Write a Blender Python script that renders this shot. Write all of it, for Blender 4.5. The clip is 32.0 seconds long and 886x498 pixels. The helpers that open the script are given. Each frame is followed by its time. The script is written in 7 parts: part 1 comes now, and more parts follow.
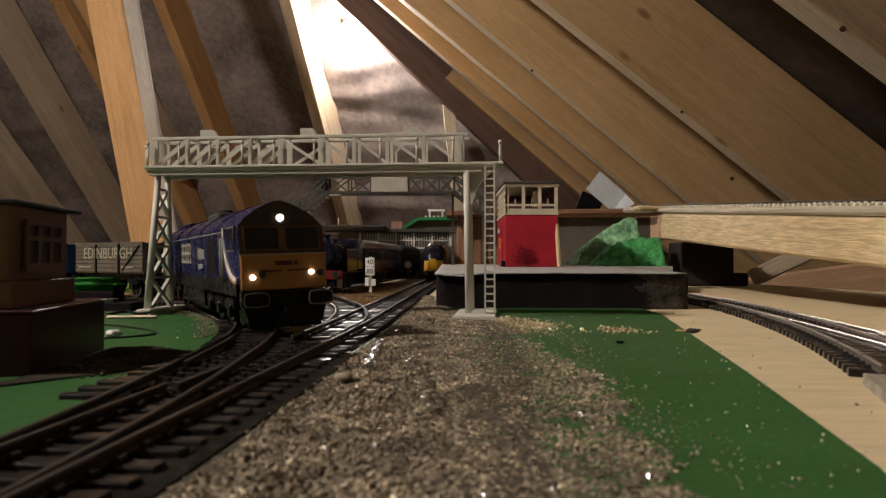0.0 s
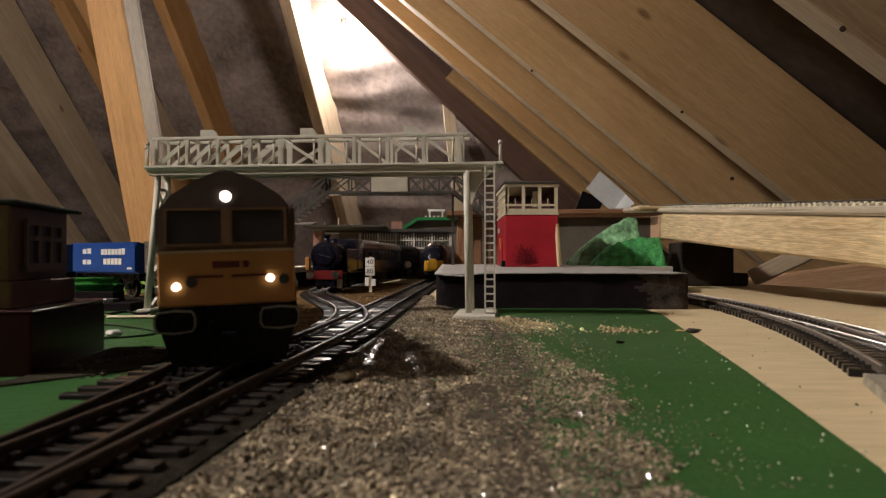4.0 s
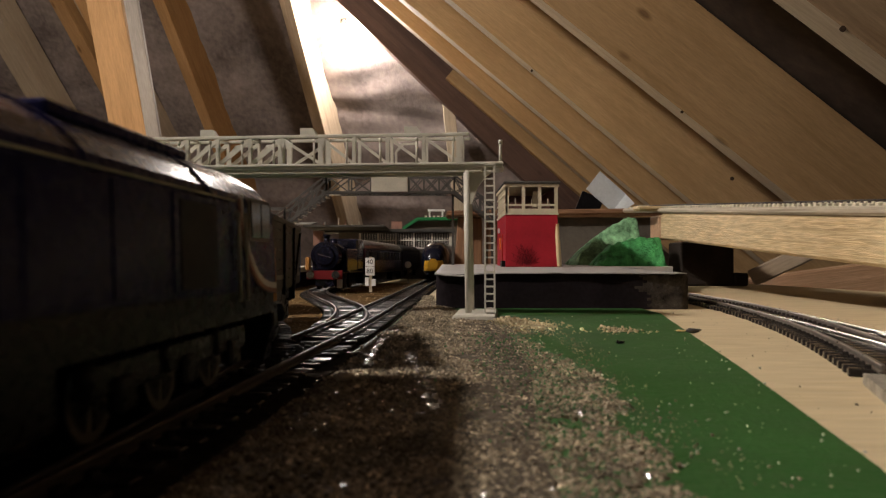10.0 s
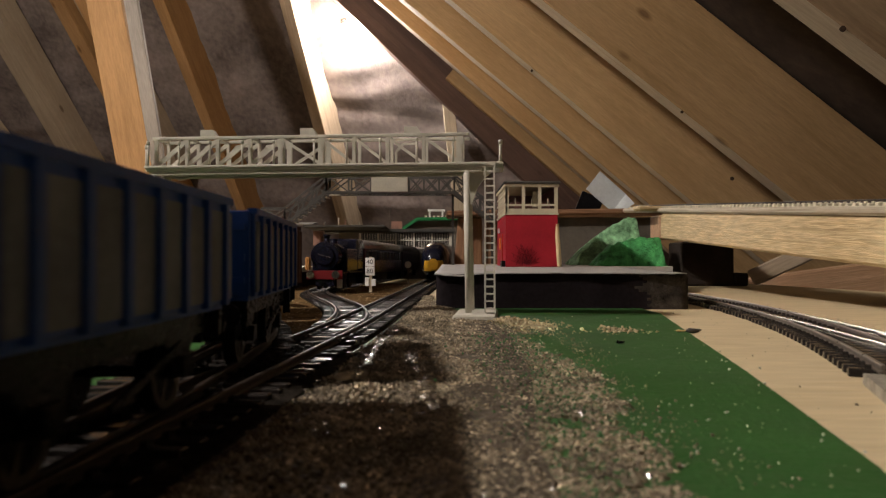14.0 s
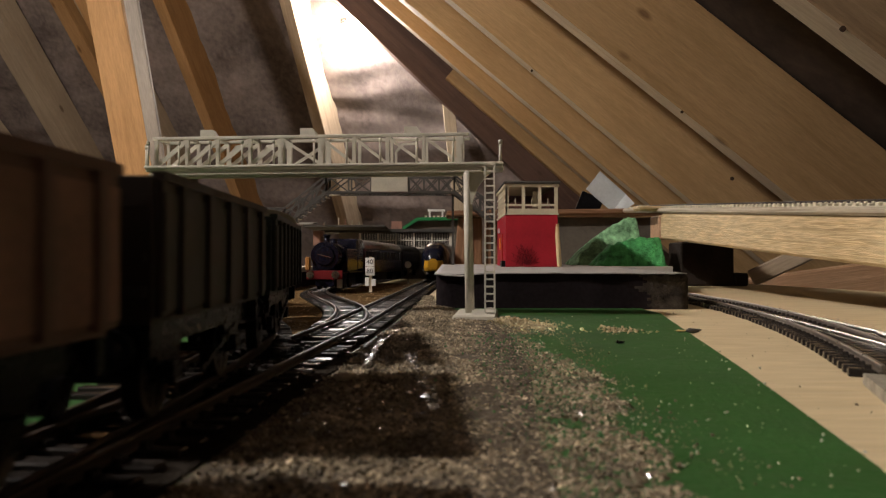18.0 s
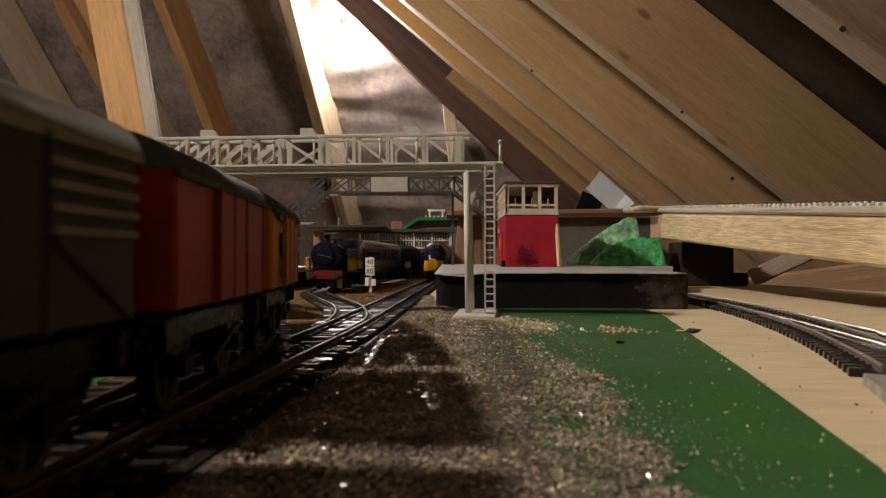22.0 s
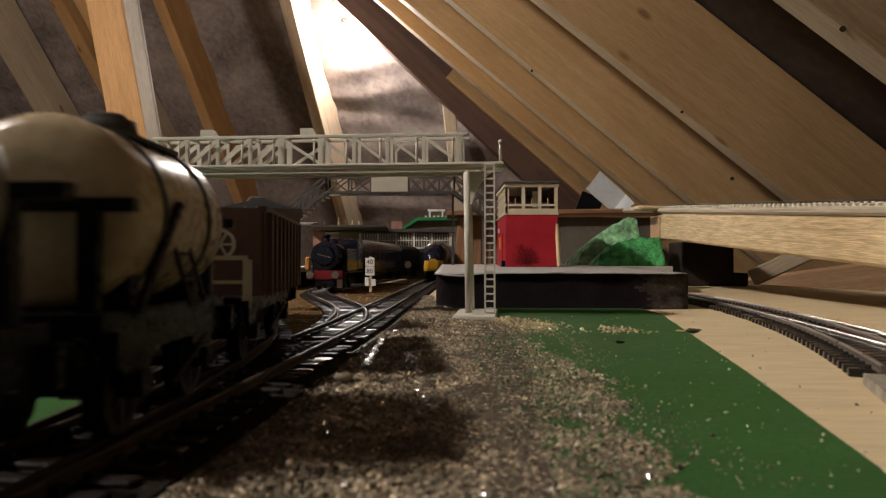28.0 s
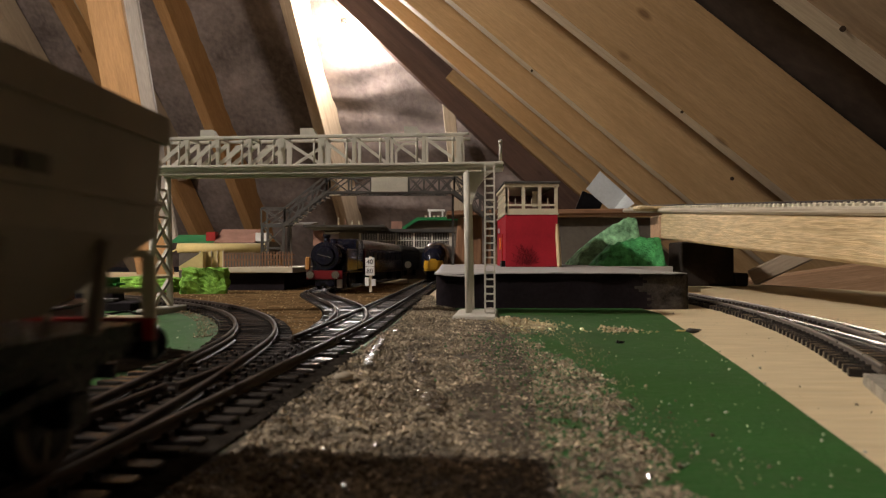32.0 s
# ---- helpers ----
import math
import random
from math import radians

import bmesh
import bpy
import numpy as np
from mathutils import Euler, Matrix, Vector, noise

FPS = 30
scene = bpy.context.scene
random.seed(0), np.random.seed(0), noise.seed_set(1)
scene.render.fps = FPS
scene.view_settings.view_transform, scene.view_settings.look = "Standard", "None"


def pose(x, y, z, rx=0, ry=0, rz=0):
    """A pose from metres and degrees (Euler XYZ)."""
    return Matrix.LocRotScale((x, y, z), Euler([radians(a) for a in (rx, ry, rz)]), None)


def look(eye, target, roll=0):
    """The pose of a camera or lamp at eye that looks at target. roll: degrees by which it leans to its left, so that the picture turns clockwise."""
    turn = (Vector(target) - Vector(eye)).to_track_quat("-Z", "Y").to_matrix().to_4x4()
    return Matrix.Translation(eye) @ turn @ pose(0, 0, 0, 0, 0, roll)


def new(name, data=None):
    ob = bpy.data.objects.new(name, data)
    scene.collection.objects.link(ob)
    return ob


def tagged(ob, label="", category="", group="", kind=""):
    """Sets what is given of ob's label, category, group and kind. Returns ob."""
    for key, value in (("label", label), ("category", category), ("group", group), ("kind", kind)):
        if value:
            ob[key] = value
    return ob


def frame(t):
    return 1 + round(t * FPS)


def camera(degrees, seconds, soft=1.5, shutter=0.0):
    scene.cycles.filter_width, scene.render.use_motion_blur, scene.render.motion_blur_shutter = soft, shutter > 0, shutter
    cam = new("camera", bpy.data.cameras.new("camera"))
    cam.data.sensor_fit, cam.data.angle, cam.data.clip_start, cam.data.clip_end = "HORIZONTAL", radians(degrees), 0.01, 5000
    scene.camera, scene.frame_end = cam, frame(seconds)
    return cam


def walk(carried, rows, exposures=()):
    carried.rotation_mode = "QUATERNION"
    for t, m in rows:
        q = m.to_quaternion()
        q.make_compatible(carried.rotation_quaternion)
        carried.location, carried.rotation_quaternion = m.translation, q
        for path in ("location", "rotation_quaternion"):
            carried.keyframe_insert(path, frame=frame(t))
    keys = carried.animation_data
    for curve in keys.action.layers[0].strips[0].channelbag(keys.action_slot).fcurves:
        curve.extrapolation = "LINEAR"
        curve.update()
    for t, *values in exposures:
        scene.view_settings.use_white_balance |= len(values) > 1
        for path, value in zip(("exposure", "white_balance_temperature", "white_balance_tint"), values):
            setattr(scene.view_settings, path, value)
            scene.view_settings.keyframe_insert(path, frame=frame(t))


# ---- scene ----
# ---- camera ----
cam = camera(62.58, 32.0, 1.2, 0.9)
EYE = 0.0322
cam.data.dof.use_dof, cam.data.dof.focus_distance, cam.data.dof.aperture_fstop = True, 0.75, 46.0
walk(cam, [(0, look((0, 0, EYE), (0, 10, EYE + 0.1473))), (32, look((0, 0, EYE), (0, 10, EYE + 0.1473)))], [(0, 0.0), (32, 0.0)])

# ---- light ----
world = bpy.data.worlds.new("loft_dark")
scene.world = world
world.use_nodes = True
world.node_tree.nodes["Background"].inputs[0].default_value = (0.9, 0.74, 0.78, 1)
world.node_tree.nodes["Background"].inputs[1].default_value = 0.009

BULB = (-0.3221, 2.351, 0.7575)      # the bulb that hangs in view
SIDE_BULB = (-1.15, 0.06, 1.04)  # the second bulb of the loft, beside the layout
BULB_GLOW, SIDE_GLOW = 650.0, 1240.0


# ---- materials ----
def material(name, colour, rough=0.6, metal=0.0, vary=0.15, scale=60.0, bump=0.0, bump_scale=200.0, spec=0.22, second=None, emit=0.0, per_piece=0.0):
    m = bpy.data.materials.new(name)
    m.use_nodes = True
    n, l = m.node_tree.nodes, m.node_tree.links
    b = n["Principled BSDF"]
    b.inputs["Roughness"].default_value, b.inputs["Metallic"].default_value = rough, metal
    b.inputs["Specular IOR Level"].default_value = spec
    co = n.new("ShaderNodeTexCoord")
    tex = n.new("ShaderNodeTexNoise")
    tex.inputs["Scale"].default_value, tex.inputs["Detail"].default_value = scale, 6
    fine = n.new("ShaderNodeTexNoise")
    fine.inputs["Scale"].default_value, fine.inputs["Detail"].default_value = scale * 9, 3
    l.new(co.outputs["Object"], tex.inputs["Vector"])
    l.new(co.outputs["Object"], fine.inputs["Vector"])
    ramp = n.new("ShaderNodeValToRGB")
    lo = [c * (1 - vary * 1.6) for c in colour]
    hi = [min(1, c * (1 + vary)) for c in (second or colour)]
    ramp.color_ramp.elements[0].position, ramp.color_ramp.elements[1].position = 0.3, 0.7
    ramp.color_ramp.elements[0].color, ramp.color_ramp.elements[1].color = (*lo, 1), (*hi, 1)
    mix = n.new("ShaderNodeMath")
    mix.operation = "MULTIPLY_ADD"
    mix.inputs[1].default_value = 0.35
    l.new(fine.outputs["Fac"], mix.inputs[0])
    scaled = n.new("ShaderNodeMath")
    scaled.operation = "MULTIPLY"
    scaled.inputs[1].default_value = 0.65
    l.new(tex.outputs["Fac"], scaled.inputs[0])
    l.new(scaled.outputs[0], mix.inputs[2])
    l.new(mix.outputs[0], ramp.inputs[0])
    out = ramp.outputs[0]
    if per_piece:
        info = n.new("ShaderNodeObjectInfo")
        hsv = n.new("ShaderNodeHueSaturation")
        rng = n.new("ShaderNodeMapRange")
        rng.inputs[3].default_value, rng.inputs[4].default_value = 1 - per_piece, 1 + per_piece
        l.new(info.outputs["Random"], rng.inputs[0])
        l.new(rng.outputs[0], hsv.inputs["Value"])
        l.new(out, hsv.inputs["Color"])
        out = hsv.outputs[0]
    l.new(out, b.inputs["Base Color"])
    if bump:
        bt = n.new("ShaderNodeTexNoise")
        bt.inputs["Scale"].default_value, bt.inputs["Detail"].default_value = bump_scale, 5
        l.new(co.outputs["Object"], bt.inputs["Vector"])
        bn = n.new("ShaderNodeBump")
        bn.inputs["Strength"].default_value, bn.inputs["Distance"].default_value = bump, 0.002
        l.new(bt.outputs["Fac"], bn.inputs["Height"])
        l.new(bn.outputs[0], b.inputs["Normal"])
    rr = n.new("ShaderNodeMapRange")
    rr.inputs[3].default_value, rr.inputs[4].default_value = max(0.02, rough - 0.12), min(1, rough + 0.12)
    l.new(fine.outputs["Fac"], rr.inputs[0])
    l.new(rr.outputs[0], b.inputs["Roughness"])
    if emit:
        b.inputs["Emission Color"].default_value = (*colour, 1)
        b.inputs["Emission Strength"].default_value = emit
    return m


def timber(name, colour, dark, ring=28.0, along=(1, 1, 1), rough=0.65, knots=True, per_piece=0.12, stretch=0.06, fibres=0.11):
    """Sawn timber with its grain along the object's x."""
    m = bpy.data.materials.new(name)
    m.use_nodes = True
    n, l = m.node_tree.nodes, m.node_tree.links
    b = n["Principled BSDF"]
    co = n.new("ShaderNodeTexCoord")
    info = n.new("ShaderNodeObjectInfo")
    off = n.new("ShaderNodeVectorMath")
    off.operation = "MULTIPLY_ADD"
    off.inputs[1].default_value = (7, 5, 3)
    l.new(info.outputs["Random"], off.inputs[0])
    l.new(co.outputs["Object"], off.inputs[2])
    mp = n.new("ShaderNodeMapping")
    mp.inputs["Scale"].default_value = (stretch, 1, 1)
    l.new(off.outputs[0], mp.inputs["Vector"])
    grain = n.new("ShaderNodeTexNoise")
    grain.inputs["Scale"].default_value, grain.inputs["Detail"].default_value, grain.inputs["Distortion"].default_value = ring * 3, 8, 1.2
    l.new(mp.outputs[0], grain.inputs["Vector"])
    blot = n.new("ShaderNodeTexNoise")
    blot.inputs["Scale"].default_value, blot.inputs["Detail"].default_value = 5, 5
    l.new(off.outputs[0], blot.inputs["Vector"])
    add = n.new("ShaderNodeMath")
    add.operation = "MULTIPLY_ADD"
    add.inputs[1].default_value = 0.55
    l.new(grain.outputs["Fac"], add.inputs[0])
    half = n.new("ShaderNodeMath")
    half.operation = "MULTIPLY"
    half.inputs[1].default_value = 0.45
    l.new(blot.outputs["Fac"], half.inputs[0])
    l.new(half.outputs[0], add.inputs[2])
    ramp = n.new("ShaderNodeValToRGB")
    ramp.color_ramp.elements[0].position, ramp.color_ramp.elements[1].position = 0.36, 0.62
    ramp.color_ramp.elements[0].color, ramp.color_ramp.elements[1].color = (*dark, 1), (*colour, 1)
    l.new(add.outputs[0], ramp.inputs[0])
    out = ramp.outputs[0]
    if knots:
        kmap = n.new("ShaderNodeMapping")
        kmap.inputs["Scale"].default_value = (0.45, 1, 1)
        l.new(off.outputs[0], kmap.inputs["Vector"])
        vor = n.new("ShaderNodeTexVoronoi")
        vor.inputs["Scale"].default_value = 9
        l.new(kmap.outputs[0], vor.inputs["Vector"])
        kr = n.new("ShaderNodeValToRGB")
        kr.color_ramp.elements[0].position, kr.color_ramp.elements[1].position = 0.035, 0.085
        kr.color_ramp.elements[0].color = (0.25, 0.18, 0.12, 1)
        kr.color_ramp.elements[1].color = (1, 1, 1, 1)
        l.new(vor.outputs["Distance"], kr.inputs[0])
        mul = n.new("ShaderNodeMix")
        mul.data_type, mul.blend_type = "RGBA", "MULTIPLY"
        mul.inputs["Factor"].default_value = 0.7
        l.new(out, mul.inputs["A"])
        l.new(kr.outputs[0], mul.inputs["B"])
        out = mul.outputs["Result"]
    hsv = n.new("ShaderNodeHueSaturation")
    rng = n.new("ShaderNodeMapRange")
    rng.inputs[3].default_value, rng.inputs[4].default_value = 1 - per_piece, 1 + per_piece
    l.new(info.outputs["Random"], rng.inputs[0])
    l.new(rng.outputs[0], hsv.inputs["Value"])
    l.new(out, hsv.inputs["Color"])
    l.new(hsv.outputs[0], b.inputs["Base Color"])
    b.inputs["Roughness"].default_value = rough
    b.inputs["Specular IOR Level"].default_value = 0.25
    fibre, fmap = n.new("ShaderNodeTexNoise"), n.new("ShaderNodeMapping")
    fmap.inputs["Scale"].default_value = (0.12, 1, 1)
    fibre.inputs["Scale"].default_value, fibre.inputs["Detail"].default_value = 420, 4
    l.new(off.outputs[0], fmap.inputs["Vector"])
    l.new(fmap.outputs[0], fibre.inputs["Vector"])
    fr = n.new("ShaderNodeMapRange")
    fr.inputs[1].default_value, fr.inputs[2].default_value, fr.inputs[3].default_value, fr.inputs[4].default_value = 0.3, 0.7, 1 - fibres, 1 + fibres
    l.new(fibre.outputs["Fac"], fr.inputs[0])
    both = n.new("ShaderNodeMath")
    both.operation = "MULTIPLY"
    l.new(fr.outputs[0], both.inputs[0])
    l.new(rng.outputs[0], both.inputs[1])
    l.new(both.outputs[0], hsv.inputs["Value"])
    bn = n.new("ShaderNodeBump")
    bn.inputs["Strength"].default_value, bn.inputs["Distance"].default_value = 0.4, 0.003
    rough_grain = n.new("ShaderNodeMath")
    rough_grain.operation = "MULTIPLY_ADD"
    rough_grain.inputs[1].default_value = 0.35
    l.new(fibre.outputs["Fac"], rough_grain.inputs[0])
    l.new(grain.outputs["Fac"], rough_grain.inputs[2])
    l.new(rough_grain.outputs[0], bn.inputs["Height"])
    l.new(bn.outputs[0], b.inputs["Normal"])
    return m


PINE = timber("aged_pine", (0.44, 0.29, 0.145), (0.36, 0.225, 0.105), ring=14)
# aged pine darkened, in place of the shadow over the broad rafter
SHADED_PINE = timber("shaded_pine", (0.34, 0.215, 0.105), (0.27, 0.165, 0.075), ring=14)
ORANGE_PINE = timber("orange_pine", (0.44, 0.25, 0.108), (0.32, 0.175, 0.07), ring=16)
GREY_PINE = timber("greyed_pine", (0.46, 0.36, 0.25), (0.34, 0.26, 0.18), ring=16)
PALE_PINE = timber("planed_pine", (0.78, 0.62, 0.37), (0.48, 0.34, 0.17), ring=300, knots=False, per_piece=0.03, stretch=0.035, fibres=0.2)
PLYWOOD = timber("plywood_board", (0.71, 0.575, 0.355), (0.60, 0.47, 0.275), ring=40, knots=False, per_piece=0.02, stretch=0.25, fibres=0.07)
FELT = material("roofing_felt", (0.066, 0.049, 0.039), 0.9, vary=0.35, scale=5, bump=0.8, bump_scale=70, spec=0.1)
BACK_FELT = material("brown_roofing_felt", (0.21, 0.170, 0.153), 0.9, vary=0.38, scale=6, bump=0.9, bump_scale=90, spec=0.1)
GREEN = material("green_board_paint", (0.034, 0.112, 0.027), 0.55, vary=0.22, scale=25, bump=0.25, bump_scale=500)
SLEEPER = material("sleeper_plastic", (0.034, 0.029, 0.026), 0.21, vary=0.3, scale=90, spec=0.10, per_piece=0.25)
RAIL = material("rail_metal", (0.060, 0.046, 0.037), 0.5, metal=0.12, vary=0.2, scale=10, spec=0.14)
GREYPL = material("grey_plastic", (0.58, 0.55, 0.47), 0.45, vary=0.06, scale=60)
RED = material("red_paint", (0.38, 0.018, 0.03), 0.5, vary=0.15, scale=50)
CREAM = material("cream_plastic", (0.60, 0.53, 0.38), 0.5, vary=0.1, scale=60)
BLACKPL = material("black_plastic", (0.0075, 0.0068, 0.0078), 0.28, vary=0.3, scale=80, spec=0.075)
NAVY = material("navy_paint", (0.012, 0.0130, 0.056), 0.27, vary=0.1, scale=60, spec=0.05)
ASH = material("dark_card", (0.019, 0.0145, 0.0165), 0.85, vary=0.35, scale=40, bump=0.3, bump_scale=260, spec=0.06)
BARESTONE = material("pitted_bare_stone", (0.060, 0.051, 0.043), 0.9, vary=0.5, scale=150, bump=0.9, bump_scale=420, spec=0.08)
PAPER = material("painted_paper", (0.42, 0.40, 0.38), 0.7, vary=0.15, scale=40)


# ---- mesh helpers ----
def part(name, bm, mat, parent=None, label="", smooth=False):
    """Links a bmesh as one mesh object, under a thing or a part where one is given."""
    me = bpy.data.meshes.new(name)
    bm.to_mesh(me)
    bm.free()
    if smooth:
        for p in me.polygons:
            p.use_smooth = True
    for m in (mat if isinstance(mat, (list, tuple)) else [mat]):
        me.materials.append(m)
    ob = new(name, me)
    if parent:
        ob.parent = parent
    if label:
        ob["label"] = label
    return ob


def shared(name, mesh, parent, m):
    ob = new(name, mesh)
    ob.parent = parent
    ob.matrix_basis = m
    return ob


def add_box(bm, x0, x1, y0, y1, z0, z1, bevel=0.0, m=None, mi=0):
    vs = [bm.verts.new(Vector((x, y, z))) for x in (x0, x1) for y in (y0, y1) for z in (z0, z1)]
    fs = [bm.faces.new([vs[i] for i in q]) for q in ((0, 1, 3, 2), (4, 6, 7, 5), (0, 4, 5, 1), (2, 3, 7, 6), (0, 2, 6, 4), (1, 5, 7, 3))]
    for f in fs:
        f.material_index = mi
    if bevel:
        es = list({e for f in fs for e in f.edges})
        r = bmesh.ops.bevel(bm, geom=es, offset=bevel, segments=1, affect="EDGES", clamp_overlap=True)
        vs = list({v for v in vs if v.is_valid} | {v for f in r["faces"] for v in f.verts})
        for f in {f for v in vs for f in v.link_faces}:
            f.material_index = mi
    if m is not None:
        bmesh.ops.transform(bm, matrix=m, verts=[v for v in vs if v.is_valid])
    return vs


def box(x0, x1, y0, y1, z0, z1, bevel=0.0):
    bm = bmesh.new()
    add_box(bm, x0, x1, y0, y1, z0, z1, bevel)
    return bm


def add_bar(bm, a, b, w, h=None, mi=0):
    """A square bar from a to b; its height h lies as upright as it can."""
    a, b = Vector(a), Vector(b)
    d = b - a
    q = d.to_track_quat("X", "Z").to_matrix().to_4x4()
    h = h or w
    return add_box(bm, 0, d.length, -w / 2, w / 2, -h / 2, h / 2, m=Matrix.Translation(a) @ q, mi=mi)


def add_rod(bm, a, b, r, r2=None, n=10, mi=0):
    a, b = Vector(a), Vector(b)
    d = b - a
    q = d.to_track_quat("Z", "Y").to_matrix().to_4x4()
    r2 = r if r2 is None else r2
    lo, hi = [], []
    for i in range(n):
        c, s = math.cos(2 * math.pi * i / n), math.sin(2 * math.pi * i / n)
        lo.append(bm.verts.new(a + q.to_3x3() @ Vector((r * c, r * s, 0))))
        hi.append(bm.verts.new(a + q.to_3x3() @ Vector((r2 * c, r2 * s, d.length))))
    for i in range(n):
        f = bm.faces.new((lo[i], lo[(i + 1) % n], hi[(i + 1) % n], hi[i]))
        f.material_index, f.smooth = mi, True
    for ring in (lo[::-1], hi):
        bm.faces.new(ring).material_index = mi


def add_prism(bm, outline, x0, x1, mi=0, smooth=False):
    """A closed outline of (y, z) drawn out along x."""
    a = [bm.verts.new((x0, y, z)) for y, z in outline]
    b = [bm.verts.new((x1, y, z)) for y, z in outline]
    k = len(outline)
    for i in range(k):
        f = bm.faces.new((a[i], a[(i + 1) % k], b[(i + 1) % k], b[i]))
        f.material_index, f.smooth = mi, smooth
    bm.faces.new(a[::-1]).material_index = mi
    bm.faces.new(b).material_index = mi
    bmesh.ops.recalc_face_normals(bm, faces=bm.faces)


def prism(outline, x0, x1, smooth=False):
    bm = bmesh.new()
    add_prism(bm, outline, x0, x1, smooth=smooth)
    return bm


def empty(name, m, label, category, group="", kind=""):
    ob = tagged(new(name), label, category, group, kind)
    ob.matrix_basis = m
    return ob


def text_part(words, size, mat, parent, m, name="lettering", squash=1.0):
    cu = bpy.data.curves.new(name, "FONT")
    cu.body, cu.size, cu.align_x, cu.align_y, cu.extrude = words, size, "CENTER", "CENTER", 0.00012
    cu.resolution_u = 2
    tmp = new(name + "_curve", cu)
    me = bpy.data.meshes.new_from_object(tmp.evaluated_get(bpy.context.evaluated_depsgraph_get()))
    bpy.data.objects.remove(tmp)
    bpy.data.curves.remove(cu)
    me.materials.clear()
    me.materials.append(mat)
    me.transform(Matrix.Diagonal((squash, 1, 1, 1)))
    ob = new(name, me)
    ob.parent = parent
    ob.matrix_basis = m
    return ob


# ---- lines of track ----
def line(start, heading, pieces):
    """A path of straights and curves (length, curvature to the left), as a function of the way along it: x, y, heading."""
    x, y, h = start[0], start[1], heading
    nodes = [(0.0, x, y, h, 0.0)]
    run = 0.0
    out = []
    for length, k in pieces:
        out.append((run, x, y, h, k))
        if k:
            r = 1 / k
            x, y = x + r * (math.sin(h + length * k) - math.sin(h)), y - r * (math.cos(h + length * k) - math.cos(h))
            h += length * k
        else:
            x, y = x + length * math.cos(h), y + length * math.sin(h)
        run += length

    def at(u):
        s = out[0]
        for o in out:
            if o[0] <= u:
                s = o
        d, x0, y0, h0, k = u - s[0], s[1], s[2], s[3], s[4]
        if k:
            return x0 + (math.sin(h0 + d * k) - math.sin(h0)) / k, y0 - (math.cos(h0 + d * k) - math.cos(h0)) / k, h0 + d * k
        return x0 + d * math.cos(h0), y0 + d * math.sin(h0), h0

    return at


MAIN_H = radians(90 - 4.08)


def main_x(y):
    """The straight line's middle; it bends a little to the left beyond the turnout."""
    bend = min(max(y - 0.27, 0.0), 0.10)
    return -0.0575 + 0.0713 * (y - 0.109) - 0.0339 * (5.0 * bend ** 2 + max(y - 0.37, 0.0))


TRAIN_LINE = line((main_x(-0.6), -0.6), MAIN_H, [(0.6296, 0), (0.163, 1 / 1.08), (0.0444, 0), (0.29, 1 / 0.463), (0.5, 1 / 0.30), (3.0, 0)])
MAIN_LINE = line((main_x(-0.1), -0.1), MAIN_H, [(0.37, 0), (0.10, 1 / 2.95), (1.4, 0)])
RAIL_TOP = 0.0047
# ---- more materials ----
def stone_material(name, dark, light, wet=0.25, rough=0.85):
    """Loose pieces, each with a tone of its own; some are glossy with glue."""
    m = bpy.data.materials.new(name)
    m.use_nodes = True
    n, l = m.node_tree.nodes, m.node_tree.links
    b = n["Principled BSDF"]
    g = n.new("ShaderNodeNewGeometry")
    ramp = n.new("ShaderNodeValToRGB")
    ramp.color_ramp.elements[0].color, ramp.color_ramp.elements[1].color = (*dark, 1), (*light, 1)
    ramp.color_ramp.elements.new(0.93).color = tuple(0.85 * c for c in light) + (1,)
    ramp.color_ramp.elements[-1].color = tuple(min(1, 1.7 * c) for c in light) + (1,)
    l.new(g.outputs["Random Per Island"], ramp.inputs[0])
    co, clump = n.new("ShaderNodeTexCoord"), n.new("ShaderNodeTexNoise")
    clump.inputs["Scale"].default_value, clump.inputs["Detail"].default_value = 70, 4
    l.new(co.outputs["Object"], clump.inputs["Vector"])
    tone, hsv = n.new("ShaderNodeMapRange"), n.new("ShaderNodeHueSaturation")
    tone.inputs[1].default_value, tone.inputs[2].default_value = 0.32, 0.68
    tone.inputs[3].default_value, tone.inputs[4].default_value = 0.55, 1.45
    l.new(clump.outputs["Fac"], tone.inputs[0])
    l.new(tone.outputs[0], hsv.inputs["Value"])
    l.new(ramp.outputs[0], hsv.inputs["Color"])
    l.new(hsv.outputs[0], b.inputs["Base Color"])
    mul = n.new("ShaderNodeMath")
    mul.operation = "MULTIPLY"
    mul.inputs[1].default_value = 37.3
    fr = n.new("ShaderNodeMath")
    fr.operation = "FRACT"
    l.new(g.outputs["Random Per Island"], mul.inputs[0])
    l.new(mul.outputs[0], fr.inputs[0])
    rg = n.new("ShaderNodeMapRange")
    rg.inputs[1].default_value, rg.inputs[2].default_value = wet, wet + 0.03
    rg.inputs[3].default_value, rg.inputs[4].default_value = 0.16, rough
    l.new(fr.outputs[0], rg.inputs[0])
    l.new(rg.outputs[0], b.inputs["Roughness"])
    return m


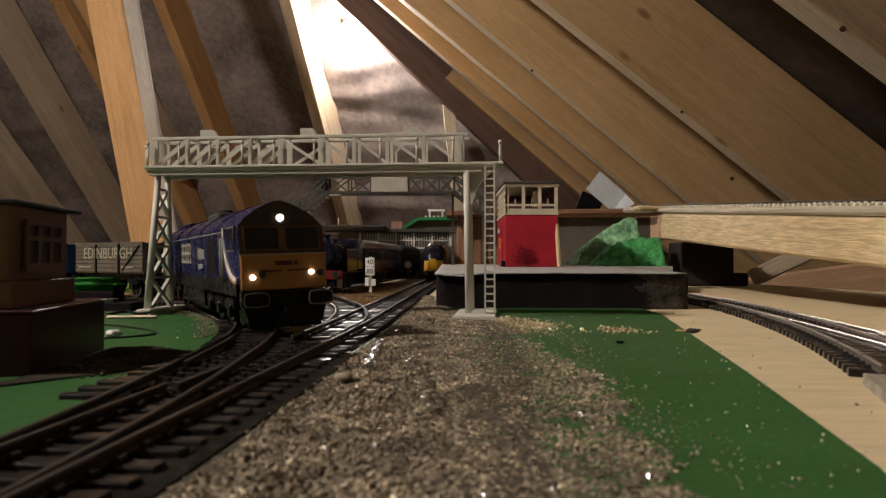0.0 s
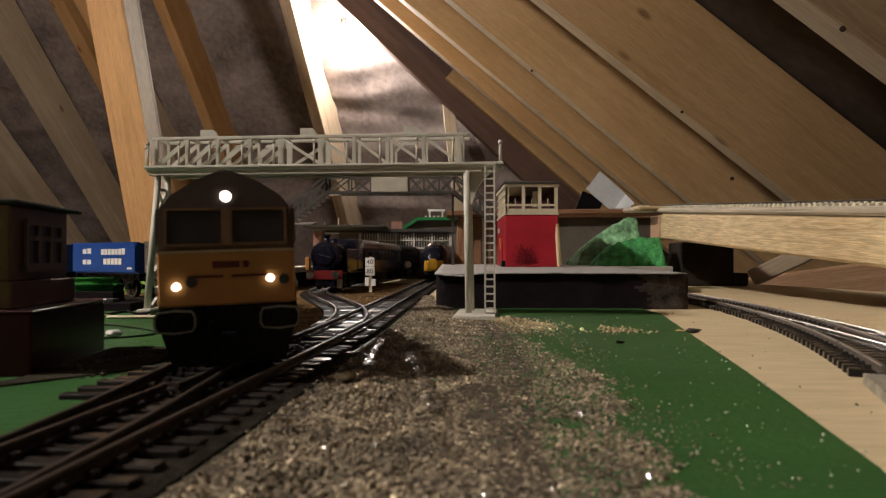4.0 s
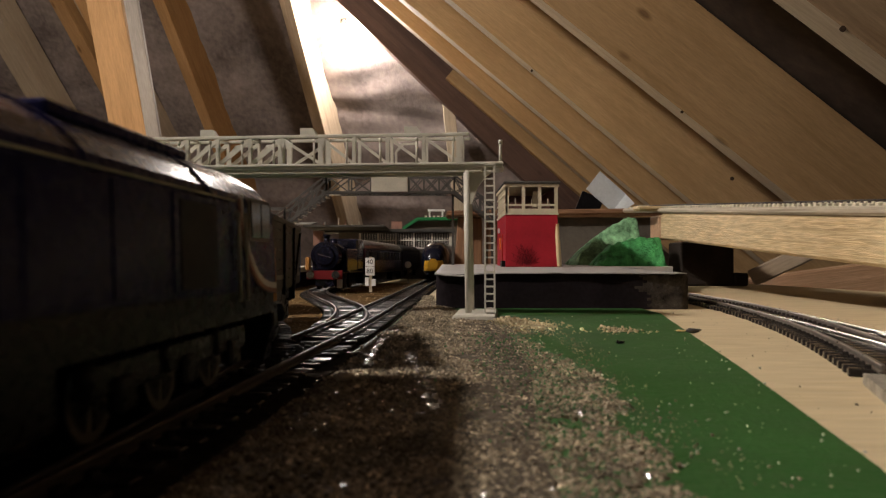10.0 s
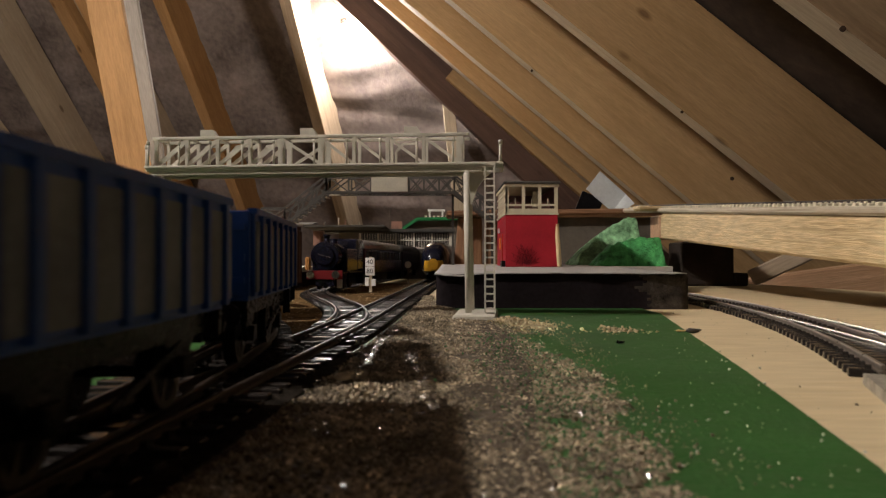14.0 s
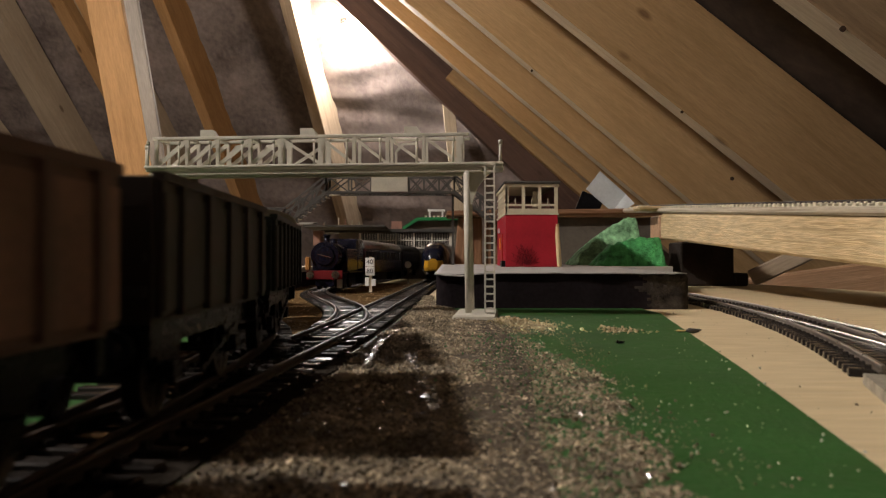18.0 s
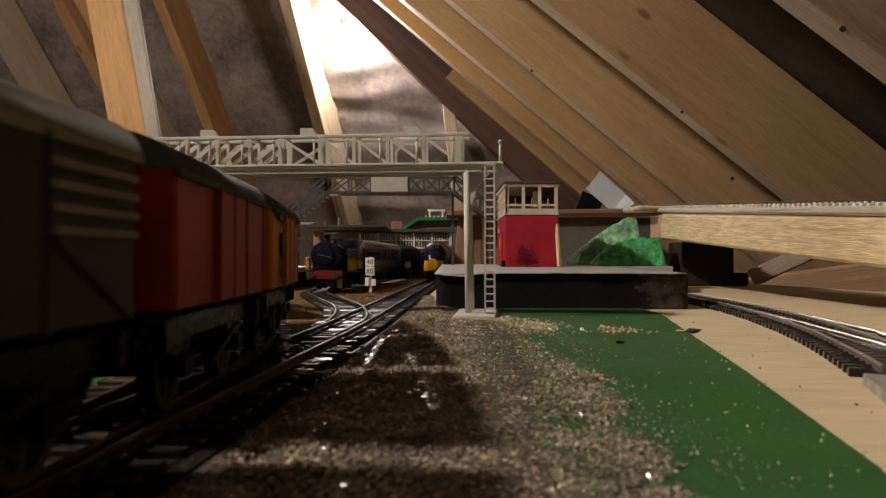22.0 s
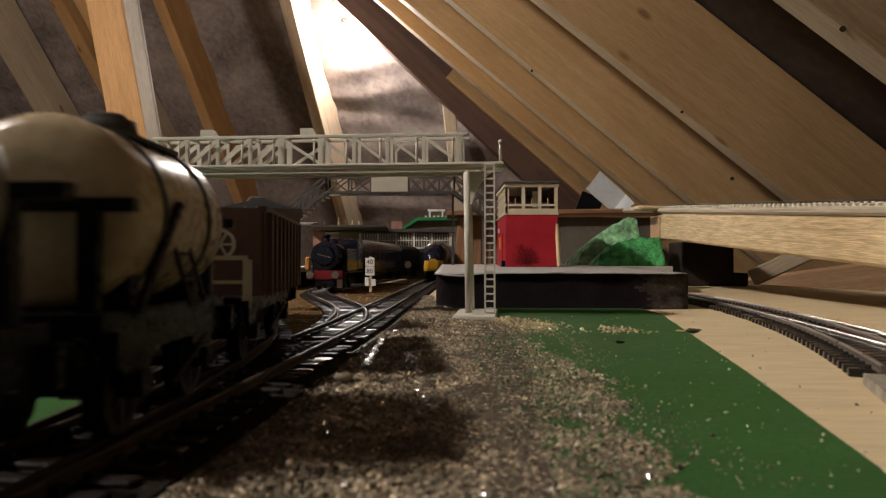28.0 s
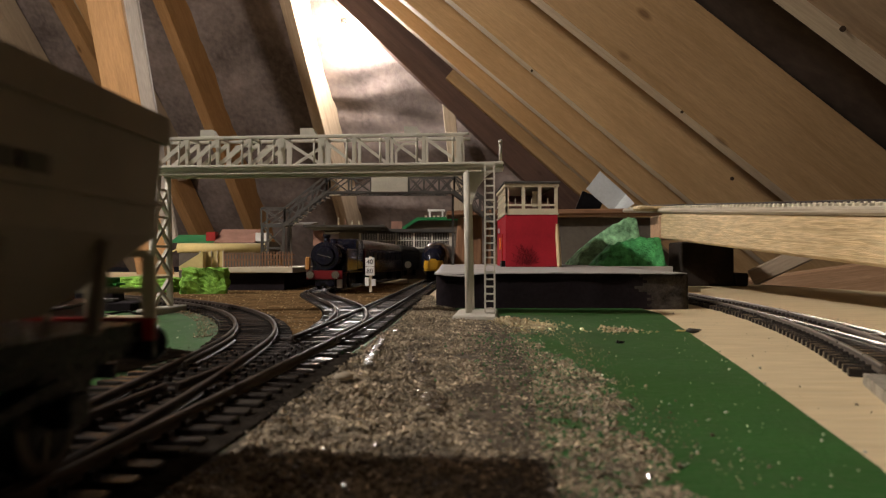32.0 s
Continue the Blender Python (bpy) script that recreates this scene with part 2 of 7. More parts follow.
BALLAST = stone_material("ballast_stones", (0.095, 0.073, 0.047), (0.43, 0.35, 0.235), 0.03)
SAND = stone_material("sandy_scatter", (0.22, 0.14, 0.06), (0.50, 0.35, 0.17), 0.02)
DUST = stone_material("pale_sawdust", (0.42, 0.32, 0.17), (0.70, 0.58, 0.36), 0.02)
SPECK = stone_material("pale_specks", (0.30, 0.30, 0.22), (0.62, 0.60, 0.48), 0.1)
BED = material("ballast_bed", (0.105, 0.083, 0.058), 0.9, vary=0.5, scale=300, bump=0.8, bump_scale=700)
SOIL = material("dark_soil", (0.03, 0.025, 0.02), 0.9, vary=0.4, scale=160, bump=0.8, bump_scale=500, spec=0.0)
EARTH = material("tan_earth", (0.17, 0.105, 0.048), 0.95, vary=0.5, scale=60, bump=0.7, bump_scale=500, spec=0.0)
BUFFER_RED = material("dull_red_paint", (0.17, 0.012, 0.014), 0.5, vary=0.15, scale=60)
NOSE_BLACK = material("gloss_blue_black_paint", (0.009, 0.010, 0.020), 0.16, vary=0.1, scale=60, spec=0.5)
SHADED_EARTH = material("shaded_earth", (0.055, 0.047, 0.035), 0.95, vary=0.5, scale=90, bump=0.9, bump_scale=450, spec=0.0)
BLUE = material("blue_paint", (0.014, 0.056, 0.24), 0.42, vary=0.12, scale=60)
WHITE = material("white_paint", (0.72, 0.70, 0.66), 0.5, vary=0.08, scale=80)
OLDWHITE = material("faded_white_lettering", (0.34, 0.32, 0.25), 0.6, vary=0.15, scale=300)
YELLOW = material("yellow_paint", (0.40, 0.190, 0.060), 0.45, vary=0.08, scale=70)
ORANGE = material("orange_paint", (0.60, 0.195, 0.045), 0.45, vary=0.12, scale=60)
CRIMSON = material("crimson_paint", (0.36, 0.028, 0.025), 0.45, vary=0.12, scale=60)
VANCREAM = material("cream_paint", (0.66, 0.52, 0.29), 0.48, vary=0.10, scale=50)
MAROON = material("maroon_paint", (0.024, 0.009, 0.013), 0.22, vary=0.15, scale=60, spec=0.5)
BAUXITE = material("brown_wagon_paint", (0.125, 0.066, 0.056), 0.5, vary=0.2, scale=70)
WAGONGREY = material("weathered_grey_planks", (0.11, 0.096, 0.074), 0.6, vary=0.22, scale=80)
DARKGREEN = material("dark_green_paint", (0.016, 0.021, 0.017), 0.45, vary=0.2, scale=60)
UMBER = material("umber_paint", (0.026, 0.018, 0.015), 0.5, vary=0.2, scale=60)
TANKGREY = material("silver_grey_paint", (0.20, 0.185, 0.16), 0.45, vary=0.12, scale=50)
TANKCREAM = material("buff_tank_paint", (0.41, 0.32, 0.2), 0.28, vary=0.12, scale=45)
HOPPERGREY = material("grey_hopper_paint", (0.16, 0.13, 0.105), 0.45, vary=0.15, scale=50)
ROOFGREY = material("grey_roof_paint", (0.25, 0.22, 0.165), 0.7, vary=0.15, scale=60, spec=0.06)
STEEL = material("bright_steel", (0.50, 0.47, 0.43), 0.24, metal=1.0, vary=0.06, scale=8)
DARKGREY = material("dark_grey_plastic", (0.07, 0.066, 0.06), 0.7, vary=0.2, scale=60, spec=0.06)
GLASS = material("dark_glazing", (0.02, 0.02, 0.022), 0.08, vary=0.1, scale=50, spec=0.8)
GREENBODY = material("green_roof_paint", (0.02, 0.19, 0.06), 0.5, vary=0.12, scale=50)
FOAM = material("bright_green_foam", (0.17, 0.46, 0.05), 0.9, vary=0.45, scale=160, second=(0.30, 0.60, 0.10), bump=1.0, bump_scale=420)
FOAM_DARK = material("green_flock_rock", (0.03, 0.21, 0.05), 0.85, vary=0.5, scale=130, second=(0.09, 0.40, 0.13), bump=1.0, bump_scale=380)
HUT = material("tan_plastic", (0.185, 0.105, 0.057), 0.5, vary=0.12, scale=50)
BRICKRED = material("dark_red_plastic", (0.052, 0.010, 0.010), 0.35, vary=0.15, scale=60)
CARD = material("grey_card", (0.13, 0.112, 0.09), 0.8, vary=0.2, scale=20)
BROWNBOARD = timber("stained_board", (0.28, 0.15, 0.08), (0.18, 0.09, 0.05), ring=50, knots=False)
CORK = material("grey_underlay", (0.36, 0.32, 0.25), 0.85, vary=0.3, scale=200, bump=0.7, bump_scale=500)
RAW = timber("raw_softwood", (0.52, 0.33, 0.20), (0.38, 0.22, 0.12))
LAMP_ON = material("lit_headlight", (1.0, 0.93, 0.80), 0.3, vary=0.0, emit=5.0)
BULB_ON = material("lit_bulb", (1.0, 0.91, 0.84), 0.3, vary=0.0, emit=BULB_GLOW)
SIDE_ON = material("lit_side_bulb", (1.0, 0.905, 0.83), 0.3, vary=0.0, emit=SIDE_GLOW)
SKYBLUE = material("pale_blue_paint", (0.23, 0.27, 0.36), 0.5, vary=0.1, scale=60)
PINKISH = material("faded_brick_card", (0.35, 0.19, 0.14), 0.7, vary=0.2, scale=80)
PIPEYELLOW = material("yellowed_plastic", (0.62, 0.50, 0.22), 0.45, vary=0.1, scale=40)
PAPERBLUE = material("pale_blue_paper", (0.52, 0.55, 0.55), 0.7, vary=0.12, scale=30)


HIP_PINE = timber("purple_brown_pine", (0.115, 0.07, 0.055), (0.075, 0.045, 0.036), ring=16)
STRUT_GREY = timber("silvered_grey_pine", (0.34, 0.30, 0.26), (0.24, 0.21, 0.18), ring=16)
ROUGH_PINE = timber("rough_sawn_pine", (0.25, 0.17, 0.10), (0.16, 0.10, 0.05), ring=14)
BLUEPANEL = material("dusty_blue_panel", (0.15, 0.155, 0.18), 0.6, vary=0.3, scale=70)
DARKWINDOW = material("dark_window", (0.012, 0.010, 0.010), 0.5, vary=0.2, scale=50, spec=0.1)


# invented pale surfaces that throw fill light back at the train
FILL_WALL = material("pale_fill_wall", (0.30, 0.275, 0.255), 0.9, vary=0.15, scale=12, bump=0.5, bump_scale=120, spec=0.1)
FILL_FLOOR = material("pale_fill_floor", (0.26, 0.19, 0.12), 0.8, vary=0.2, scale=20, bump=0.2, spec=0.15)


# ---- the loft ----
def beam(name, p, q, w, d, up, mat, label, group="rafters of the loft", category="rafter"):
    """Timber from p to q, w across and d deep towards up, with its grain along it."""
    p, q, up = Vector(p), Vector(q), Vector(up)
    x = (q - p).normalized()
    z = (up - up.dot(x) * x).normalized()
    y = z.cross(x)
    m = Matrix((x, y, z)).transposed().to_4x4()
    m.translation = p
    ob = part(name, box(0, (q - p).length, -w / 2, w / 2, 0, d, 0.002), mat)
    ob.matrix_basis = m
    return tagged(ob, label, category, group)


RIGHT_UP, BACK_UP = (0.81, 0, 1), (0.491, 1.230, 1)


def along(p, q, a, b):
    p, q = Vector(p), Vector(q)
    return p + (q - p) * a, p + (q - p) * b


EDGE_PINE = timber("pale_edge_timber", (0.50, 0.42, 0.31), (0.38, 0.31, 0.22), ring=16)


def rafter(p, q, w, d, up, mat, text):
    """A rafter whose sawn underside is coloured paler, for the light it catches."""
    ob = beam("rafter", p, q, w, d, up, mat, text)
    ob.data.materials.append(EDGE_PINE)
    # the lit look of the underside is put into its colour
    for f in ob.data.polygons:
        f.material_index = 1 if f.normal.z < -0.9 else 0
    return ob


KNOT = material("dark_knot", (0.045, 0.026, 0.014), 0.7, vary=0.4, scale=150)
# nails and knots by the rafter's upper end: place and radius
KNOTS = {0.009: ((0.209, 1.69, 0.475, 0.003),), 0.171: ((0.5206, 1.32, 0.178, 0.0035), (0.432, 1.32, 0.299, 0.0028)), 0.3887: ((0.444, 0.80, 0.289, 0.0035),)}
for p, q, mat, text in (((-0.206, 2.196, 0.819), (0.421, 2.315, 0.311), PINE, "yellowed pine rafter with a bright edge"),
                        ((-0.117, 1.993, 0.747), (0.443, 2.038, 0.293), PINE, "yellowed pine rafter with nail marks"),
                        ((0.009, 1.709, 0.645), (0.577, 1.757, 0.185), PINE, "yellowed pine rafter with small knots"),
                        ((0.171, 1.344, 0.514), (0.619, 1.330, 0.151), SHADED_PINE, "broad yellowed pine rafter with dark knots"),
                        ((0.3887, 0.833, 0.337), (0.5144, 0.824, 0.2356), ROUGH_PINE, "rough sawn pine rafter with a dark knot")):
    a, b = along(p, q, -1.0 if p[0] < 0.3 else -3.5, 1.75 if p[0] < 0.3 else 3.6)
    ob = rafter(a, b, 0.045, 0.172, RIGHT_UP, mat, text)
    for x, y, z, size in KNOTS.get(p[0], ()):
        bm = bmesh.new()
        k = ob.matrix_basis.inverted() @ Vector((x, y, z))
        add_rod(bm, (k.x, -0.0234, k.z), (k.x, -0.0215, k.z), size, n=9)
        part("nail_head" if size < 0.004 else "knot", bm, KNOT, ob)
for p, q, w, d, mat, text in (((-0.501, 2.294, 0.854), (-0.437, 2.571, 0.482), 0.043, 0.17, GREY_PINE, "pale rafter lit by the bulb beside it"),
                              ((-0.958, 2.434, 0.905), (-0.869, 2.729, 0.499), 0.046, 0.12, ORANGE_PINE, "orange pine rafter against dark felt"),
                              ((-1.160, 2.832, 0.516), (-1.088, 3.034, 0.232), 0.050, 0.10, ORANGE_PINE, "dim orange pine rafter behind a post"),
                              ((-1.372, 2.563, 0.951), (-1.264, 2.783, 0.627), 0.058, 0.10, ORANGE_PINE, "orange pine rafter with a sharp edge"),
                              ((-1.285, 2.566, 0.953), (-1.170, 2.781, 0.632), 0.066, 0.08, GREY_PINE, "greyed pine rafter close beside an orange one"),
                              ((-1.649, 2.804, 0.791), (-1.455, 3.257, 0.138), 0.108, 0.10, GREY_PINE, "wide greyed pine rafter"),
                              ((-2.017, 3.189, 0.498), (-1.938, 3.311, 0.310), 0.20, 0.10, GREY_PINE, "wide greyed pine rafter beside the hut")):
    long = 1.0 / (Vector(q) - Vector(p)).length
    a, b = along(p, q, -1.3 * long, 1.0 + (0.75 if p[0] > -1.0 else 0.35) * long)
    beam("rafter", a, b, w, d, BACK_UP, mat, text)
beam("roof_post", (-0.8646, 1.6, 1.20), (-0.629, 1.6, -0.02), 0.078, 0.014, (0, 1, 0), ORANGE_PINE, "orange pine roof post with a knot", "posts of the loft", "roof post")
beam("roof_post", (-0.789, 1.59, 1.20), (-0.594, 1.59, 0.07), 0.030, 0.012, (0, 1, 0), STRUT_GREY, "narrow greyed roof strut beside a post", "posts of the loft", "roof post")
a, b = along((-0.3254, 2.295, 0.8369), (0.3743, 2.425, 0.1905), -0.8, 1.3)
beam("hip_rafter", a, b, 0.05, 0.104, (0.68, 0, 0.73), HIP_PINE, "deep dark purple-brown hip rafter in the corner of the roof")
a, b = along((0.0072, 2.322, 0.6101), (0.414, 2.382, 0.2703), 0.0, 1.6)
beam("jack_rafter", a, b, 0.04, 0.10, RIGHT_UP, PINE, "short yellowed rafter end butted on the hip")
beam("roof_stud", (0.010, 2.36, 0.605), (0.0745, 2.36, -0.01), 0.038, 0.03, (0, 1, 0), EDGE_PINE, "pale upright stud in the corner of the roof", "posts of the loft", "stud")


def sheet_grid(name, origin, ex, ey, nx, ny, mat, sag, label, category, thick=0.003, creases=0.0):
    """A large sheet with soft sags, with a thickness."""
    o, ex, ey = Vector(origin), Vector(ex), Vector(ey)
    n = ex.cross(ey).normalized()
    bm = bmesh.new()
    for k in (0, 1):
        g = []
        for i in range(nx + 1):
            row = []
            for j in range(ny + 1):
                p = o + ex * (i / nx) + ey * (j / ny)
                w = sag * (noise.noise(Vector((p.x * 3, p.y * 3, p.z * 9))) + 0.5 * noise.noise(p * 17) + creases * noise.noise(Vector((p.x * 2.2 + p.z, p.y * 2.2, p.z * 19))))
                row.append(bm.verts.new(p + n * (w + k * thick)))
            g.append(row)
        for i in range(nx):
            for j in range(ny):
                f = bm.faces.new((g[i][j], g[i + 1][j], g[i + 1][j + 1], g[i][j + 1]))
                f.smooth = True
                if k:
                    f.normal_flip()
    ob = part(name, bm, mat)
    return tagged(ob, label, category, kind="structure")


# the felt above the rafters of each slope: right, back, left and behind
sheet_grid("roof_right", (1.60, -1.6, 0.6522 - 0.81 * 1.60 + 0.232), (-2.6, 0, 2.106), (0, 4.6, 0), 40, 60, FELT, 0.004, "dark brown roofing felt over the rafters", "roof lining")
S = Vector((-0.371, -0.929, 1.324))
sheet_grid("roof_back", Vector((0.9, 2.365, 0.0)) + Vector((0, 0.16, 0.065)) + S * -0.05, (-4.6, 1.838, 0), S * 1.9, 90, 170, BACK_FELT, 0.020, "dark sagging roofing felt behind the rafters", "roof lining", creases=0.5)
sheet_grid("roof_left", (-3.3, -1.6, -0.5), (0, 6, 0), (1.9, 0, 2.9), 20, 20, FELT, 0.004, "dark roofing felt over the far side of the loft", "roof lining")
# unseen gable wall and floor, kept pale as reflectors
wall = part("wall_south", box(-3.4, 1.8, -1.66, -1.6, -0.5, 2.4), FILL_WALL)
tagged(wall, "unseen pale gable wall added to bounce fill light", "wall", kind="structure")
floor = part("floor", box(-3.6, 2.0, -1.7, 4.6, -0.56, -0.5), FILL_FLOOR)
tagged(floor, "loft floor under the baseboard, paled to bounce fill light", "floor", kind="structure")
beam("loft_purlin", (0.405, 0.945, -0.002), (0.50, 0.90, 0.052), 0.022, 0.022, (0, 0, 1), GREY_PINE, "grey sawn brace under the upper track", "purlins", "purlin")
beam("loft_purlin", (0.40, 1.12, -0.05), (0.66, 1.06, -0.01), 0.09, 0.03, (0, -1, 0), RAW, "short softwood noggin between rafters", "purlins", "purlin")


def bulb(at, glow, r, label):
    b = empty("light_bulb", Matrix.Translation(at), label, "light bulb", "bulbs of the loft")
    bm = bmesh.new()
    bmesh.ops.create_uvsphere(bm, u_segments=20, v_segments=14, radius=r)
    for v in bm.verts:
        if v.co.z > 0:
            v.co.z *= 1.25
            k = max(0.0, v.co.z / (1.25 * r) - 0.5) * 1.0
            v.co.x *= 1 - 0.5 * k
            v.co.y *= 1 - 0.5 * k
    part("glass", bm, glow, b, smooth=True)
    bm = bmesh.new()
    add_rod(bm, (0, 0, 1.2 * r), (0, 0, 1.2 * r + 0.03), 0.013)
    part("cap", bm, STEEL, b)
    bm = bmesh.new()
    add_rod(bm, (0, 0, 1.2 * r + 0.028), (0, 0, 1.2 * r + 0.075), 0.017, 0.010)
    part("holder", bm, WHITE, b)
    bm = bmesh.new()
    add_rod(bm, (0, 0, 1.2 * r + 0.07), (0, 0, 1.2 * r + 0.52), 0.003)
    part("flex", bm, WHITE, b)
    return b


bulb(BULB, BULB_ON, 0.028, "lit bare bulb hanging beside a rafter")
bulb(SIDE_BULB, SIDE_ON, 0.042, "lit bare bulb hanging over the other side of the layout")

beam("collar_beam", (-1.15, -1.58, 1.60), (-1.15, 1.85, 1.60), 0.05, 0.09, (0, 0, 1), GREY_PINE, "greyed timber beam from which a bulb hangs", "posts of the loft", "beam")

# ---- the boards ----
def plate(name, pts, z0, z1, mat, parent=None):
    bm = bmesh.new()
    lo = [bm.verts.new((x, y, z0)) for x, y in pts]
    hi = [bm.verts.new((x, y, z1)) for x, y in pts]
    bm.faces.new(lo[::-1])
    bm.faces.new(hi)
    for i in range(len(pts)):
        bm.faces.new((lo[i], lo[(i + 1) % len(pts)], hi[(i + 1) % len(pts)], hi[i]))
    bmesh.ops.recalc_face_normals(bm, faces=bm.faces)
    return part(name, bm, mat, parent)


ground = plate("ground", [(-1.5, -0.8), (0.45, -0.8), (0.443, 0.73), (0.412, 0.99), (0.40, 1.9), (-1.5, 1.9)], -0.018, 0.0, PLYWOOD)
tagged(ground, "bare plywood baseboard of the model railway", "baseboard", kind="structure")
green = plate("ground_paint", [(-0.9, -0.3), (0.052, -0.3), (0.062, 0.0984), (0.0658, 0.110), (0.0848, 0.203), (0.1265, 0.424), (0.127, 0.47), (-0.22, 0.47), (-0.5, 0.45)], 0.0002, 0.0009, GREEN)
tagged(green, "green painted card laid on the baseboard as grass", "model grass", kind="structure")


def scatter(name, count, where, size, mat, label, seed, flat=0.75, z=0.0, category="scatter", smooth=True, lean=0.6):
    """Many small uneven pieces as one object; where gives a place and how far it counts."""
    rnd = random.Random(seed)
    base = [(1, 0, 0), (-1, 0, 0), (0, 1, 0), (0, -1, 0), (0, 0, 1), (0, 0, -1)]
    tri = [(0, 2, 4), (2, 1, 4), (1, 3, 4), (3, 0, 4), (2, 0, 5), (1, 2, 5), (3, 1, 5), (0, 3, 5)]
    vs, fs = [], []
    while count > 0:
        p = where(rnd)
        if p is None:
            continue
        count -= 1
        s = size[0] * (size[1] / size[0]) ** (rnd.random() ** 2.2) / 2
        e = Euler((rnd.uniform(-lean, lean), rnd.uniform(-lean, lean), rnd.uniform(0, 6.3))).to_matrix()
        k = len(vs)
        zz = p[2] if len(p) > 2 else z
        for c in base:
            w = e @ Vector((c[0] * s * rnd.uniform(0.6, 1.45), c[1] * s * rnd.uniform(0.55, 1.25), c[2] * s * flat * rnd.uniform(0.6, 1.3)))
            vs.append((p[0] + w.x, p[1] + w.y, zz + s * flat * 0.6 + w.z))
        fs += [(a + k, b + k, c + k) for a, b, c in tri]
    me = bpy.data.meshes.new(name)
    me.from_pydata(vs, [], fs)
    me.polygons.foreach_set("use_smooth", [smooth] * len(fs))
    me.materials.append(mat)
    return tagged(new(name, me), label, category, kind="stuff")


def ballast_place(r):
    y = 0.09 * (0.62 / 0.09) ** (r.random() ** 0.85)
    lo, hi = main_x(y) + 0.0200 + 0.0035 * min(1.0, max(0.0, (0.27 - y) / 0.08)), 0.037 + 0.004 * math.sin(y * 40) + 0.0025 * math.sin(y * 170)
    if y > 0.40:
        hi = min(hi, 0.012 + (y - 0.4) * -0.13)
    x = lo + (hi - lo) * r.random() ** 0.9 + r.gauss(0, 0.0016)
    if noise.noise(Vector((x * 60, y * 45, 3))) > 0.46 - 6 * max(0, x - 0.016) and x > 0.002 and r.random() < 0.85:
        return None
    return (x, y, 0.0004 + 0.0018 * max(0, 1 - abs(x - lo - 0.012) / 0.03) * (0.5 + 0.5 * r.random()) * (0.6 + 0.9 * noise.noise(Vector((x * 160, y * 160, 7)))))


BED_Y = (-0.1, 0.12, 0.2, 0.3, 0.37, 0.42, 0.62)
plate("ballast_bed", [(main_x(y) + (0.0210 if y < 0.25 else 0.0176), y) for y in reversed(BED_Y)] + list(zip((0.010, 0.016, 0.024, 0.028, 0.024, 0.005, -0.012), BED_Y)), 0.0004, 0.0011, BED)
tagged(bpy.data.objects["ballast_bed"], "bed of small brown stones glued on the board", "ballast", kind="structure")
scatter("ballast", 165000, ballast_place, (0.0005, 0.0018), BALLAST, "loose brown and grey ballast stones glued beside the track", 3, category="ballast", smooth=False, lean=1.2)


def spread(cx, cy, rx, ry, tilt=0.0):
    def where(r):
        a, d = r.uniform(0, 6.3), abs(r.gauss(0, 0.5))
        return (cx + rx * d * math.cos(a) + tilt * d * math.sin(a), cy + ry * d * math.sin(a))
    return where


def glue_place(r):
    k = r.choice((0, 0, 1, 1, 2))
    if k == 0:
        y = r.uniform(0.205, 0.275)
        x = -0.0223 + 0.02 * (0.244 - y) + r.gauss(0, 0.0006)
    elif k == 1:
        y = r.uniform(0.14, 0.235)
        x = -0.0086 - 0.111 * (y - 0.214) + r.gauss(0, 0.0010)
    else:
        x, y = r.uniform(-0.032, 0.006), r.uniform(0.12, 0.33)
    return (x, y, 0.0026)


WETGLUE = material("dried_clear_glue", (0.07, 0.055, 0.04), 0.14, vary=0.2, scale=100, spec=0.5)
scatter("glue_drops", 420, glue_place, (0.0009, 0.0026), WETGLUE, "shiny drops of dried glue on the ballast", 4, flat=0.09, category="glue", smooth=False, lean=0.09)
scatter("green_flock", 900, lambda r: (0.022 + r.gauss(0, 0.008), r.uniform(0.12, 0.30), 0.0022), (0.0004, 0.0011), stone_material("green_flock", (0.03, 0.10, 0.03), (0.07, 0.2, 0.06), 0.02), "green flock crumbs among the ballast", 14, category="flock")
scatter("stray_ballast", 700, lambda r: (0.040 + abs(r.gauss(0, 0.006)) + 0.004 * math.sin((y := r.uniform(0.1, 0.38)) * 30), y), (0.0004, 0.0011), BALLAST, "stray brown stones at the edge of the green board", 15, z=0.0009, category="ballast")
scatter("sawdust", 700, spread(0.0325, 0.362, 0.008, 0.022), (0.0006, 0.0030), DUST, "heap of pale sawdust and shavings beside the gantry foot", 16, z=0.0016)
scatter("sawdust", 900, spread(0.043, 0.345, 0.015, 0.040), (0.0006, 0.0020), DUST, "pale sawdust spilt beside the gantry foot", 5, z=0.0009)
scatter("sawdust", 260, spread(0.078, 0.322, 0.012, 0.016), (0.0006, 0.0026), DUST, "pale sawdust spilt on the green board", 6, z=0.0009)
scatter("specks", 280, lambda r: (0.036 + (0.02 + 0.17 * (y := r.uniform(0.1, 0.4))) * r.random() ** 1.6, y), (0.0003, 0.0011), SPECK, "pale specks of dust on the green board", 7, z=0.0009)
scatter("specks", 200, lambda r: (-0.085 - 0.09 * r.random(), r.uniform(0.2, 0.36)), (0.0003, 0.0012), SPECK, "pale specks of dust on the green board", 8, z=0.0009)
scatter("specks", 420, lambda r: (0.075 + 0.15 * r.random(), r.uniform(0.15, 0.8)), (0.0003, 0.0012), BALLAST, "dark crumbs lying on the bare plywood", 9, z=0.0)


def sandy(r):
    y = r.uniform(0.29, 0.95)
    x = r.uniform(-0.26, -0.02)
    if x < -0.078 - 0.62 * max(0, y - 0.31):
        return None
    if x > main_x(y) - 0.018:
        return None
    return (x, y, 0.0012 * r.random())


